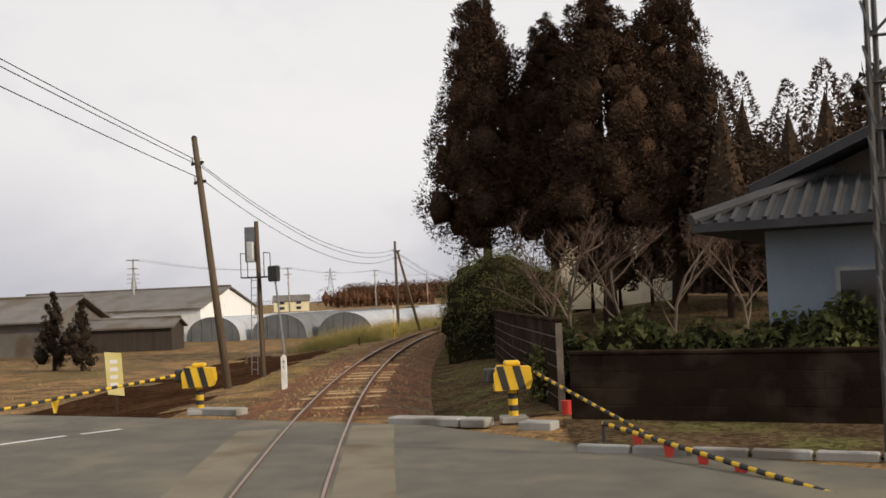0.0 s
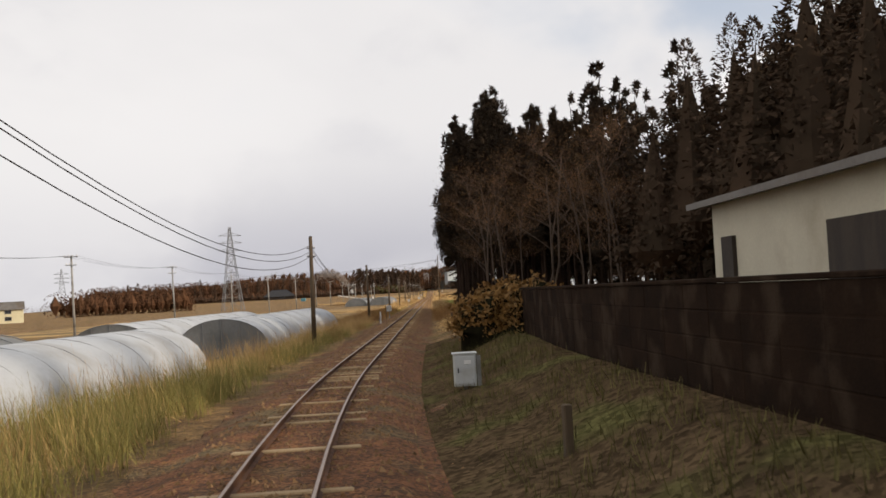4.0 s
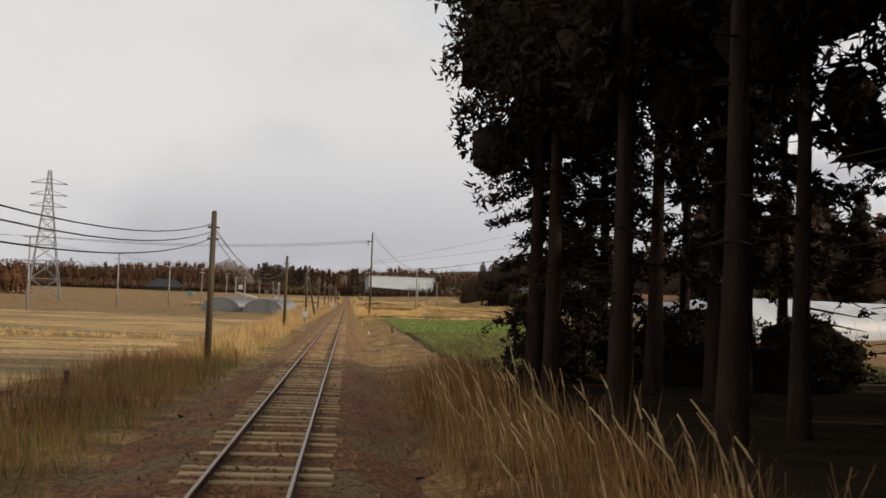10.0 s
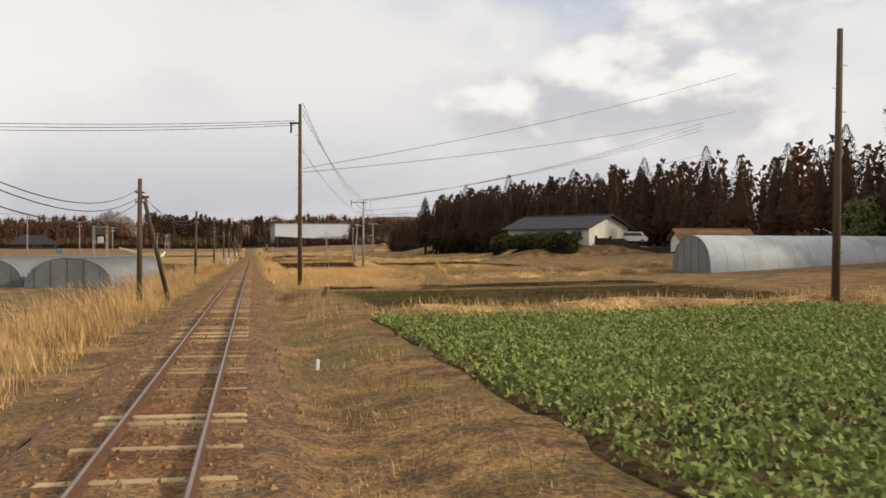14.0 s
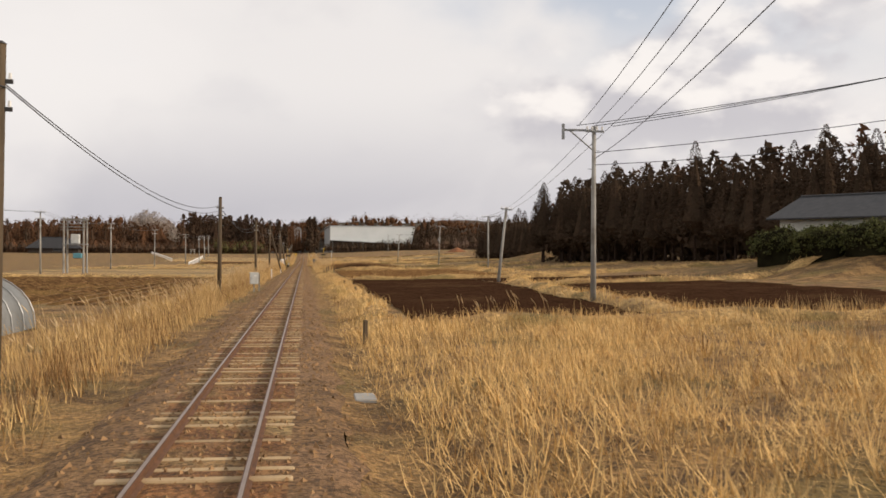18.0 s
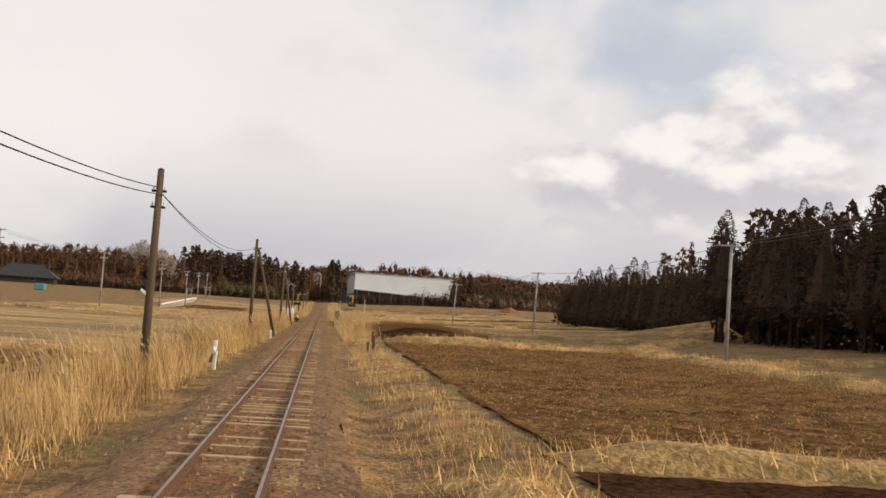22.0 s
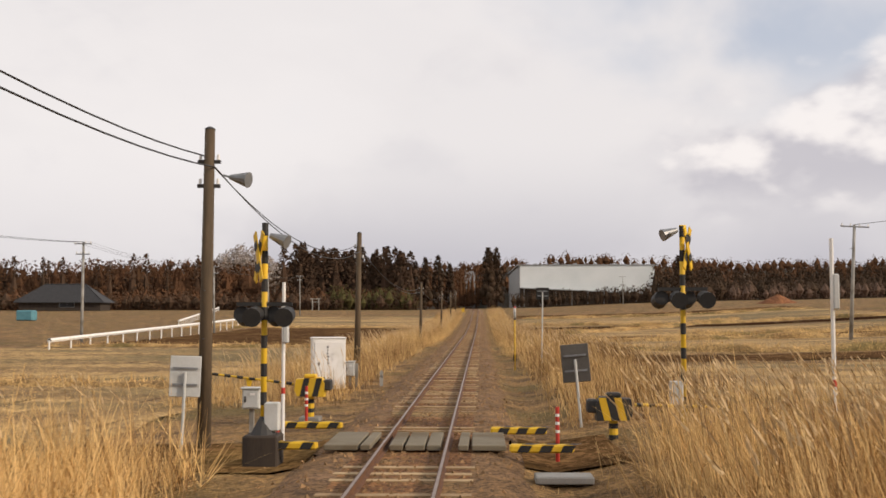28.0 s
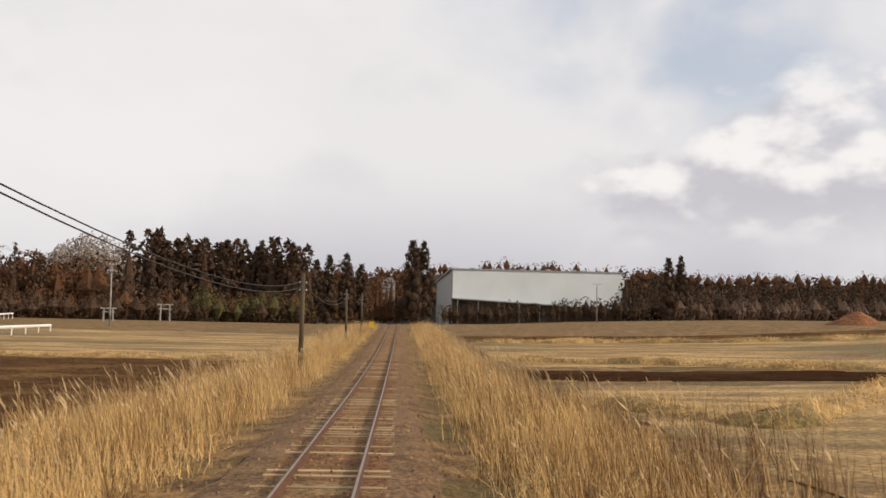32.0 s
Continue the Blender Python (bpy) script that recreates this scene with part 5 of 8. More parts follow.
# ---- woods, hills ----
def far_trees(name, label, spots, hs, tris, rng, material, wide=.17, kind="stuff", bushy=False, heart=True):
    """Many distant trees in one mesh: each a ragged cone or dome of small pieces over a solid heart."""
    out = []
    for (x, y, z), h in zip(spots, hs):
        h = float(h)
        u = rng.uniform(0, 1, tris)
        wd = wide * rng.uniform(.8, 1.25)
        if bushy:
            r = h * wd * np.sqrt(np.clip(1 - (1.75 * u - .75) ** 2, .02, 1)) * np.sqrt(rng.uniform(.45, 1, tris))
        else:
            r = h * wd * np.clip((1 - u) ** .7, .03, 1) * np.sqrt(rng.uniform(.35, 1, tris)) * np.clip(.6 + u * 4, 0, 1)
        a = rng.uniform(0, 6.283, tris)
        c = np.stack([x + r * np.cos(a), y + r * np.sin(a), z + h * (-.02 + .98 * u)], 1)
        out.append(tufts(c, 1, .05, (.038 if tris > 100 else .062) * h + .16, rng, .8, .42).reshape(-1, 3))
        if not heart:
            continue
        b = rng.uniform(0, 6.283)
        ring = [(x + math.cos(b + k * 1.0472) * h * wd * .42, y + math.sin(b + k * 1.0472) * h * wd * .42) for k in range(6)]
        low_h, top_h = (z + h * .45, z + h * .84) if bushy else (z + h * .12, z + h * .80)
        tri = []
        for k in range(6):
            (x0, y0), (x1, y1) = ring[k], ring[(k + 1) % 6]
            tri += [(x0, y0, low_h), (x1, y1, low_h), (x, y, top_h), (x1, y1, low_h), (x0, y0, low_h), (x, y, z + h * .05)]
        out.append(np.array(tri))
    return tagged(new(name, bulk(name, np.concatenate(out), 3, material)), label, "woods", "", kind)


nrg = np.random.default_rng(8)


def belt(pts, gap, rows, depth, jitter=2.0, lift=0.0):
    res = []
    for (x0, y0), (x1, y1) in zip(pts[:-1], pts[1:]):
        n = max(1, int(math.hypot(x1 - x0, y1 - y0) / gap))
        for r in range(rows):
            for k in range(n):
                u = (k + nrg.uniform(0, 1)) / n
                x, y = x0 + (x1 - x0) * u + nrg.uniform(-1, 1) * jitter, y0 + (y1 - y0) * u + r * depth + nrg.uniform(-1, 1) * jitter
                res.append((x, y, float(land(x, y)) + lift))
    return res


def hill(name, label, x0, x1, y, depth, hs, material):
    """A long low ridge across the view; hs: height as a function of x."""
    g = Geo()
    xs = np.linspace(x0, x1, 90)
    prof = ((-1, 0), (-.7, .3), (-.4, .65), (-.15, .92), (0, 1), (.3, .9), (1, 0))
    for x in xs:
        for v, w in prof:
            yy = y + depth * v
            g.v.append((x, yy, float(land(x, yy)) - 1 + hs(x) * w))
    n = len(prof)
    for k in range(len(xs) - 1):
        g.f += [(k * n + i, k * n + n + i, k * n + n + i + 1, k * n + i + 1) for i in range(n - 1)]
    return solid(name, g, material, label, "hill", "structure", True)


def ridge_h(x):
    return (24 + 7 * math.sin(x * .0041 + .8) + 4 * math.sin(x * .013) + 2 * math.sin(x * .031 + 2)) * (.12 + .88 * float(step(x, -560, -330)))


hill("hill_backdrop", "wooded hills along the horizon", -1500, 1500, 1420, 190, ridge_h, M_HILL)
sp = []
for k in range(1700):
    x = nrg.uniform(-900, 900)
    v = nrg.uniform(-.5, .05)
    yy = 1420 + 190 * v
    sp.append((x, yy, float(land(x, yy)) - 2 + ridge_h(x) * (1 - .9 * abs(v))))
far_trees("hill_woods", "dark conifers covering the distant hills", sp, nrg.uniform(6, 12, len(sp)), 22, nrg, M_WOODS, .55, bushy=True, heart=False)
hill("bare_hill", "rounded hill under pale leafless trees", -107, -66, 864, 20, lambda x: 20 * max(0, math.cos((x + 86.5) / 20 * math.pi / 2)) ** .7, M_HILL)
sp = []
for k in range(260):
    x, v_ = nrg.uniform(-104, -69), nrg.uniform(-.6, .1)
    sp.append((x, 864 + 20 * v_, float(land(x, 860)) - 1 + 20 * max(0, math.cos((x + 86.5) / 20 * math.pi / 2)) ** .7 * (1 - .5 * abs(v_))))
M_PALEWOOD = mat("pale_leafless_crowns", (0.38, 0.32, 0.27), (0.24, 0.20, 0.17), .1, 1, 0, 1.5, island=.5, spec=0.0)
far_trees("bare_wood", "pale leafless trees over the rounded hill", sp, nrg.uniform(4, 7, len(sp)), 40, nrg, M_PALEWOOD, .5, heart=False)

sp = belt([(-270, 782), (-200, 795), (-110, 820), (-75, 832)], 2.2, 4, 6)
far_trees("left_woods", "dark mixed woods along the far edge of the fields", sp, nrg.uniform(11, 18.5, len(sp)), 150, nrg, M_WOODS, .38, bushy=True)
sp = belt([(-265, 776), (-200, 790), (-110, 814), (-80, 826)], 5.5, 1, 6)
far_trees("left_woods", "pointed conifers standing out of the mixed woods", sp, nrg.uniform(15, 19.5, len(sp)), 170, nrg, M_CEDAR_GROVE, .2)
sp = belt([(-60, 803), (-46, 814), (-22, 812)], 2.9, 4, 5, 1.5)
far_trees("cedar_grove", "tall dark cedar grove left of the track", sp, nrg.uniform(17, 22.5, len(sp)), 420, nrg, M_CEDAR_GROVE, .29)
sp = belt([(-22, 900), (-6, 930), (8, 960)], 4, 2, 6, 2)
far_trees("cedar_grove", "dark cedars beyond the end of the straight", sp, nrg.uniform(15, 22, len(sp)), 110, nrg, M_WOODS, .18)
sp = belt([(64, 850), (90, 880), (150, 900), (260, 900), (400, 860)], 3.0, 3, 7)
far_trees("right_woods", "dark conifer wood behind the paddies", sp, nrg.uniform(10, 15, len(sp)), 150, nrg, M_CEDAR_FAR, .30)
sp = belt([(60, 590), (85, 640), (140, 700), (260, 740)], 6, 2, 7)
far_trees("right_woods", "dark conifers on a rise to the right", sp, nrg.uniform(9, 13, len(sp)), 60, nrg, M_WOODS, .22)
sp = belt([(80, 215), (95, 160), (120, 60)], 5, 3, 6, 3, 3)
far_trees("hillside_woods", "dark conifers on the hillside", sp, nrg.uniform(13, 19, len(sp)), 70, nrg, M_WOODS, .2)
sp = belt([(84, 230), (90, 300), (88, 350), (76, 410), (70, 470), (72, 560)], 4.2, 1, 6, 3, 2)
sp += belt([(96, 230), (102, 300), (98, 350), (80, 410)], 4.2, 1, 6, 3, 4)
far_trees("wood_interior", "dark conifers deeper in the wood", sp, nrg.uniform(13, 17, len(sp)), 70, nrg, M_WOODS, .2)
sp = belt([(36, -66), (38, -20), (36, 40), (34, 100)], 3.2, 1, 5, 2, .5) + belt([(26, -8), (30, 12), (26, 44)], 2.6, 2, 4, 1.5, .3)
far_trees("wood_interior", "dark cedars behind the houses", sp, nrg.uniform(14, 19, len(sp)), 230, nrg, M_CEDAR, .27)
def rise_h(x):
    return 20 + 1.5 * math.sin(x * .035 + .4) - 4.5 * float(step(x, 70, 200)) - 9 * float(step(-x, 130, 300))


hill("wooded_rise", "low wooded rise behind the factory", -330, 260, 985, 48, rise_h, M_HILL)
sp = []
for k in range(1250):
    x, v_ = nrg.uniform(-325, 250), nrg.uniform(-.85, .05)
    sp.append((x, 985 + 48 * v_, float(land(x, 975)) - 1.5 + rise_h(x) * (1 - .8 * abs(v_))))
far_trees("rise_woods", "dark woods covering the rise", sp, nrg.uniform(4.5, 7.5, len(sp)), 46, nrg, M_WOODS, .55, bushy=True)
sp_wood = [(x, y, float(land(x, y))) for x, y in back]
sp = list(sp_wood)
sp += [(57 + .11 * (565 - y) + 3.5 * r_ + nrg.uniform(-1, 1), y, float(land(57, y))) for r_ in range(2) for y in range(492, 567, 3)]
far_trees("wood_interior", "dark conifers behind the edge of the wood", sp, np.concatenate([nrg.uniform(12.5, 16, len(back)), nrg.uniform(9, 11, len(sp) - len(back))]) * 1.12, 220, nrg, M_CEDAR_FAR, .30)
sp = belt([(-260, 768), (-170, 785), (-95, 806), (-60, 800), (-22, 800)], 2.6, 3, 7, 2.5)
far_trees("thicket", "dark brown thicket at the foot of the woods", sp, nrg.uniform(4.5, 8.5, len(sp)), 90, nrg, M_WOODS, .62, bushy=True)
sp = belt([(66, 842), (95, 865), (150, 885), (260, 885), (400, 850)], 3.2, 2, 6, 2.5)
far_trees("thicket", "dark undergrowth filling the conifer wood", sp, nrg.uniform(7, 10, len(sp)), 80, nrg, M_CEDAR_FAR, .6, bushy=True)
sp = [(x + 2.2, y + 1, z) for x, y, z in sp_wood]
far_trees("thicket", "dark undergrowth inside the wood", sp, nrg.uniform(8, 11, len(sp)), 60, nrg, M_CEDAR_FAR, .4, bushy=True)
# scrub before the woods, hedges before the factory
sp = belt([(-250, 758), (-150, 778), (-90, 786), (-20, 795)], 2.6, 2, 4)
far_trees("scrub", "dark scrub along the foot of the mixed woods", sp, nrg.uniform(3.5, 6.5, len(sp)), 80, nrg, M_CEDAR_GROVE, .6, bushy=True)
sp = belt([(60, 800), (130, 840), (280, 840)], 4, 2, 4)
far_trees("scrub", "brown leafless scrub at the foot of the woods", sp, nrg.uniform(3.5, 7, len(sp)), 50, nrg, M_TWIG, .5, bushy=True)
sp = belt([(12, 838), (66, 842)], 2.2, 2, 3, .8)
far_trees("factory_hedge", "dark evergreen trees before the factory", sp, nrg.uniform(4.6, 7.2, len(sp)), 150, nrg, M_CEDAR_FAR, .4, bushy=True)
sp = belt([(-172, 450), (-140, 470), (-118, 480)], 2.6, 3, 6)
far_trees("far_grove", "dark grove in the fields before the hills", sp, nrg.uniform(7, 13, len(sp)), 90, nrg, M_WOODS, .42, bushy=True)
M_OLIVEBUSH = mat("dull_olive_foliage", (0.115, 0.100, 0.042), (0.055, 0.050, 0.022), .3, .95, 0, 2, island=.6, spec=0.0)
sp = belt([(-44, 792), (-20, 796)], 2.8, 2, 3, 1.2)
far_trees("scrub", "dull olive bushes and bamboo before the cedar grove", sp, nrg.uniform(4.5, 8.5, len(sp)), 110, nrg, M_OLIVEBUSH, .45, bushy=True)
endc = [cedar("tall dark cedar beside the track ahead", 18.5 + k, .6, 4.0, 26, 140, .5, 81 + k, .3, M_CEDAR_FAR, pointed=.5, clumps=8) for k in range(2)]
scatter(endc, [(3.6, 800), (6.0, 806), (4.6, 812)], rng, .92, 1.0, "cedars at the curve")
scatter(endc, [(-18.5, 846), (-14, 851), (-10, 856), (-22, 850)], random.Random(46), .85, 1.0, "cedars at the curve", True)
scatter(endc, [(61.5, 800), (65.2, 803)], random.Random(47), .74, .8, "cedars before the factory", True)


# ---- bare trees ----
def bare_tree(name, label, h, seed, spread=.55, levels=4, r0=.14, leaves=0, bark=M_GREYBARK, twigs=M_TWIG, first=.35, up=.35, stem=.6, thin=.5, reach=1.0):
    r = random.Random(seed)
    ob = place(name, label, "tree", (0, 0, 0))
    limb, fine_, tips = Geo(), Geo(), []

    def grow(p, d, l, rad, lev):
        n = 3
        pts = [p]
        for k in range(n):
            d = (d + Vector((r.uniform(-1, 1), r.uniform(-1, 1), r.uniform(-.5, 1) * up)) * .22).normalized()
            pts.append(pts[-1] + d * l / n)
        for k in range(n):
            a, b = rad * (1 - .4 * k / n), rad * (1 - .4 * (k + 1) / n)
            (limb if lev < 2 else fine_).tube(pts[k], pts[k + 1], a, b, 7 if lev == 0 else (5 if lev == 1 else 3), False)
        if lev >= levels:
            tips.append(pts[-1])
            return
        m = 5 if lev == 0 else (4 if lev < 3 else 3)
        for k in range(m):
            t = first + (1 - first) * (k + r.random()) / m
            q = pts[min(n - 1, int(t * n))].lerp(pts[min(n, int(t * n) + 1)], t * n % 1)
            a = r.uniform(0, 6.283)
            side = Vector((math.cos(a), math.sin(a), r.uniform(-.1, .7)))
            grow(q, (d * (1 - spread) + side * spread).normalized(), l * r.uniform(.45, .68) * (reach if lev == 0 else 1), rad * (thin if lev == 0 else .5), lev + 1)
    grow(Vector((0, 0, -.1)), Vector((0, 0, 1)), h * stem, r0, 0)
    tr = part("trunk", limb, bark, ob, smooth=True)
    part("fine_branchwork", fine_, twigs, tr)
    if leaves:
        c = np.array([tuple(t) for t in tips])
        rg = np.random.default_rng(seed)
        part("withered_foliage", bulk("withered_foliage", tufts(c, leaves, .38, .055, rg, .3, .5).reshape(-1, 3), 3, M_REEDBROWN), None, ob)
    return ob


gd = [bare_tree("bare_garden_tree", "leafless gnarled garden tree with pale twigs", 5.2 + k, 3 + k, .55, 4, .075, up=.7, bark=M_GREYBARK) for k in range(2)]
scatter(gd, [(16.6, -87.5), (15.2, -80.5), (19.4, -84), (17.8, -77), (22, -80)], rng, .85, 1.1, "garden trees")
dc = [bare_tree("deciduous_tree", "slender leafless deciduous tree with a few brown leaves", 11 + k, 13 + k, .62, 4, .085, 8, bark=M_GREYBROWN, first=.36, stem=.86, thin=.36, reach=.5) for k in range(3)]
scatter(dc, [(7.0, 47.5), (7.7, 45.4), (8.6, 47.4), (7.9, 42.9), (9.9, 46.9), (11.5, 44), (12.5, 48), (14.5, 44), (10.6, 39.5), (13, 36), (16, 41), (18, 46), (15, 32), (19, 36)], rng, .9, 1.15, "deciduous trees")


# ---- hedge and shrubs ----
def shrub(name, label, rx, ry, h, n, size, seed, material, core=True):
    """Evergreen shrub: a lumpy shell of leaves over a core painted as shade."""
    rg = np.random.default_rng(seed)
    ob = place(name, label, "shrub", (0, 0, 0))
    g = Geo()
    for k in range(4):
        g.tube((rg.normal() * .2, rg.normal() * .2, -.1), (rg.normal() * rx * .4, rg.normal() * ry * .4, h * .7), .06, .02, 5, False)
    part("stem", g, M_TWIG, ob)
    d = rg.normal(size=(n, 3))
    d[:, 2] = np.abs(d[:, 2]) * 1.3 - .62
    d /= np.linalg.norm(d, axis=1, keepdims=True)
    below = d[:, 2] < 0
    flat = np.hypot(d[:, 0], d[:, 1])[below] + 1e-6
    d[below, :2] *= (.97 / flat)[:, None]
    lump = 1 + .16 * np.sin(d[:, 0] * 5 + seed) * np.sin(d[:, 1] * 6) + .10 * np.sin(d[:, 2] * 9 + d[:, 0] * 7)
    rr = lump * rg.uniform(.88, 1.05, n)
    c = d * rr[:, None] * np.array([rx, ry, h * .55]) + np.array([0, 0, h * .46])
    c[:, 2] = np.maximum(c[:, 2], -.35)
    leaf = tufts(c, 5, .5 * size + .03, size, rg, .1, .3 if size < .08 else .42)
    if size < .08:  # pointed oval leaves
        mid_ = (leaf[:, 0] + leaf[:, 1]) / 2
        leaf = np.stack([mid_ * 2 - leaf[:, 2], leaf[:, 1], leaf[:, 2], leaf[:, 0]], 1)
    part("foliage", bulk("foliage", leaf.reshape(-1, 3), leaf.shape[1], material), None, ob)
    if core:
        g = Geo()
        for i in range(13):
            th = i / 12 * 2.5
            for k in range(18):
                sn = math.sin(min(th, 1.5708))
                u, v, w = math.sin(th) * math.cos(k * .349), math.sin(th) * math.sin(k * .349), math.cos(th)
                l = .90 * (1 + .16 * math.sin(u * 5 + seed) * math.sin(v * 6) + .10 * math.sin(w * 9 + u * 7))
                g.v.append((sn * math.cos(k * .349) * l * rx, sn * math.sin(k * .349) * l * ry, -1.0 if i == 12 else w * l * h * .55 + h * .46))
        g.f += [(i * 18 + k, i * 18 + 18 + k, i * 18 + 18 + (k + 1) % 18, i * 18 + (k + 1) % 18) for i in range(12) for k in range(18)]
        part("inner_mass", g, M_HEDGESHADE, ob, "solid bush core in the colour of its inner shade", True)
    return ob


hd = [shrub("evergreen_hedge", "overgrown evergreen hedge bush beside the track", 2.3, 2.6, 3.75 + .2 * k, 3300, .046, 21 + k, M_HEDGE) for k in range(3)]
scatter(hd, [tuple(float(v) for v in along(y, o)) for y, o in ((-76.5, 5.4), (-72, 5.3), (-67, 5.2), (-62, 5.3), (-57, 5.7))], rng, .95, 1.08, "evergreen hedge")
lowh = [shrub("evergreen_hedge", "dark spiky evergreen bush on the bank", 1.9, 2.4, 3.3, 5000, .046, 27, M_HEDGE)]
scatter(lowh, [tuple(float(v) for v in along(y, o)) for y, o in ((-53.3, 5.05), (-51.4, 5.15))], rng, .88, .95, "evergreen hedge")
lc = [cedar("dark pointed evergreen in the field", 4.6, .15, 1.5, 18, 240, .13, 41, .1, pointed=.7, clumps=8)]
scatter(lc, [(-13.2, -63.2), (-15.6, -62.2)], rng, .9, 1.1, "field evergreens")
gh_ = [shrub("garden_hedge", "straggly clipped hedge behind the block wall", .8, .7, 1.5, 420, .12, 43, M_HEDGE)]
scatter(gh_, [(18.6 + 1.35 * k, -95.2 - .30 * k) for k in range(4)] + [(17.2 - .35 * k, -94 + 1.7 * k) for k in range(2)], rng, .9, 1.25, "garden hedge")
bs = [shrub("bamboo_clump", "yellow-green bamboo clump at the foot of the wood", 3.2, 2.6, 4.6, 800, .3, 45, M_BAMBOO)]
scatter(bs, [(62, 250), (66, 258), (60, 262), (70, 268), (64, 240), (72, 282)], rng, .9, 1.3, "bamboo")
fh = [shrub("clipped_hedge", "dark clipped hedge before the farmhouse", 3.0, 2.2, 2.4, 900, .16, 47, M_HEDGE)]
scatter(fh, [(43.5 + 1.9 * k, 345 - 4.2 * k) for k in range(4)], rng, .95, 1.08, "farm hedge")
oy = [shrub("orange_shrub", "low orange-brown shrub at the end of the wall", 1.1, 1.1, 1.7, 500, .14, 49, mat("orange_brown_leaves", (0.30, 0.15, 0.035), (0.13, 0.075, 0.025), .5, .8, 0, 3, island=.6))]
scatter(oy, [tuple(float(v) for v in along(y, o)) for y, o in ((3, 4.9), (6, 5.5), (9, 6.2), (2, 6.4))], rng, .9, 1.2, "orange shrubs")
ug = [shrub("undergrowth_bush", "dark undergrowth bush on the forest floor", 1.5, 1.7, 1.5 + .5 * k, 380, .11, 91 + k, M_CEDAR) for k in range(2)]
scatter(ug, [(rng.uniform(9, 30), rng.uniform(58, 122)) for k in range(26)], rng, .7, 1.2, "undergrowth")

# ---- walls beside the line ----
def block_wall(name, label, a, b, h, z0, bl=.62, bh=.3, th=.15, joint=M_MORTAR):
    """A wall of courses of concrete blocks with pale joints, from a to b."""
    a, b = Vector((*a, z0)), Vector((*b, z0))
    L = (b - a).length
    ang = math.degrees(math.atan2(b.y - a.y, b.x - a.x))
    ob = tagged(place(name, label, "wall", tuple(a), ang), kind="structure")
    rows = round(h / bh)
    n = round(L / bl)
    part("core", Geo().box((L / 2, 0, rows * bh / 2 - .25), (L, th * .9, rows * bh + .45)), joint, ob)
    blk = Geo().box((0, 0, 0), (L / n - .012, th, bh - .014), bev=.012).mesh("block", M_WALLBLOCK)
    for r in range(rows):
        for k in range(n):
            part("block", blk, None, ob, at=pose((k + .5) * L / n, rng.uniform(-.004, .004), (r + .5) * bh))
    part("coping", Geo().box((L / 2, 0, rows * bh + .035), (L + .04, th + .06, .07), bev=.015), M_WALLBLOCK, ob)
    return ob


p = [tuple(float(v) for v in along(y, 4.75)) for y in (-97.2, -87.5, -78)]
block_wall("wall_track_1", "dark weathered concrete block wall with pale joints", p[0], p[1], 1.75, -.05)
block_wall("wall_track_2", "dark weathered concrete block wall with pale joints", p[1], p[2], 1.75, -.05)
block_wall("wall_road", "low dark block wall along the road", (17.6, -97.45), (34, -101.8), 1.05, -.03, joint=M_WALLBLOCK)
for k, (ya, yb) in enumerate(((-46, -34), (-34, -22), (-22, -10), (-10, 3))):
    a, b = (tuple(float(v) for v in along(y, 6.0)) for y in (ya, yb))
    block_wall("wall_bank_%d" % (k + 1), "dark stained block wall on the bank below the houses", a, b, 1.5, .72, 1.2, .375, joint=M_WALLBLOCK)

# ---- signs, posts, boxes ----
def text_mesh(body, size, name="lettering"):
    cu = bpy.data.curves.new(name, "FONT")
    cu.body, cu.size, cu.align_x, cu.align_y, cu.extrude = body, size, "CENTER", "CENTER", .002
    ob = bpy.data.objects.new(name, cu)
    scene.collection.objects.link(ob)
    me = bpy.data.meshes.new_from_object(ob)
    bpy.data.objects.remove(ob)
    me.materials.append(M_BLACK)
    return me


def km_post(y, off, h, lines_, w=.15, col=M_WHITE, size=.17):
    ob = place("distance_post", "white numbered distance post beside the track", "post", spot(y, off), 8)
    part("post", Geo().prism([(-w / 2, -.2), (w / 2, -.2), (w / 2, h - .09), (0, h), (-w / 2, h - .09)], -.05, .05), col, ob)
    for k, s in enumerate(lines_):
        part("numeral", text_mesh(s, size), None, ob, at=pose(0, -.056, h - .24 - k * size * 1.05, 90, 0, 0))
    return ob


km_post(-84.3, -2.4, 1.12, ("4", "1"), .17)
q_ = km_post(418.7, -2.5, .68, ("1", "2"), .13, size=.15)
part("fraction_bar", Geo().box((0, -.057, .365), (.09, .006, .015)), M_BLACK, q_)
km_post(516.5, -2.5, .6, ("6",), .12, M_CONCRETE, .2)


def gradient_post(y, off, s):
    ob = place("gradient_post", "white post with a slanting numbered arm beside the track", "post", spot(y, off), 82)
    part("post", Geo().box((0, 0, .5), (.12, .12, 1.2), bev=.01), M_WHITE, ob)
    arm = part("arm", Geo().box((0, 0, 0), (.62, .05, .17), bev=.008), M_WHITE, ob, at=pose(-.24, -.07, .72, 0, 22, 0))
    part("arm", Geo().box((0, 0, 0), (.5, .05, .15), bev=.008), M_BLACK, ob, at=pose(-.2, .07, .45, 0, -25, 0))
    if s:
        part("numeral", text_mesh(s, .16), None, arm, at=pose(.06, -.028, 0, 90, 0, 0))


gradient_post(63.4, -2.33, "")
gradient_post(381.7, -2.75, "5 9")


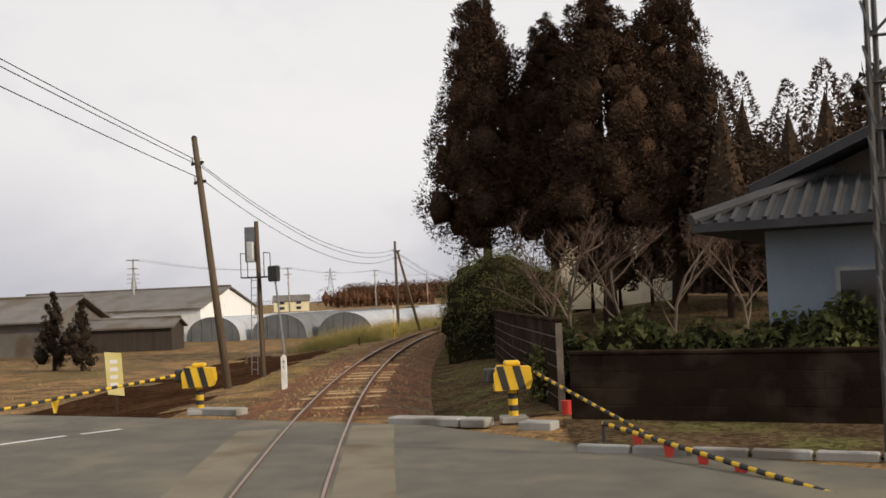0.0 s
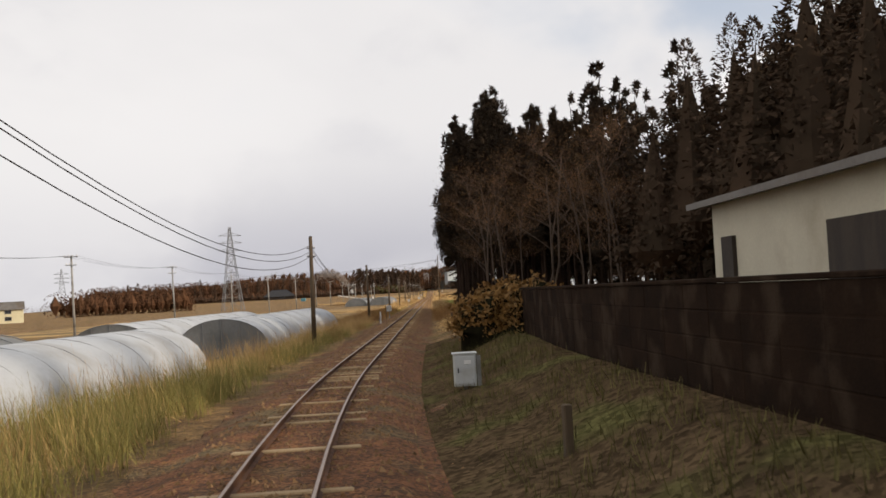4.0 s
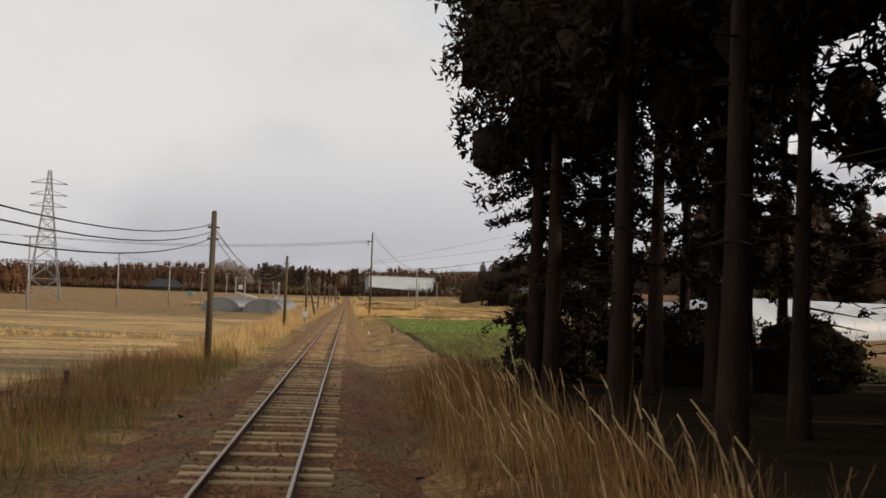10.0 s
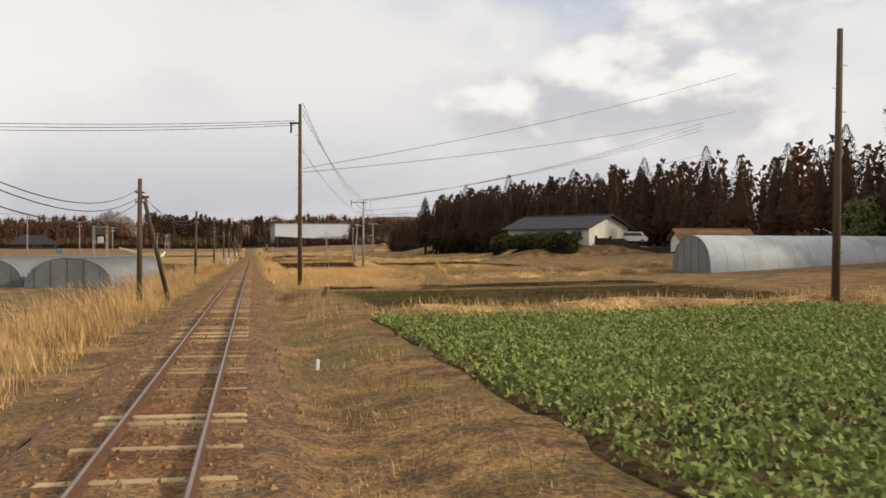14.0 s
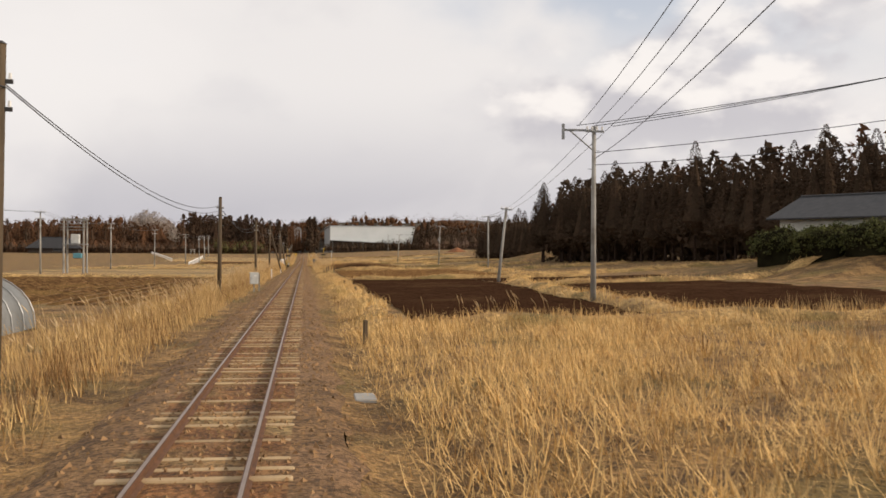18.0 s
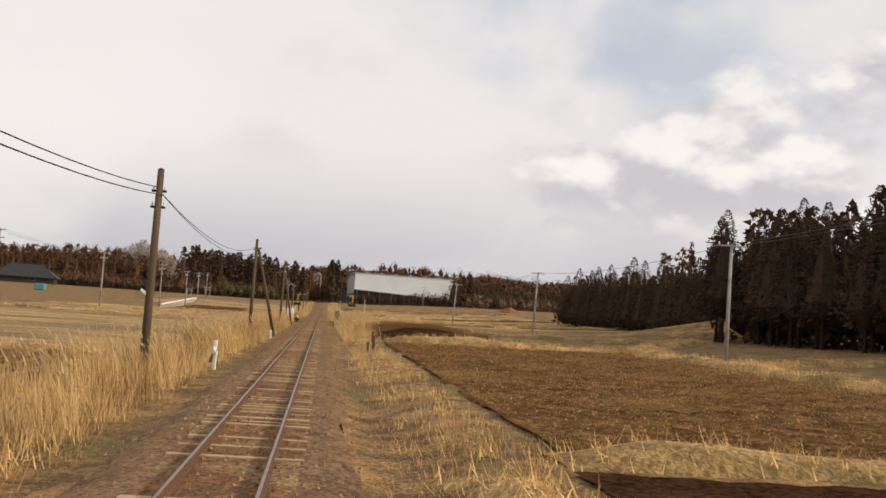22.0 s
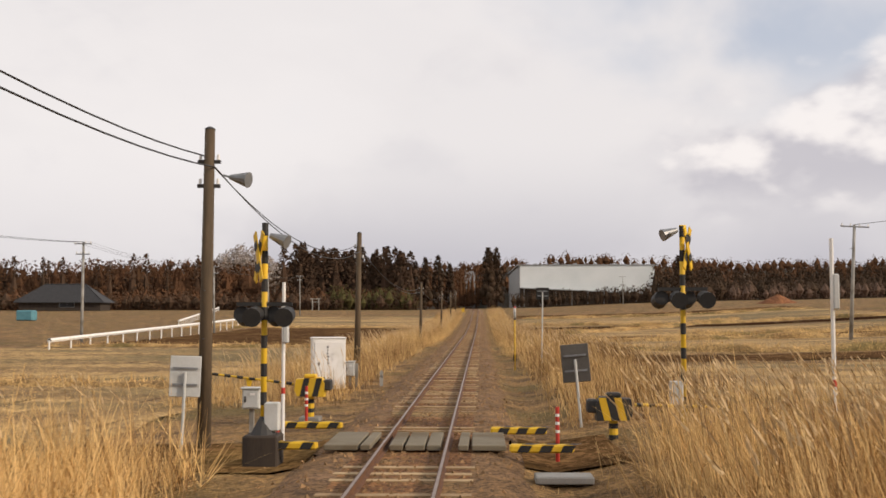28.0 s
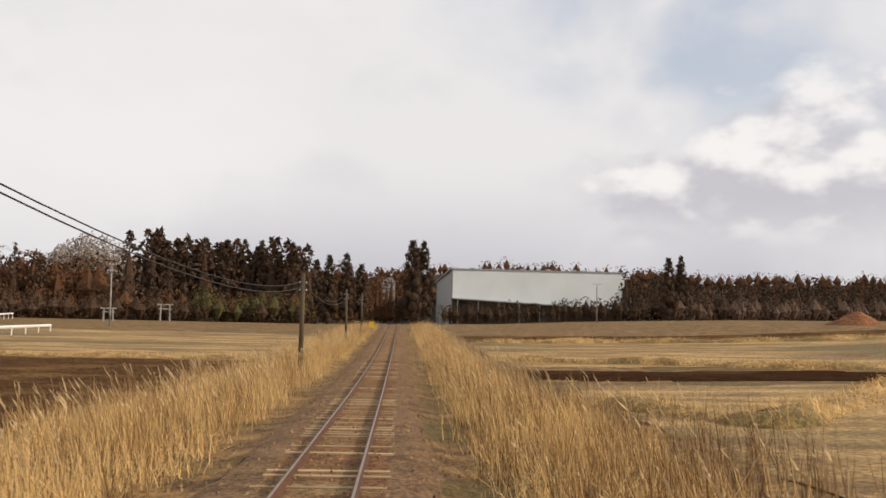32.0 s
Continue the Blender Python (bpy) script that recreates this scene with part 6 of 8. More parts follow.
def cabinet(label, at, rz, w, d, h, z0, m=M_BOX, posts=1, side_post=True, post_m=M_CONCRETE, post_side=1):
    ob = place("equipment_cabinet", label, "cabinet", at, rz)
    part("body", Geo().box((0, 0, z0 + h / 2), (w, d, h), bev=.015), m, ob)
    door = part("door", Geo().box((0, -d / 2 - .012, z0 + h / 2), (w * .88, .02, h * .86), bev=.008), m, ob)
    part("handle", Geo().box((-w * .3, -d / 2 - .035, z0 + h * .5), (.03, .03, .12)), M_DARKSTEEL, door)
    part("name_plate", Geo().box((w * .12, -d / 2 - .026, z0 + h * .75), (w * .3, .008, h * .12)), M_WHITE, door)
    part("lid", Geo().box((0, 0, z0 + h + .015), (w + .06, d + .06, .04), bev=.01), m, ob)
    for k in range(posts):
        part("leg", Geo().box(((k - (posts - 1) / 2) * w * .6, 0, z0 / 2 - .15), (.09, .09, z0 + .3)), M_CONCRETE, ob)
    if side_post:
        part("side_post", Geo().box((post_side * (w / 2 + .07), 0, (z0 + h) / 2 - .2), (.1, .1, z0 + h + .3)), post_m, ob)
    return ob


cabinet("grey metal equipment cabinet beside the track", spot(-10.4, 3.35), 0, .55, .4, .78, .12)
cabinet("grey metal equipment cabinet on a post beside a dark stake", spot(82.2, -2.3), 0, .56, .38, .64, .82, post_m=M_POLE, post_side=-1)
cabinet("grey metal equipment cabinet on posts beside the ridged field", spot(336, -2.6), 6, .62, .45, .85, .55)
cabinet("small grey box framed in rusty steel on a stake", spot(170, -2.2), 0, .42, .2, .42, 1.1, M_BOX, 1, False)
cabinet("small grey junction box beside a stake", spot(516, -3.6), 0, .34, .25, .5, .4, M_BOX, 1, True)
rb = cabinet("tall white relay cabinet with faded lettering", spot(514.6, -4.2), 14, 1.15, .75, 1.75, .05, M_WHITE, 2, False)
for k in range(6):
    part("lettering_bar", Geo().box((-.05 + .02 * (k % 2), -.40, 1.5 - .11 * k), (.07, .006, .07)), M_STEEL, rb)
cabinet("grey metal box by the crossing", (-3.5, 499.2, float(land(-3.5, 499.2))), 0, .35, .25, .4, .75, M_BOX, 1, False)


def stake(y, off, h=.6, w=.12, m=M_POLE):
    ob = place("wooden_stake", "short dark weathered stake in the grass", "stake", spot(y, off), rng.uniform(0, 40), "stakes")
    part("stake", Geo().box((0, 0, h / 2 - .1), (w, w, h + .2), bev=.015), m, ob)


for y, o, h in ((42.8, 4.1, .75), (162.8, 4.3, .6), (225, 4.75, .5), (223.4, 4.5, .35), (287.6, 2.95, .75), (324.3, 4.4, .4), (341, 4.3, .4), (399.6, 3.75, .6), (400.4, 4.1, .9), (414.5, 4.7, .8), (418.2, 5.6, .55), (418.5, 5.2, .45), (-52, -3.8, .5), (-22, 3.9, .7), (480, 2.6, .6), (118, -6.5, .5), (-60, -9, .5)):
    stake(y, o, h)
for y, o in ((167.2, 2.75), (196, 2.6), (256, 2.8)):
    ob = place("white_peg", "small white marker peg in the ballast shoulder", "peg", spot(y, o), 10, "white pegs")
    part("peg", Geo().box((0, 0, .09), (.07, .05, .32), bev=.008), M_WHITE, ob)


def marker(y, off, top=2.45):
    ob = place("radio_marker", "yellow post with a white cylinder and red cap", "marker post", spot(y, off))
    part("post", Geo().tube((0, 0, -.3), (0, 0, top - .5), .03, n=8), M_YELLOW, ob, smooth=True)
    c = part("cylinder", Geo().tube((0, 0, top - .56), (0, 0, top - .08), .056, .056, 14), M_BOX, ob, smooth=True)
    part("red_cap", Geo().tube((0, 0, top - .085), (0, 0, top - .03), .06, .046, 14).tube((0, 0, top - .03), (0, 0, top), .046, .012, 14), M_RED, c)
    part("lens", Geo().tube((0, -.05, top - .3), (0, -.066, top - .3), .028, n=12), M_DARKSTEEL, c, "small dark round lens")
    part("collar", Geo().box((0, 0, top - .6), (.09, .09, .1), bev=.02), M_DARKSTEEL, ob)
    part("mount", Geo().box((0, .06, .55), (.16, .14, .3), bev=.02), M_POLE, ob)


marker(527.2, 2.76, 2.97)
marker(469.2, -2.6)
marker(-43.5, -2.7)
pl = place("marker_pole", "thin yellow plastic marker pole in the grass", "marker post", spot(237.3, 4.2))
part("pole", Geo().tube((0, 0, -.2), (0, 0, 1.55), .03, .022, 8), M_YELLOW, pl)
gy = place("guy_guard", "yellow plastic guard on a slanting guy wire", "guy wire", (16.4, 253, float(land(16.4, 253))))
part("guard", Geo().tube((0, 0, 0), (-1.1, -.4, 1.35), .05, .04, 8), M_YELLOW, gy)
part("guard", Geo().tube((.12, .5, 0), (-1.2, .1, 1.3), .05, .04, 8), M_YELLOW, gy)

# ---- taller poles ----
def power_pole(label, at, h, r=.16, arms=((0, 1.6),), m=M_CONCRETE, lean=(0, 0), rz=0):
    ob = place("power_pole", label, "pole", at, rz)
    ob.matrix_basis = pose(*at, lean[0], lean[1], rz)
    part("shaft", Geo().tube((0, 0, -.6), (0, 0, h), r, r * .65, 12), m, ob, smooth=True)
    for dz_, w in arms:
        arm = part("crossarm", Geo().box((0, -.12, h - .15 - dz_), (w, .09, .09)), M_STEEL, ob)
        for k in range(4):
            x = -w / 2 + .08 + k * (w - .16) / 3
            part("insulator", Geo().tube((x, -.12, h - .1 - dz_), (x, -.12, h + .1 - dz_), .05, .035, 7), M_WHITE, arm)
    for k in range(int((h - 2) / .9)):
        part("step_bolt", Geo().tube((0, 0, 2 + .9 * k), ((-1) ** k * (r + .14), 0, 2 + .9 * k), .012, n=5), M_DARKSTEEL, ob)
    return ob


tall = power_pole("tall brown steel pole with cable bands close to the track", (4.27, 243.3, float(land(4.27, 243.3))), 12.2, .16, (), M_POLE)
for z in (2.0, 3.3, 3.9, 4.2, 5.6, 6.6, 9.2):
    part("steel_band", Geo().tube((0, 0, z), (0, 0, z + .025), .178, n=12), M_STEEL, tall)
part("yellow_plate", Geo().box((.16, -.06, 4.25), (.05, .14, .3)), M_YELLOW, tall)
part("conduit", Geo().tube((-.12, -.14, 0), (-.12, -.14, 2.6), .02, n=6), M_POLE, tall)
part("cable_bracket", Geo().box((-.35, 0, 10.9), (.7, .12, .12)).box((-.6, 0, 10.6), (.12, .12, .7)), M_DARKSTEEL, tall)
R = [(15.1, 306.2, 8.6, 0, 0), (28, 409, 8.0, 0, 0), (30.6, 487, 8.7, 0, 2), (27.3, 553, 8.2, 0, 3), (43.2, 789, 8.5, 0, 0), (17.5, 344.3, 6.4, 0, 6)]
tops = []
for x, y, h, lx, ly in R:
    z = float(land(x, y))
    ob = power_pole("steel and concrete power pole with a crossarm in the fields", (x, y, z), h, .15, ((.12, .9),) if y == 306.2 else (((0, 2.0),) if h > 7 else ((0, 1.0),)), M_CONCRETE, (lx, ly))
    tops.append(ob.matrix_basis @ Vector((0, -.1, h)))
    if len(tops) == 1:
        part("bracket_arm", Geo().box((-.75, -.05, h - .22), (1.7, .1, .1)).tube((-1.25, -.05, h - .22), (-.1, -.05, h - 1.15), .035, n=6), M_STEEL, ob)
        part("insulator_rack", Geo().box((-1.55, -.05, h - .3), (.12, .12, .75)), M_STEEL, ob)
arm = tops[0]
power_pole("plain tall wooden pole in the field", (23.2, 209.3, float(land(23.2, 209.3))), 10.6, .17, (), M_POLE, (0, 1.0))
LP = [(-37.2, -13.5), (-37, 33), (-36.6, 79), (-37, 125), (-37, 171), (-37, 217), (-36.5, 263), (-36, 309), (-36, 357), (-36, 411), (-36, 465), (-35, 517), (-33.2, 567), (-34, 615), (-37, 665), (-40, 715)]
lt = []
pp = power_pole("distant power pole with a crossarm", (0, 0, 0), 8.9, .15, ((0, 1.5), (.9, 1.2)), M_CONCRETE)
for k, (x, y) in enumerate(LP):
    m = pose(x, y, float(land(x, y)), 0, rng.uniform(-1, 1), 0)
    if k == 0:
        pp.matrix_basis = m
    else:
        copy_thing(pp, m)
    lt.append(m @ Vector((0, -.1, 8.9)))
wires = place("power_line", "thin power lines across the fields", "cable", (0, 0, 0))
for a, b in zip(lt[:-1], lt[1:]):
    for s in (-.65, 0, .65):
        part("wire", Geo().line(sag_pts(a + Vector((s, 0, 0)), b + Vector((s, 0, 0)), .7), .012, 3), M_CABLE, wires)
top = Vector((4.45, 243.3, 12.2))
for a, b, sg in ((top, tops[0] + Vector((-.8, 0, 0)), 1.0), (top - Vector((0, 0, .4)), tops[0], 1.1), (top - Vector((0, 0, .8)), tops[0] + Vector((.8, 0, 0)), 1.2), (top - Vector((0, 0, 3.2)), tops[0] - Vector((0, 0, 1.6)), .9),
                 (top - Vector((.5, 0, 1.2)), lt[5] + Vector((.6, 0, 0)), .8), (top - Vector((.5, 0, 1.35)), lt[5], .9), (top - Vector((.5, 0, 1.5)), lt[5] - Vector((.6, 0, 0)), 1.0),
                 (top - Vector((0, 0, 4.4)), Vector((52, 277, 21.3)), .6), (top - Vector((0, 0, 4.65)), Vector((52, 277, 17.2)), .6),
                 (tops[0] + Vector((.9, 0, 0)), Vector((52, 285, 17)), 1.0), (tops[0], Vector((52, 285, 16.6)), 1.0), (tops[0] - Vector((.9, 0, 0)), Vector((52, 285, 16.2)), 1.0), (tops[0] - Vector((0, 0, 1.3)), Vector((52, 285, 13.4)), 1.0), (tops[0] - Vector((0, 0, 1.9)), Vector((52, 285, 11.5)), 1.0),
                 (tops[0], tops[1], .9), (tops[0] + Vector((.8, 0, 0)), tops[1] + Vector((.8, 0, 0)), .9), (tops[1], tops[2], .8), (tops[2], tops[3], .8)):
    part("wire", Geo().line(sag_pts(a, b, sg, 18), .016, 4), M_CABLE, wires)


# ---- lattice towers, substation ----
def pylon(label, at, h, base, seed=0, sc=1.0):
    ob = place("transmission_tower", label, "pylon", at, 20)
    g = Geo()

    def w(z):
        return base * (1 - z / h) ** 1.15 + base * .10
    zs = [0, .16, .3, .42, .53, .62, .7, .78, .86, .93, 1.0]
    for z0, z1 in zip(zs[:-1], zs[1:]):
        a, b, z0, z1 = w(z0 * h) / 2, w(z1 * h) / 2, z0 * h, z1 * h
        for sx, sy, tx, ty in ((-1, -1, 1, -1), (1, -1, 1, 1), (1, 1, -1, 1), (-1, 1, -1, -1)):
            g.tube((sx * a, sy * a, z0), (sx * b, sy * b, z1), .09 * sc, n=4, caps=False)
            g.tube((sx * a, sy * a, z0), (tx * b, ty * b, z1), .05 * sc, n=3, caps=False)
            g.tube((tx * a, ty * a, z0), (sx * b, sy * b, z1), .05 * sc, n=3, caps=False)
            g.tube((sx * b, sy * b, z1), (tx * b, ty * b, z1), .05 * sc, n=3, caps=False)
    part("lattice", g, M_STEEL, ob)
    for z in (.72, .81, .9):
        arm = Geo()
        for s in (-1, 1):
            l = base * .62
            arm.tube((0, 0, z * h), (s * l, 0, z * h), .07 * sc, n=4).tube((0, 0, (z + .04) * h), (s * l, 0, z * h), .05 * sc, n=4)
        part("crossarm", arm, M_STEEL, ob)
    return ob


pylon("grey steel lattice transmission tower in the fields", (-68.2, 333.8, -.5), 29.5, 6.5, sc=1.3)
pylon("grey steel lattice transmission tower far off", (-173, 461, -.5), 23, 5.5, sc=1.4)
pylon("grey steel lattice transmission tower far off", (-330, 520, -.5), 30, 7, sc=1.6)
ss = place("pole_substation", "four poles carrying a grey transformer in the field", "substation", (-32.5, 417, float(land(-32.5, 417))), 0)
for sx in (-1, 1):
    for sy in (-1, 1):
        part("pole", Geo().tube((sx * 1.4, sy * 1.2, -.4), (sx * 1.4, sy * 1.2, 8.3), .16, .12, 8), M_CONCRETE, ss)
for z in (4.3, 8.0):
    part("platform", Geo().box((0, 0, z), (3.3, 2.8, .14)), M_STEEL, ss)
part("transformer", Geo().box((0, 0, 5.1), (1.2, 1.0, 1.4), bev=.08), M_BOX, ss)
for k in range(4):
    part("crossarm", Geo().box((0, -1.25, 6.4 + .45 * k), (3.8, .1, .1)), M_STEEL, ss)

# ---- guard rail and far left clutter ----
gr = place("guard_rail", "long white guard rail along a raised lane", "guard rail", (0, 0, 0), kind="structure")
for (x0, y0), (x1, y1), z in (((-31, 555), (-40, 690), .75), ((-46, 640), (-70, 760), 1.0)):
    za, zb = float(land(x0, y0)), float(land(x1, y1))
    part("beam", Geo().line([(x0 + (x1 - x0) * k / 10, y0 + (y1 - y0) * k / 10, za + (zb - za) * k / 10 + z) for k in range(11)], .17, 6), M_WHITE, gr)
    for k in range(28):
        x, y = x0 + (x1 - x0) * k / 27, y0 + (y1 - y0) * k / 27
        part("post", Geo().tube((x, y, float(land(x, y)) - .2), (x, y, za + (zb - za) * k / 27 + z), .07, n=6), M_WHITE, gr)
bt = place("water_tank", "small blue-green metal tank by the fields", "tank", (-86, 676, float(land(-86, 676))))
part("tank", Geo().box((0, 0, 1.0), (3.2, 2.4, 2.0), bev=.2), M_BLUEGREEN, bt)

for x, y, w_, h_ in ((-46.6, 779, 2.8, 3.2), (-50.5, 752, 2.4, 2.2)):
    tg = place("shrine_gate", "pale stone shrine gate before dark woods", "gate", (x, y, float(land(x, y))), 8, "shrine gates")
    for s_ in (-1, 1):
        part("post", Geo().tube((s_ * w_ * .34, 0, -.2), (s_ * w_ * .31, 0, h_), .17, .14, 8), M_CONCRETE, tg)
    part("top_beam", Geo().box((0, 0, h_ + .1), (w_ * 1.15, .32, .26), bev=.03), M_CONCRETE, tg)
    part("tie_beam", Geo().box((0, 0, h_ * .76), (w_ * .92, .2, .2), bev=.02), M_CONCRETE, tg)
g = Geo()
hx, hy = 68.0, 716.0
for i in range(9):
    for k in range(14):
        q = k * .4488
        rr = 4.2 * i / 8 * (1 + .15 * math.sin(3 * q) + .08 * math.sin(7 * q + i))
        x, y = hx + rr * math.cos(q), hy + rr * .7 * math.sin(q)
        g.v.append((x, y, float(land(x, y)) - .1 + 1.9 * (1 - (i / 8) ** 1.3) * (1 + .1 * math.sin(5 * q + i * 2))))
g.f = [(i * 14 + k, i * 14 + 14 + k, i * 14 + 14 + (k + 1) % 14, i * 14 + (k + 1) % 14) for i in range(8) for k in range(14)]
solid("soil_mound", g, mat("orange_brown_earth", (0.26, 0.11, 0.045), (0.15, 0.062, 0.03), .8, 1, .8, 8, bump_d=.1, speck=(4, .35)), "heap of orange-brown earth beyond the paddies", "soil heap", "", True)

# ---- level crossings ----
def barrier_machine(at, rz, arm_dir, arm_len, droop, flags=2, two=False, dark=False):
    """Barrier machine on its post, striped yellow and black, with a lowered striped arm."""
    ob = place("barrier_machine", "yellow and black striped level crossing barrier machine", "crossing barrier", at, rz)
    part("foot", Geo().box((0, 0, .04), (.5, .5, .12), bev=.02), M_CONCRETE, ob)
    post = part("post", Geo().tube((0, 0, .1), (0, 0, .62), .09, .085, 10), M_YELLOW, ob)
    for k in range(2):
        part("stripe", Geo().tube((0, 0, .2 + .22 * k), (0, 0, .3 + .22 * k), .094, n=10), M_BLACK, post)
    hous = part("housing", Geo().prism([(-.34, .58), (.30, .60), (.36, .74), (.33, 1.0), (-.26, 1.04), (-.36, .9)], -.2, .2), M_BLACK if dark else M_YELLOW, ob)
    for k in range(2):
        x = -.2 + .3 * k
        for s in (-1, 1):
            part("stripe", Geo().add([(x, s * .203, .59), (x + .14, s * .203, .59), (x + .03, s * .203, 1.03), (x - .11, s * .203, 1.03)], [(0, 1, 2, 3)] if s < 0 else [(3, 2, 1, 0)]), M_YELLOW if dark else M_BLACK, hous)
    part("motor_box", Geo().box((-.42, 0, .86), (.2, .3, .26), bev=.03), M_DARKSTEEL, hous)
    part("cap", Geo().box((.0, 0, 1.07), (.3, .24, .1), bev=.03), M_BLACK if dark else M_YELLOW, hous)
    d = Vector((math.cos(radians(arm_dir)), math.sin(radians(arm_dir)), -droop))
    p0 = Vector((-.42 if abs(arm_dir) > 90 else .42, 0, .88))
    n = max(8, int(arm_len / .3))
    arm = part("arm", Geo().tube(p0, p0 + d * arm_len, .032, .022, 8), M_YELLOW, ob)
    for k in range(n):
        a, b = p0 + d * (arm_len * (k + .1) / n), p0 + d * (arm_len * (k + .6) / n)
        part("stripe", Geo().tube(a, b, .0345, .0335, 8), M_BLACK, arm)
    for k in range(flags):
        q = p0 + d * (arm_len * (.45 + .5 * k / max(1, flags)))
        part("flag", Geo().add([q + Vector((-.09, 0, 0)), q + Vector((.09, 0, 0)), q + Vector((.02, .02, -.27)), q + Vector((-.02, -.02, -.27))], [(0, 1, 2, 3)]), M_RED if k or two else M_YELLOW, arm)
    return ob


barrier_machine((9.15, -95.1, -.02), 14, -121, 7.6, .055, 2)
barrier_machine((16.5, -97.4, -.02), 14, -73, 4.6, .17, 0)
fb = place("barrier_boom", "striped boom with red flags across the road", "crossing barrier", (18.35, -100.5, .3))
e = Vector((4.4, -6.2, -.55))
arm = part("boom", Geo().tube((0, 0, 0), e, .035, .03, 8), M_YELLOW, fb)
for k in range(24):
    part("stripe", Geo().tube(e * ((k + .1) / 24), e * ((k + .6) / 24), .0385, .0375, 8), M_BLACK, arm)
for k in range(5):
    q = e * (.12 + .1 * k)
    part("flag", Geo().add([q + Vector((-.08, .08, 0)), q + Vector((.08, -.08, 0)), q + Vector((.03, -.03, -.3)), q + Vector((-.03, .03, -.3))], [(0, 1, 2, 3)]), M_RED, arm)
part("rest_post", Geo().tube((0, 0, -.35), (0, 0, 0), .03, n=6), M_DARKSTEEL, fb)

sg = place("banner_sign", "pale yellow banner sign on a stake by the road", "sign", (5.1, -91.6, -.1), 16)
part("board", Geo().prism([(-.2, .25), (.22, .2), (.16, 1.32), (-.27, 1.36)], -.02, .02), mat("faded_yellow_plastic", (0.70, 0.62, 0.28), (0.60, 0.50, 0.18), 2, .6, .05), sg)
for k in range(4):
    part("lettering_bar", Geo().box((-.03, -.026, .5 + .2 * k), (.2, .006, .1)), M_WHITE, sg)
part("stake", Geo().box((0, .03, .2), (.05, .03, 1.0)), M_DARKWOOD, sg)
for x, y, sx in ((14.9, -97.6, 1.5), (15.9, -97.9, .5), (17.1, -98.5, .62), (9.6, -95.2, 1.4)):
    cb = place("concrete_slab", "loose concrete kerb slab at the crossing edge", "slab", (x, y, -.03), -16, "kerb slabs")
    part("slab", Geo().box((0, 0, .06), (sx, .4, .16), bev=.02), M_CONCRETE, cb)
rp = place("red_bucket", "small red plastic marker on the verge", "marker", (17.4, -96.6, 0))
part("bucket", Geo().tube((0, 0, 0), (0, 0, .26), .09, .11, 10), M_RED, rp)
kb = place("kerb", "low concrete kerb along the verge", "kerb", (0, 0, 0), kind="structure")
for k in range(22):
    x = 18.4 + .8 * k
    part("kerb_stone", Geo().box((x, -101.35 - .27 * (x - 18.4) * .98, .03), (.78, .15, .14), -15, .02), M_CONCRETE, kb)
for (xa, ya, xb, yb) in ((4.0, -106.0, 8.1, -98.7), (8.3, -98.5, 8.75, -97.8)):
    ln = place("road_marking", "worn white line painted on the road", "road marking", (0, 0, 0), kind="structure")
    d = Vector((xb - xa, yb - ya, 0)).normalized().cross(Vector((0, 0, 1))) * .07
    part("line", Geo().add([(xa - d.x, ya - d.y, -.005), (xa + d.x, ya + d.y, -.005), (xb + d.x, yb + d.y, -.005), (xb - d.x, yb - d.y, -.005)], [(0, 1, 2, 3)]), M_WHITE, ln)
# concrete strips and flangeways between the rails on the road
for a, b in ((-1.45, -.66), (-.45, .45), (.66, 1.45)):
    st = place("crossing_panel", "pale worn strip beside the rail in the road", "crossing panel", (0, 0, 0), kind="structure")
    g = Geo()
    ys = np.arange(-128, -96.4, 2.0)
    for y in ys:
        for o, z in ((a, -.006), (b, -.006)):
            x, yy = along(y, o)
            g.v.append((float(x), float(yy), z))
    g.f = [(2 * k, 2 * k + 1, 2 * k + 3, 2 * k + 2) for k in range(len(ys) - 1)]
    part("strip", g, M_ASPHALT if a < .5 and a > -1 else M_STRIP, st)

# signal mast seen from behind
sm = place("signal_mast", "grey signal mast with platform, ladder and black hood", "railway signal", (3.75, -78.1, float(land(3.75, -78.1))))
part("mast", Geo().tube((0, 0, -.3), (-.12, 0, 6.1), .1, .085, 10), M_POLE, sm)
part("signal_board", Geo().box((-.42, .1, 5.2), (.5, .06, 1.4), bev=.02), M_STEEL, sm)
part("signal_case", Geo().box((-.36, -.08, 4.9), (.26, .22, .8), bev=.03), M_BOX, sm)
pf = part("platform", Geo().box((-.2, 0, 3.9), (1.0, .7, .05)), M_DARKSTEEL, sm)
for x in (-.68, .28):
    part("railing", Geo().tube((x, -.33, 3.9), (x, -.33, 4.85), .018, n=5).tube((x, .33, 3.9), (x, .33, 4.85), .018, n=5).tube((x, -.33, 4.85), (x, .33, 4.85), .018, n=5), M_DARKSTEEL, pf)
ld = part("ladder", Geo().tube((-.45, -.12, .1), (-.35, -.12, 3.9), .018, n=5).tube((-.2, -.12, .1), (-.1, -.12, 3.9), .018, n=5), M_STEEL, sm)
for k in range(13):
    part("rung", Geo().tube((-.44 + .007 * k, -.12, .3 + .29 * k), (-.19 + .007 * k, -.12, .3 + .29 * k), .012, n=4), M_STEEL, ld)
sb = place("signal_repeater", "black hooded signal box on a slim leaning pole", "railway signal", (4.8, -78.3, float(land(4.8, -78.3))))
part("pole", Geo().tube((0, 0, -.2), (-.42, 0, 4.2), .05, .04, 8), M_STEEL, sb)
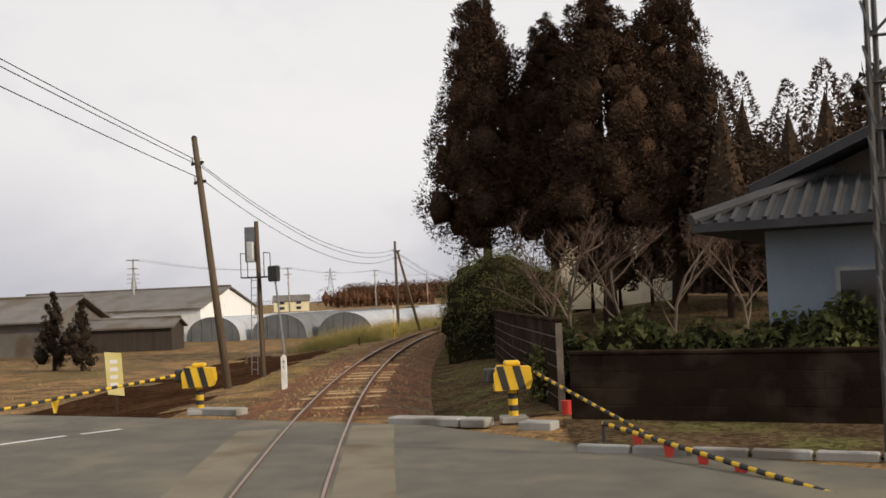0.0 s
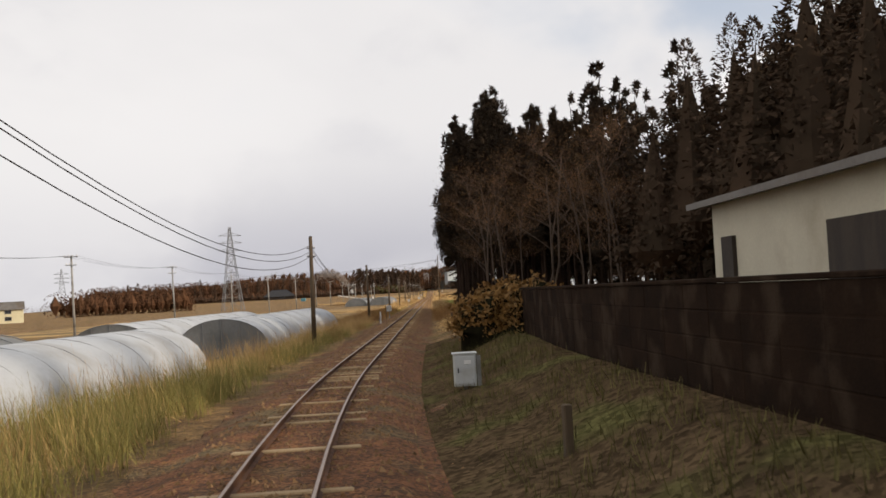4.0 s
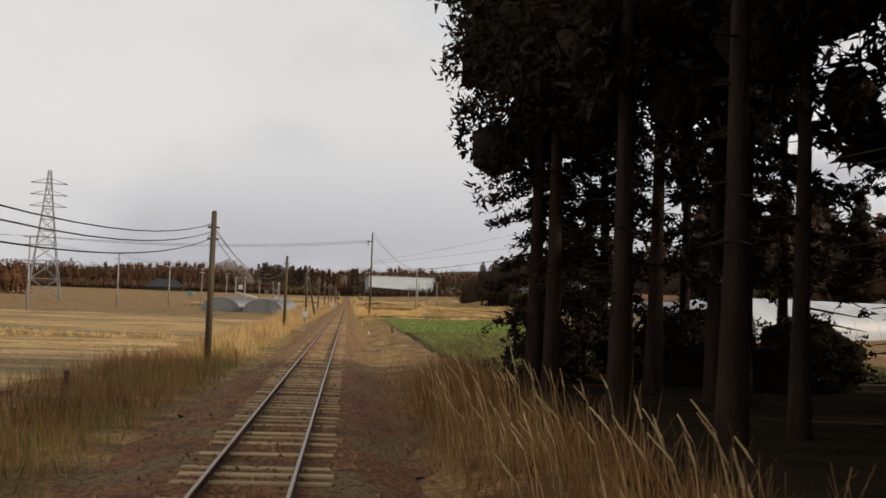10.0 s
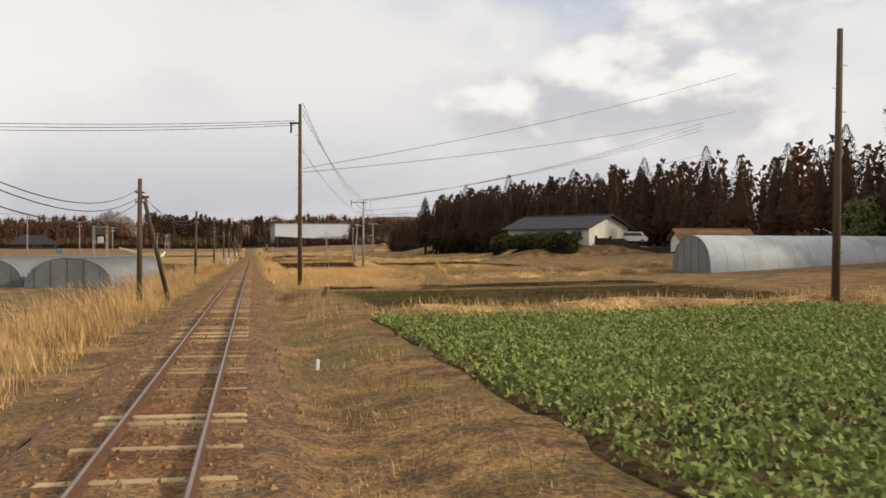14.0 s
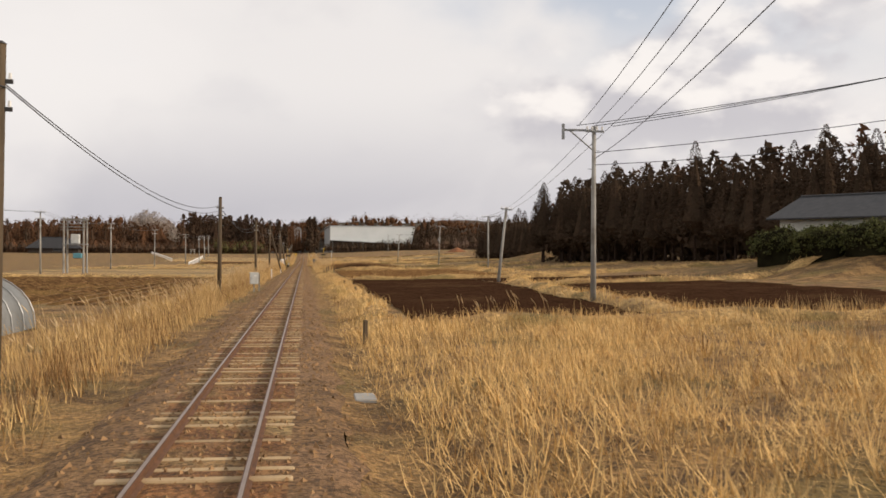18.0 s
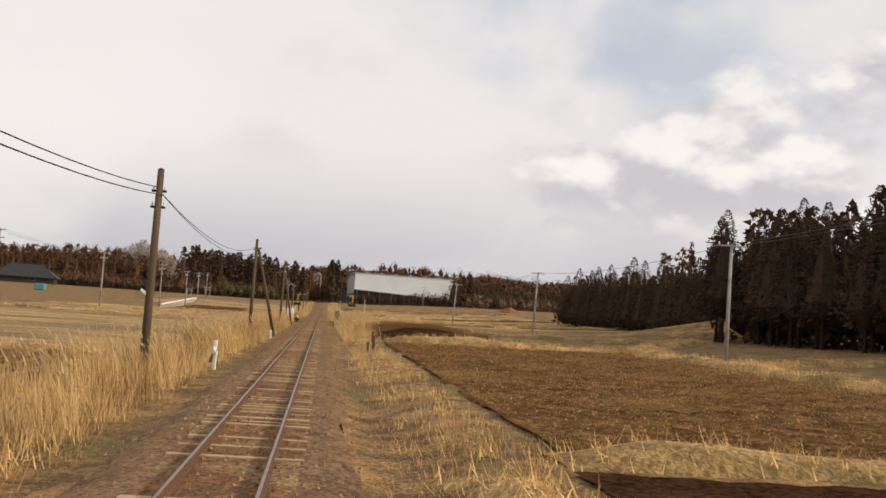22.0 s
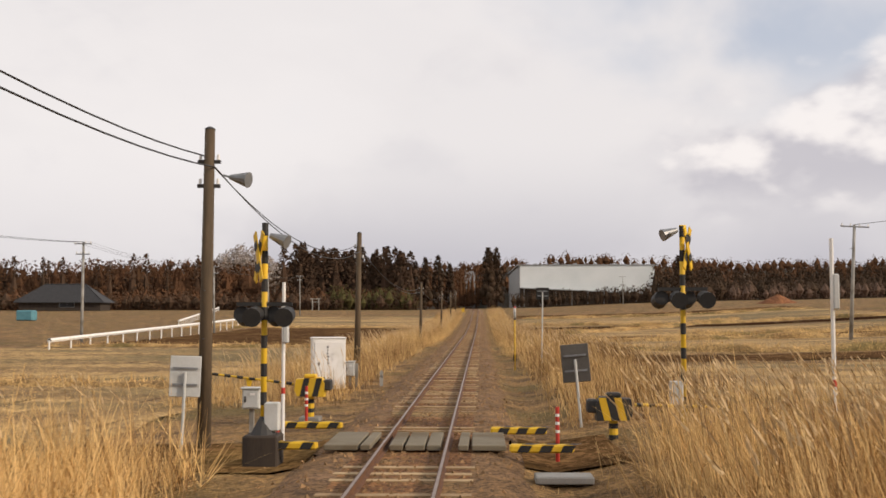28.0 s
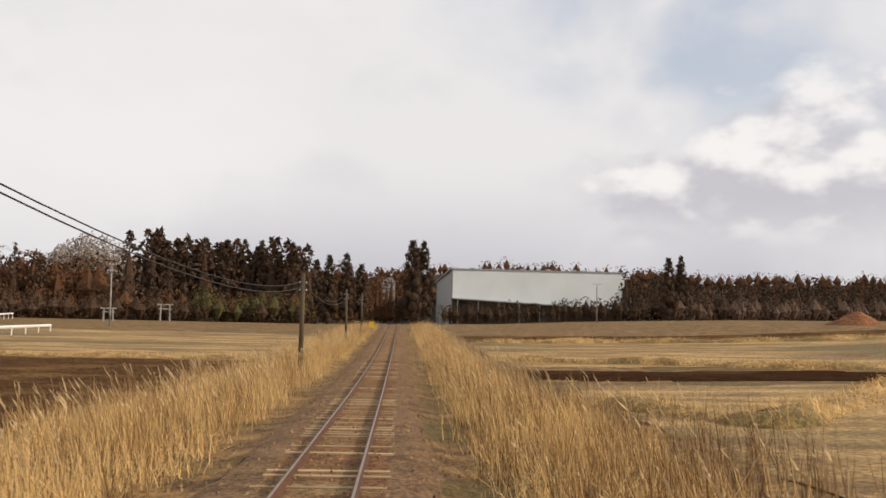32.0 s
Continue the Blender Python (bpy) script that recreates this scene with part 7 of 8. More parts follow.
part("signal_box", Geo().box((-.42, 0, 3.95), (.42, .3, .62), bev=.04), M_BLACK, sb)
tw = place("lattice_mast", "dark steel lattice mast by the road", "mast", (22.4, -102.4, 0), 0)
for sx, sy in ((-1, -1), (1, -1), (1, 1), (-1, 1)):
    part("leg", Geo().tube((sx * .3, sy * .3, -.3), (sx * .22, sy * .22, 9), .04, n=5), M_DARKSTEEL, tw)
for k in range(14):
    z = .6 * k
    part("brace", Geo().tube((-.3, -.3, z), (.3, -.3, z + .6), .02, n=4), M_DARKSTEEL, tw)
    part("brace", Geo().tube((-.3, .3, z + .6), (-.3, -.3, z), .02, n=4), M_DARKSTEEL, tw)
    part("rung", Geo().tube((-.3, -.3, z), (.3, -.3, z), .02, n=4), M_DARKSTEEL, tw)

# ---- second crossing: a narrow farm lane ----
lane = place("farm_lane", "beaten earth lane over the track", "lane", (0, 0, 0), kind="structure")
me = sheet("lane", np.arange(495.4, 499.6, .8), np.array([-9, -7, -5, -3.4, -2.4, -1.9]), M_CROPSOIL, .03)
part("surface", me, None, lane)
part("surface", sheet("lane", np.arange(495.6, 500.4, .8), np.array([1.9, 2.4, 3.4, 5, 8, 12]), M_CROPSOIL, .03), None, lane)
deck = place("crossing_deck", "weathered concrete deck panels between the rails", "crossing panel", (0, 497.3, 0), kind="structure")
for x, w in ((-1.3, .62), (-.86, .2), (-.33, .26), (0, .36), (.33, .26), (.86, .2), (1.3, .62)):
    part("panel", Geo().box((x, 0, -.06), (w - .02, 2.0, .1), rng.uniform(-.6, .6), .015), M_STRIP, deck)
for x, y, l in ((-2.35, 496.3, 1.3), (-2.35, 499.6, 1.3), (1.9, 498.7, 1.1), (2.2, 496.0, 1.1)):
    kb = place("striped_curb", "low yellow and black striped curb block", "curb", (x, y, -.12), 0, "striped curbs")
    b = part("block", Geo().box((0, 0, .1), (l, .2, .14), bev=.03), M_YELLOW, kb)
    for k in range(3):
        u = -l / 2 + .12 + k * l / 3
        part("stripe", Geo().add([(u, -.103, .04), (u + .2, -.103, .04), (u + .27, -.103, .16), (u + .07, -.103, .16)], [(0, 1, 2, 3)]).add([(u + .08, -.08, .173), (u + .28, -.08, .173), (u + .4, .08, .173), (u + .2, .08, .173)], [(0, 1, 2, 3)]), M_BLACK, b)


def warning_mast(at, h, face, cone):
    ob = place("crossing_warning_mast", "yellow and black crossing mast with cross sign, lamps and horn", "crossing signal", at, 0)
    mast = part("mast", Geo().tube((0, 0, 0), (0, 0, h), .055, .055, 10), M_YELLOW, ob, smooth=True)
    n = int(h / .5)
    for k in range(n):
        part("stripe", Geo().tube((0, 0, .45 + .5 * k), (0, 0, .68 + .5 * k), .0575, n=10), M_BLACK, mast)
    if cone:
        part("base_cone", Geo().tube((0, 0, .42), (0, 0, .75), .24, .06, 12), M_DARKSTEEL, ob)
        part("base_block", Geo().box((0, 0, .12), (.62, .62, .64), bev=.03), M_DARKWOOD, ob)
    for s in (-1, 1):
        cb = part("cross_board", Geo().box((0, 0, 0), (.16, .03, .98), bev=.01), M_YELLOW, ob, at=pose(face * .1, -.06 + .04 * s, h - .48, 0, 28 * s, face * 62))
        for k in range(2):
            part("stripe", Geo().box((0, -.018, -.22 + .44 * k), (.16, .008, .16)), M_BLACK, cb)
    bar = part("lamp_bar", Geo().box((0, 0, h - 1.32), (1.0, .07, .07)), M_BLACK, ob)
    for k, x in enumerate((-.42, -.14, .14, .42)):
        part("lamp_hood", Geo().tube((x, -.05 if k % 2 else .05, h - 1.5), (x, -.42 if k % 2 else .42, h - 1.56), .15, .17, 12), M_BLACK, bar)
    part("horn", Geo().tube((face * -.1, 0, h - .1), (face * -.42, -.1, h - .22), .05, .13, 12), M_STEEL, ob)
    part("control_box", Geo().box((face * -.16, 0, .75), (.26, .22, .5), bev=.02), M_BOX, ob)


warning_mast((-2.68, 496.4, -.28), 4.05, -1, True)
warning_mast((5.32, 499.6, -.1), 4.2, 1, False)
barrier_machine((-2.95, 503.2, -.3), 180, 0, 2.4, -.12, 1)
barrier_machine((3.75, 498.6, -.38), 0, 20, 2.2, .05, 0, dark=True)
for x, y in ((-2.75, 501.4), (2.5, 496.4), (-2.6, 497.3)):
    ob = place("reflector_pole", "thin orange pole with white bands", "pole", (x, y, -.3), 0, "orange poles")
    pole = part("pole", Geo().tube((0, 0, 0), (0, 0, .95), .035, n=8), M_RED, ob)
    for k in range(3):
        part("band", Geo().tube((0, 0, .5 + .14 * k), (0, 0, .55 + .14 * k), .037, n=8), M_WHITE, pole)
for x, y, h in ((-2.75, 498.6, 3.3), (7.1, 495.8, 3.6)):
    ob = place("clearance_pole", "white pole with a red band beside the lane", "pole", (x, y, float(land(x, y))), 0, "white poles")
    pole = part("pole", Geo().tube((0, 0, -.2), (0, 0, h), .035, n=8), M_WHITE, ob)
    part("band", Geo().tube((0, 0, 1.1), (0, 0, 1.22), .04, n=8), M_RED, pole)
    part("lamp", Geo().box((.05, 0, h - .9), (.1, .16, .6), bev=.02), M_BOX, ob)


def sign_back(at, w, h, z, lean, m, label, rz=0):
    ob = place("road_sign", label, "sign", at, rz)
    ob.matrix_basis = pose(*at, 0, lean, rz)
    part("pole", Geo().tube((0, -.05, -.3), (0, -.05, z + h * .6), .03, n=8), M_BOX, ob)
    b = part("sign_plate", Geo().box((0, 0, z + h / 2), (w, .025, h), bev=.01), m, ob)
    for k in range(2):
        part("bracket", Geo().box((0, -.03, z + h * (.3 + .4 * k)), (w * .8, .03, .04)), M_STEEL, b)


M_SIGNBACK = mat("grey_brown_sign_back", (0.13, 0.12, 0.105), (0.09, 0.08, 0.072), 1.5, .7, .1, 20)
sign_back((3.4, 501.5, -.2), .62, .85, .95, -5, M_SIGNBACK, "leaning road sign seen from its dark back", -8)
sign_back((-4.7, 498.4, -.3), .6, .8, .95, 2, M_BOX, "road sign seen from its pale grey back", 8)
sign_back((3.95, 526.2, -.1), .58, .55, 3.0, 1, M_BLACK, "square black sign plate on a tall grey pole")
fl = place("flood_light", "grey horn loudspeaker on a telephone pole", "loudspeaker", (-4.1, 499.6, 5.15))
part("horn", Geo().tube((0, 0, 0), (.42, -.12, -.08), .05, .17, 12), M_STEEL, fl)
part("bracket", Geo().tube((-.15, 0, .04), (0, 0, 0), .025, n=6), M_STEEL, fl)
ls = place("concrete_slab", "flat concrete slab in the grass by the track", "slab", (2.45, 494.4, -.33))
part("slab", Geo().box((0, 0, .05), (.9, .5, .12), bev=.02), M_CONCRETE, ls)
ls = place("concrete_slab", "small pale concrete cover beside the ballast", "slab", spot(276.3, 2.3))
part("slab", Geo().box((0, 0, .02), (.4, .9, .1), bev=.02), M_CONCRETE, ls)
yb = place("yellow_sign", "small yellow warning board far ahead beside the track", "sign", spot(700, -2.6))
part("board", Geo().box((0, 0, 1.3), (.6, .04, .8)), M_YELLOW, yb)
part("post", Geo().box((0, .04, .5), (.08, .06, 1.3)), M_STEEL, yb)

# ---- grass, reeds, crops ----
grg = np.random.default_rng(17)


def blades(x, y, z, h, w, lean, rng, b):
    """Narrow bent blades: quads tapering to the tip, leaning towards the angle b."""
    n = len(x)
    a = b + rng.normal(1.57, .5, n)
    ex, ey = np.cos(a) * w / 2, np.sin(a) * w / 2
    l = lean * h * rng.uniform(.2, 1.5, n)
    tx, ty = x + np.cos(b) * l - .10 * h, y + np.sin(b) * l
    tz = z + np.sqrt(np.clip(h * h - l * l * .7, .02 * h * h, None))
    v = np.empty((n, 4, 3))
    v[:, 0] = np.stack([x - ex, y - ey, z - .03], 1)
    v[:, 1] = np.stack([x + ex, y + ey, z - .03], 1)
    v[:, 2] = np.stack([tx + ex * .2, ty + ey * .2, tz], 1)
    v[:, 3] = np.stack([tx - ex * .2, ty - ey * .2, tz], 1)
    return v


def clumpy(y, o, s=1.0, seed=0.0):
    return .5 + .25 * np.sin(y * .55 * s + seed) * np.sin(o * .9 * s + y * .21) + .25 * np.sin(y * 1.7 * s + 2 * seed) * np.sin(o * 2.3 + seed)


def turf(name, label, strips, material, width=.022, lean=.35, patch=.5, seed=1, kind="stuff", more=1.0):
    """strips: (y0, y1, off0, off1, blades per m2, height)."""
    out = []
    for y0, y1, o0, o1, dens, h in strips:
        dens *= more
        m = max(1, int(abs((y1 - y0) * (o1 - o0)) * dens / 12))
        n = m * 12
        y, o, b = grg.uniform(y0, y1, n), grg.uniform(min(o0, o1), max(o0, o1), n), grg.uniform(0, 6.283, n)
        half = grg.uniform(0, 1, n) < .62
        ty, to = np.repeat(grg.uniform(y0, y1, m), 12), np.repeat(grg.uniform(min(o0, o1), max(o0, o1), m), 12)
        tall_ = np.repeat(grg.uniform(.6, 1.5, m), 12)
        ry_, ro_ = grg.normal(0, .13, n), grg.normal(0, .13, n)
        y, o, b = np.where(half, ty + ry_, y), np.where(half, to + ro_, o), np.where(half, np.arctan2(ry_, ro_) + grg.normal(0, .5, n), b)
        c = clumpy(y, o, 1.0, seed)
        edge = np.clip(np.minimum(o - min(o0, o1), max(o0, o1) - o) / .6, .25, 1)
        keep = grg.uniform(0, 1, n) < np.clip((c - .5) * 2.2 + patch + .25, .06, 1) * edge
        y, o, c, edge, b = y[keep], o[keep], c[keep], edge[keep], b[keep]
        x, yy = along(y, o)
        hh = h * np.where(half[keep], tall_[keep], 1) * (.45 + .75 * c) * grg.uniform(.55, 1.2, len(x)) * (.55 + .45 * edge)
        out.append(blades(x, yy, land(x, yy), hh, width * grg.uniform(.6, 1.4, len(x)), lean, grg, b).reshape(-1, 3))
    return tagged(new(name, bulk(name, np.concatenate(out), 4, material)), label, "grass", "", kind)


turf("dry_reeds", "tall straw-coloured winter reeds beside the track", [
    (-46, 30, -8.5, -3.8, 26, 1.25), (28, 70, -8.5, -2.7, 36, 1.0), (132, 200, -7, -2.7, 36, .8), (200, 252, -7.5, -2.7, 42, .95), (252, 316, -7.5, -2.6, 40, .85), (316, 345, -6.5, -2.7, 46, .95),
    (345, 400, -6.6, -2.6, 60, 1.1), (400, 468, -7, -2.5, 64, 1.25), (468, 484, -9.5, -2.8, 52, 1.1), (480, 495.5, -9.5, -3.1, 60, 1.25), (508, 560, -8.5, -2.9, 46, 1.05), (560, 650, -8, -2.5, 34, 1.1), (650, 745, -8, -2.4, 22, 1.2),
    (121, 160, 2.6, 4.2, 16, .35), (208, 238, 2.6, 5.2, 20, .4), (238, 262, 2.5, 9, 30, .6), (262, 292, 2.4, 13, 16, .5), (292, 345, 2.3, 4.3, 40, .24), (345, 400, 2.5, 5.2, 26, .38),
    (398, 424, 2.5, 5.2, 30, .2), (420, 442, 2.5, 5.8, 44, .75), (440, 494, 2.7, 6.2, 46, 1.05), (484, 495.5, 3.2, 9.5, 50, 1.1), (501, 560, 3.0, 6.8, 46, 1.0), (560, 640, 2.6, 6.2, 34, 1.05), (640, 745, 2.5, 6.5, 20, 1.1),
    (262, 300, 13, 30, 12, .5), (209, 214, 5, 26, 16, .35), (376, 420, 21, 26, 14, .5)], M_REED, .015, .45, .5, 1, more=.98)
turf("russet_grass", "russet dead grass, toned darker for the plantation's shade", [(70, 132, -8, -2.5, 34, .7), (58, 78, 2.5, 6.0, 40, .6), (78, 121, 2.6, 5.6, 64, .95), (100, 128, 2.1, 3.4, 30, .35)], M_RUSSET, .015, .5, .5, 2, more=1.7)
turf("meadow_grass", "thick drooping dry grass beside the fields", [(236, 262, 2.5, 12, 44, .5), (262, 293, 2.3, 16, 95, .5), (292, 345, 2.2, 4.4, 54, .24), (345, 420, 2.4, 5.3, 44, .2), (30, 52, 2.9, 7.0, 44, .5), (-46, 30, -7.5, -3.2, 24, .7), (480, 495.5, -9.5, -3.2, 170, 1.4), (484, 496, 3.7, 9.5, 150, 1.2), (560, 600, -8, -2.4, 50, .9), (540, 600, 2.4, 6.5, 45, .8), (400, 482, -7, -2.6, 40, .75), (345, 400, -6.6, -2.6, 34, .6), (252, 345, -7, -2.6, 30, .5), (200, 252, -7, -2.7, 34, .55), (132, 200, -6.6, -2.7, 26, .45), (508, 560, -8, -2.8, 40, .6), (503, 545, 3, 6.5, 40, .6), (440, 484, 2.7, 6, 44, .65), (600, 700, -7.5, -2.4, 18, .8), (600, 700, 2.4, 6.2, 18, .8)], M_MEADOW, .017, 1.0, .6, 12, more=.92)
turf("brown_weeds", "dead reddish-brown weeds in the verges", [
    (224, 232, 2.4, 3.4, 120, .55), (440, 494, 6.2, 18, 84, .62), (545, 600, 2.6, 7, 14, .9), (560, 610, -6, -2.6, 12, .9), (494, 545, 5.5, 9, 22, .8), (96, 112, -6.5, -3.2, 40, .7), (20, 62, 3.2, 8, 14, .5), (240, 345, -5.5, -3, 16, .7), (345, 400, -4.6, -2.7, 22, .6), (400, 470, -5, -2.7, 34, .7), (508, 560, -6, -2.9, 26, .7), (503, 540, 3, 6, 26, .7), (560, 640, 2.5, 5, 16, .7), (520, 600, 5, 9, 12, .9), (36, 42, 4, 6.5, 40, .7), (470, 494, -4, -2.8, 20, .8), (-24, -8, -6.5, -4.5, 16, .8)], M_REEDBROWN, .014, .28, .5, 3, more=1.05)
turf("olive_grass", "olive and green grass on the banks", [
    (-50, -4, -9.5, -2.8, 80, 1.05), (-4, 40, -6.5, -2.8, 50, .7), (40, 62, -5, -2.6, 24, .35), (95, 140, -6, -2.5, 40, .45), (140, 176, -5, -2.4, 22, .3), (208, 232, 4.5, 16, 26, .14), (205, 230, -4.5, -2.5, 24, .3), (20, 55, 6, 15, 14, .2), (318, 345, 3, 4.6, 24, .25), (400, 418, 3.2, 5.5, 14, .2), (-96.5, -79, 2.6, 4.5, 30, .1), (-99.8, -97.2, 5, 22, 60, .1), (-95, -60, -4.3, -2.5, 22, .16), (418, 440, 15, 22, 16, .2), (176, 208, 2.6, 4.8, 14, .2)], M_GRASS, .015, .5, .5, 5, more=1.5)
turf("short_turf", "short dry turf on shoulders and field edges", [
    (104, 262, 1.7, 4.6, 64, .12), (262, 300, 1.55, 5.0, 34, .12), (300, 494, 1.55, 5.0, 30, .12), (500, 720, 1.5, 4.0, 22, .14), (20, 120, 2.1, 3.6, 20, .09), (-94, 120, -3.4, -2.2, 24, .11), (120, 494, -3.4, -1.65, 22, .11), (500, 720, -3.4, -1.6, 24, .12), (232, 262, 5, 26, 16, .16), (-95, -40, -18, -11, 8, .14), (20, 62, 3.4, 18, 22, .14), (505, 600, 6, 26, 9, .2), (378, 417, 5.6, 20, 8, .10), (-95, -90, 1.9, 2.4, 20, .1), (121, 494, 1.5, 2.6, 14, .08), (240, 300, 5, 30, 18, .22)], M_REED, .014, .7, .62, 7, more=.5)
out = []
for xy, z in BUNDS:
    n = len(z) * 34
    i_, v_ = grg.integers(0, len(z) - 1, n), grg.uniform(.3, 5.7, n)
    a_, f_ = v_.astype(int), (v_ % 1)[:, None]
    base_ = np.concatenate([xy[i_, a_] * (1 - f_) + xy[i_, a_ + 1] * f_, (z[i_, a_] * (1 - f_[:, 0]) + z[i_, a_ + 1] * f_[:, 0])[:, None]], 1)
    base_[:, :2] += grg.normal(0, .2, (n, 2))
    out.append(blades(base_[:, 0], base_[:, 1], base_[:, 2], grg.uniform(.12, .42, n), .026 * grg.uniform(.6, 1.4, n), .8, grg, grg.uniform(0, 6.283, n)).reshape(-1, 3))
tagged(new("bank_grass", bulk("bank_grass", np.concatenate(out), 4, M_MEADOW)), "drooping straw grass on the field banks", "grass", "", "stuff")
turf("bank_weeds", "dull olive weeds on the shaded bank", [(-58, 12, 2.7, 5.9, 60, .28), (-78, -56, 2.4, 3.3, 40, .18), (-78, 20, 1.9, 2.9, 95, .11), (-78, 14, 1.6, 2.3, 30, .06)], M_BANKGRASS, .02, .5, .5, 6)
turf("weed_track", "thin weeds between the rails", [(120, 760, -.5, .5, 9, .06), (-90, 120, -.5, .5, 3, .05)], M_GRASS, .014, .6, .4, 9)


def plumes(name, label, strips):
    """Feathery heads of reeds on bent stalks."""
    stalks, heads_ = [], []
    for y0, y1, o0, o1, n, h in strips:
        y, o = grg.uniform(y0, y1, n), grg.uniform(o0, o1, n)
        x, yy = along(y, o)
        z = land(x, yy)
        hh = h * grg.uniform(.7, 1.2, n)
        dx_, dy_ = -.28 * hh * grg.uniform(.3, 1.2, n), grg.normal(0, .12, n) * hh
        v = np.empty((n, 4, 3))
        v[:, 0], v[:, 1] = np.stack([x - .005, yy, z], 1), np.stack([x + .005, yy, z], 1)
        v[:, 2], v[:, 3] = np.stack([x + dx_ + .004, yy + dy_, z + hh], 1), np.stack([x + dx_ - .004, yy + dy_, z + hh], 1)
        stalks.append(v.reshape(-1, 3))
        t = np.stack([x + dx_, yy + dy_, z + hh], 1)
        d = np.stack([dx_, dy_, .35 * hh], 1)
        d /= np.linalg.norm(d, axis=1, keepdims=True)
        for k in range(6):
            c = t + d * (.038 * k)
            s = .036 * (1 - .10 * k)
            r = grg.normal(size=(n, 3))
            e = np.cross(d, r)
            e /= np.linalg.norm(e, axis=1, keepdims=True)
            q = np.empty((n, 4, 3))
            q[:, 0], q[:, 1], q[:, 2], q[:, 3] = c - e * s * .3, c + e * s * .3, c + e * s * .55 + d * .12, c - e * s * .2 + d * .12
            heads_.append(q.reshape(-1, 3))
    ob = tagged(new(name, bulk(name, np.concatenate(stalks), 4, M_REED)), label, "grass", "", "stuff")
    h_ = part("plume", bulk("plume", np.concatenate(heads_), 4, mat("pale_plumes", (0.714, 0.533, 0.304), (0.441, 0.310, 0.160), .5, .9, 0, 3, island=.6)), None, ob)
    tagged(h_, kind="stuff")


plumes("pampas_grass", "pampas grass with feathery pale brown plumes", [(74, 112, 2.9, 4.6, 230, 1.15), (486, 495, 3.6, 8.5, 420, 1.3), (430, 494, 4.4, 6.4, 320, 1.1), (292, 294, 5, 10, 16, .8), (560, 700, -6, -2.8, 900, 1.2), (510, 560, -7, -3.2, 520, 1.15), (395, 470, -6.6, -3.0, 900, 1.3), (345, 395, -6.2, -3, 420, 1.15), (252, 345, -6.4, -3, 420, .95), (200, 252, -6.8, -3, 360, 1.0), (503, 560, 3.4, 7, 420, 1.15), (560, 690, 2.8, 6, 520, 1.15), (484, 495, -9, -4, 200, 1.4), (428, 470, 2.7, 5.4, 220, .9)])


def crop(name, label, y0, y1, o0, o1, row, gap, size, material):
    """Leafy plants in rows."""
    pts = []
    o = o0
    while o < o1:
        n = int((y1 - y0) / gap)
        y = y0 + (np.arange(n) + grg.uniform(-.4, .4, n)) * gap
        pts.append(np.stack([y, np.full(n, o) + grg.normal(0, .10, n)], 1))
        o += row
    p = np.concatenate(pts)
    p = p[grg.uniform(0, 1, len(p)) < .92]
    x, yy = along(p[:, 0], p[:, 1])
    c = np.stack([x, yy, land(x, yy) + .12], 1)
    d = tufts(c, 5, .09, size, grg, -.9, .45)
    return tagged(new(name, bulk(name, d.reshape(-1, 3), 3, material)), label, "crop", "", "stuff")


crop("green_crop", "rows of leafy green winter crop", 163, 208, 5.3, 22.5, .33, .125, .088, M_CROP)
crop("green_crop", "sparse green seedlings on brown soil", 122, 163, 5.6, 22.5, .45, .28, .055, M_CROP)
crop("field_weeds", "thin green weeds over dark soil", 212.5, 230, 5.8, 25.5, .3, .3, .05, M_BANKGRASS)
crop("field_stubble", "dry stubble in rows on brown soil", 360.5, 416.5, 5.8, 23.5, .62, .26, .055, M_RUSSET)
crop("garden_greens", "bright green vegetables in the garden", -93.5, -88, 6.5, 10, .45, .4, .2, M_CROP)

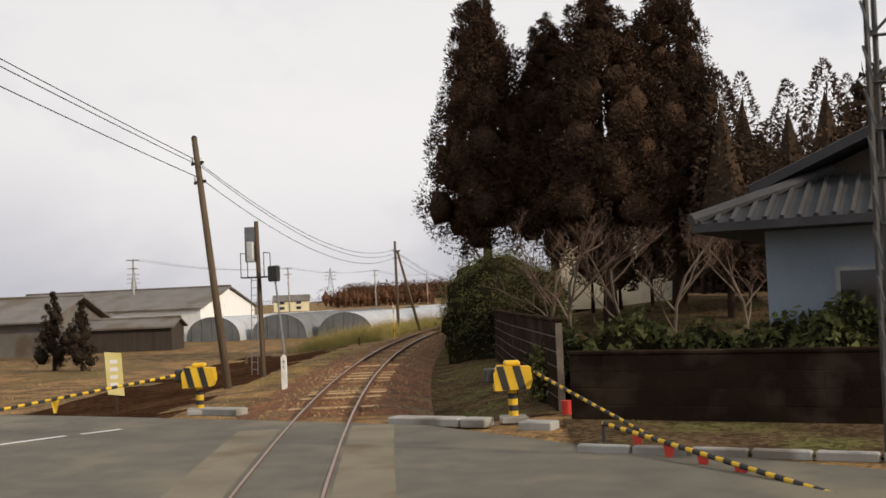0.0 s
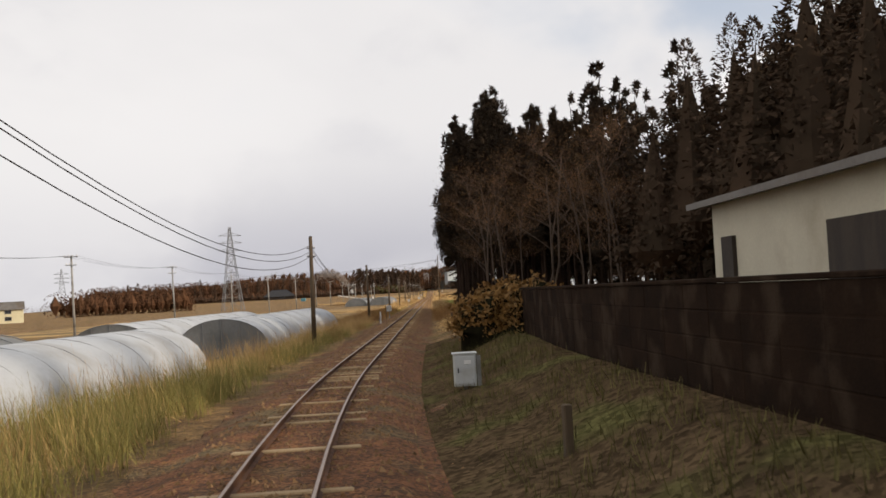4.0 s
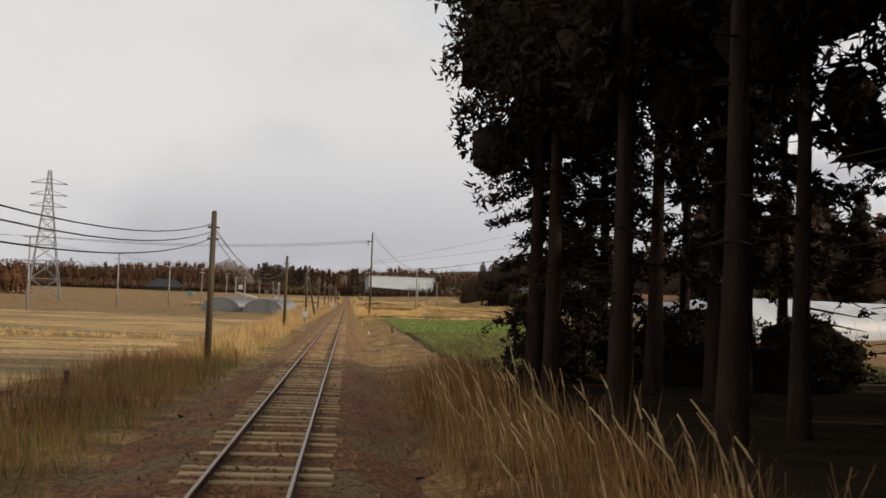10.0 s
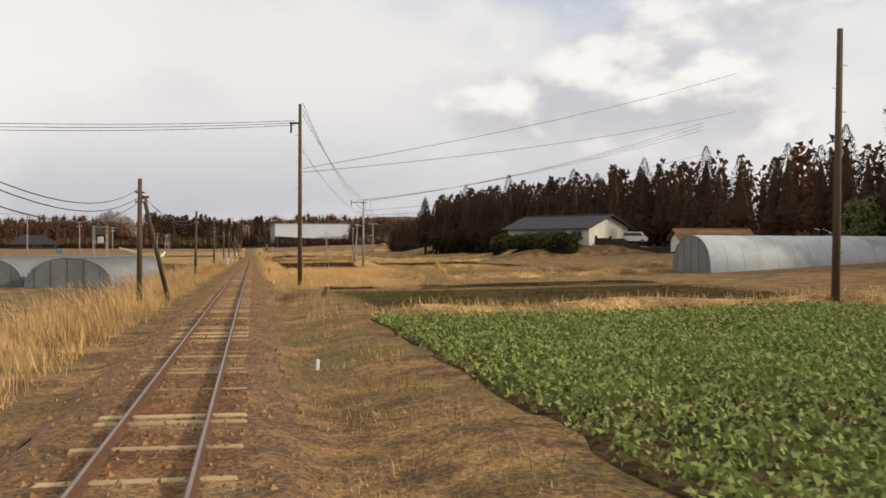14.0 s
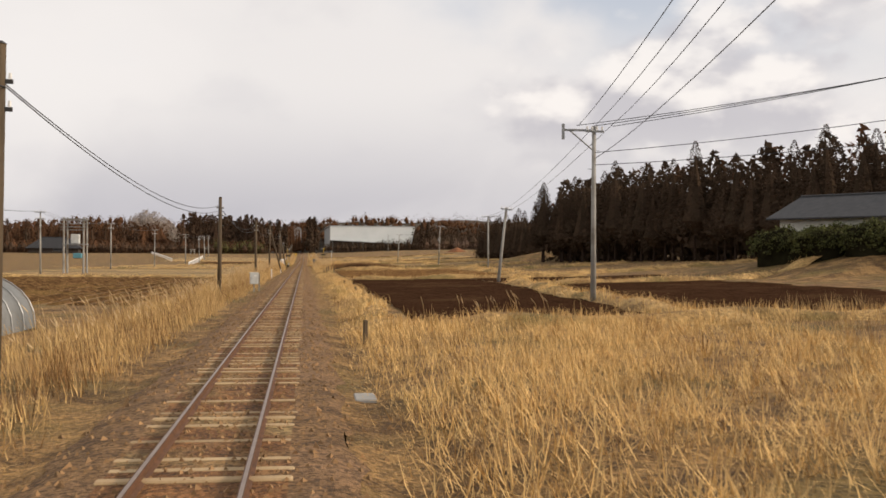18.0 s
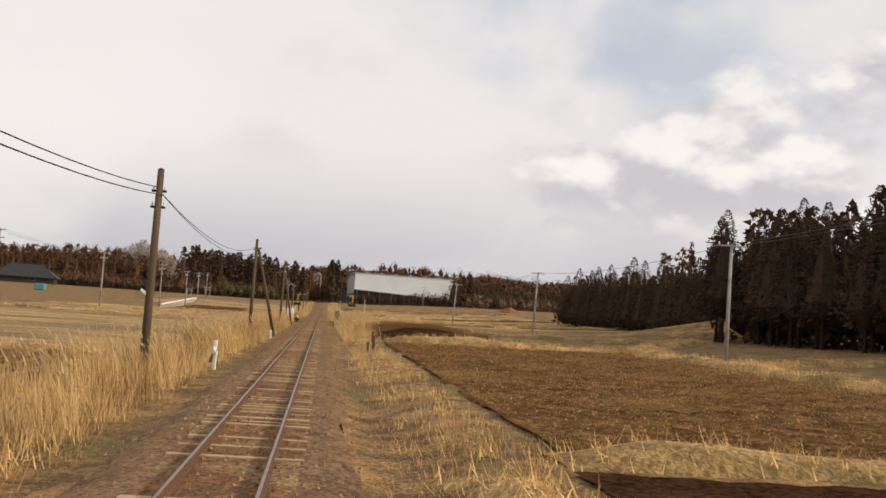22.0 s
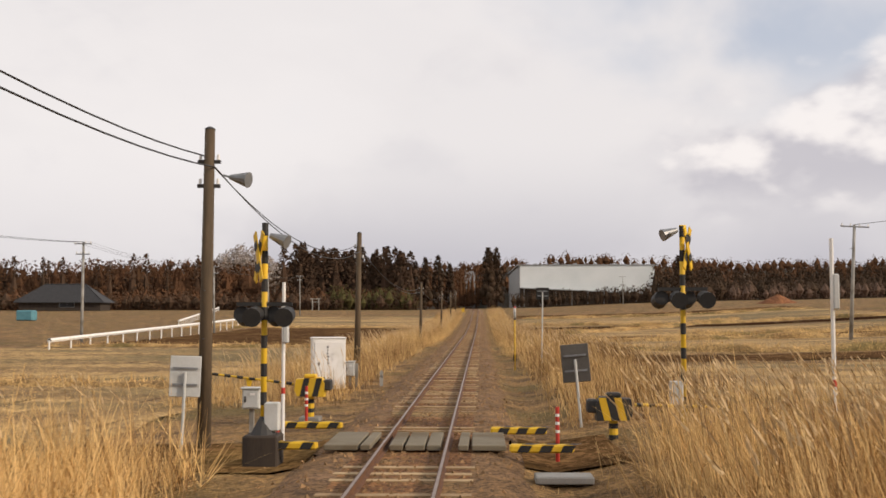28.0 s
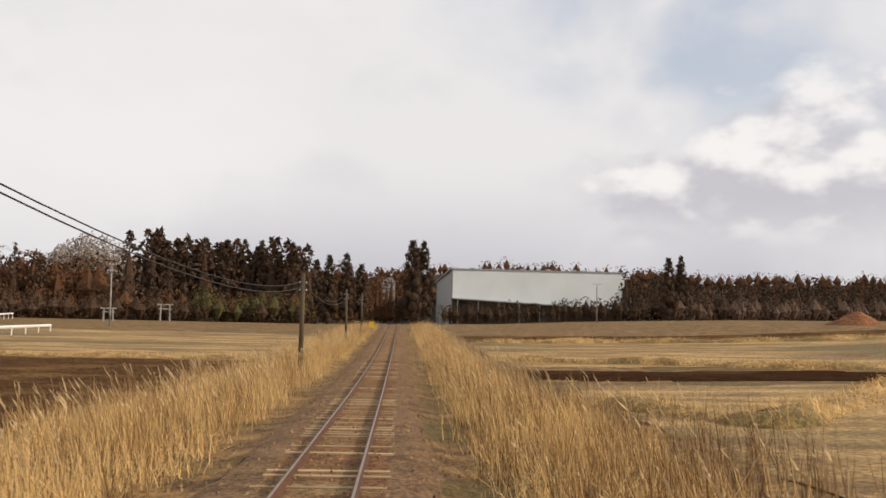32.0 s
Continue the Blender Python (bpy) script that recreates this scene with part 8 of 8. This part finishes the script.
# ---- ballast stones and sleepers ----
n = 44000
y = grg.uniform(-95, 330, n)
y[: n // 3] = grg.uniform(330, 700, n // 3)
o = grg.normal(0, 1.1, n)
keep = (np.abs(o) < 2.6) & (np.abs(np.abs(o) - .565) > .07)
y, o = y[keep], o[keep]
x, yy = along(y, o)
z = land(x, yy) + .012
s = grg.uniform(.022, .055, len(x))
c = np.stack([x, yy, z], 1)
u = grg.normal(size=(len(x), 3, 3)) * s[:, None, None]
u[:, :, 2] = np.abs(u[:, :, 2]) * .4
tip = c + np.stack([u[:, 0, 0] * .3, u[:, 0, 1] * .3, s * 1.1], 1)
a0 = grg.uniform(0, 6.283, len(x))
base = [c + np.stack([np.cos(a0 + k * 2.094) * s * 1.3, np.sin(a0 + k * 2.094) * s * 1.1, -.01 + 0 * s], 1) for k in range(3)]
tri = np.concatenate([np.stack([base[k], base[(k + 1) % 3], tip], 1) for k in range(3)], 1)
tagged(new("ballast_stones", bulk("ballast_stones", tri.reshape(-1, 3), 3, M_STONE)), "loose angular ballast stones, rust brown and grey", "ballast", "", "stuff")

slp = Geo().box((0, 0, -.07), (2.1, .2, .14), bev=.02).mesh("sleeper", M_SLEEPER)
rest = Geo()
y, made = -94.5, 0
while y < 742:
    gap = .62
    if y < 92:
        show = (int(y / gap) % 6 == 0) or rng.random() < .12
    else:
        show = rng.random() < (.85 if math.sin(y * .35) + math.sin(y * .12) > -.1 else .5)
    if show and not 495.9 < y < 498.7:
        x, yy = along(y, rng.uniform(-.04, .04))
        g_ = centre(y)[1]
        m = pose(float(x), float(yy), float(rise(yy)) - .112 - rng.uniform(0, .016 if y < 120 else .04), 0, 0, -math.degrees(math.atan(float(g_))) + rng.uniform(-1, 1))
        if made < 300:
            part("sleeper", slp, None, track, at=m)
            made += 1
        else:
            rest.box((0, 0, 0), (2.1, .2, .14), m=m @ pose(0, 0, -.07))
    y += gap
tagged(part("sleeper_run", rest, mat("far_weathered_sleeper", (0.525, 0.378, 0.208), (0.200, 0.126, 0.062), 1.2, .9, .4, 24, island=.5), track), kind="stuff")
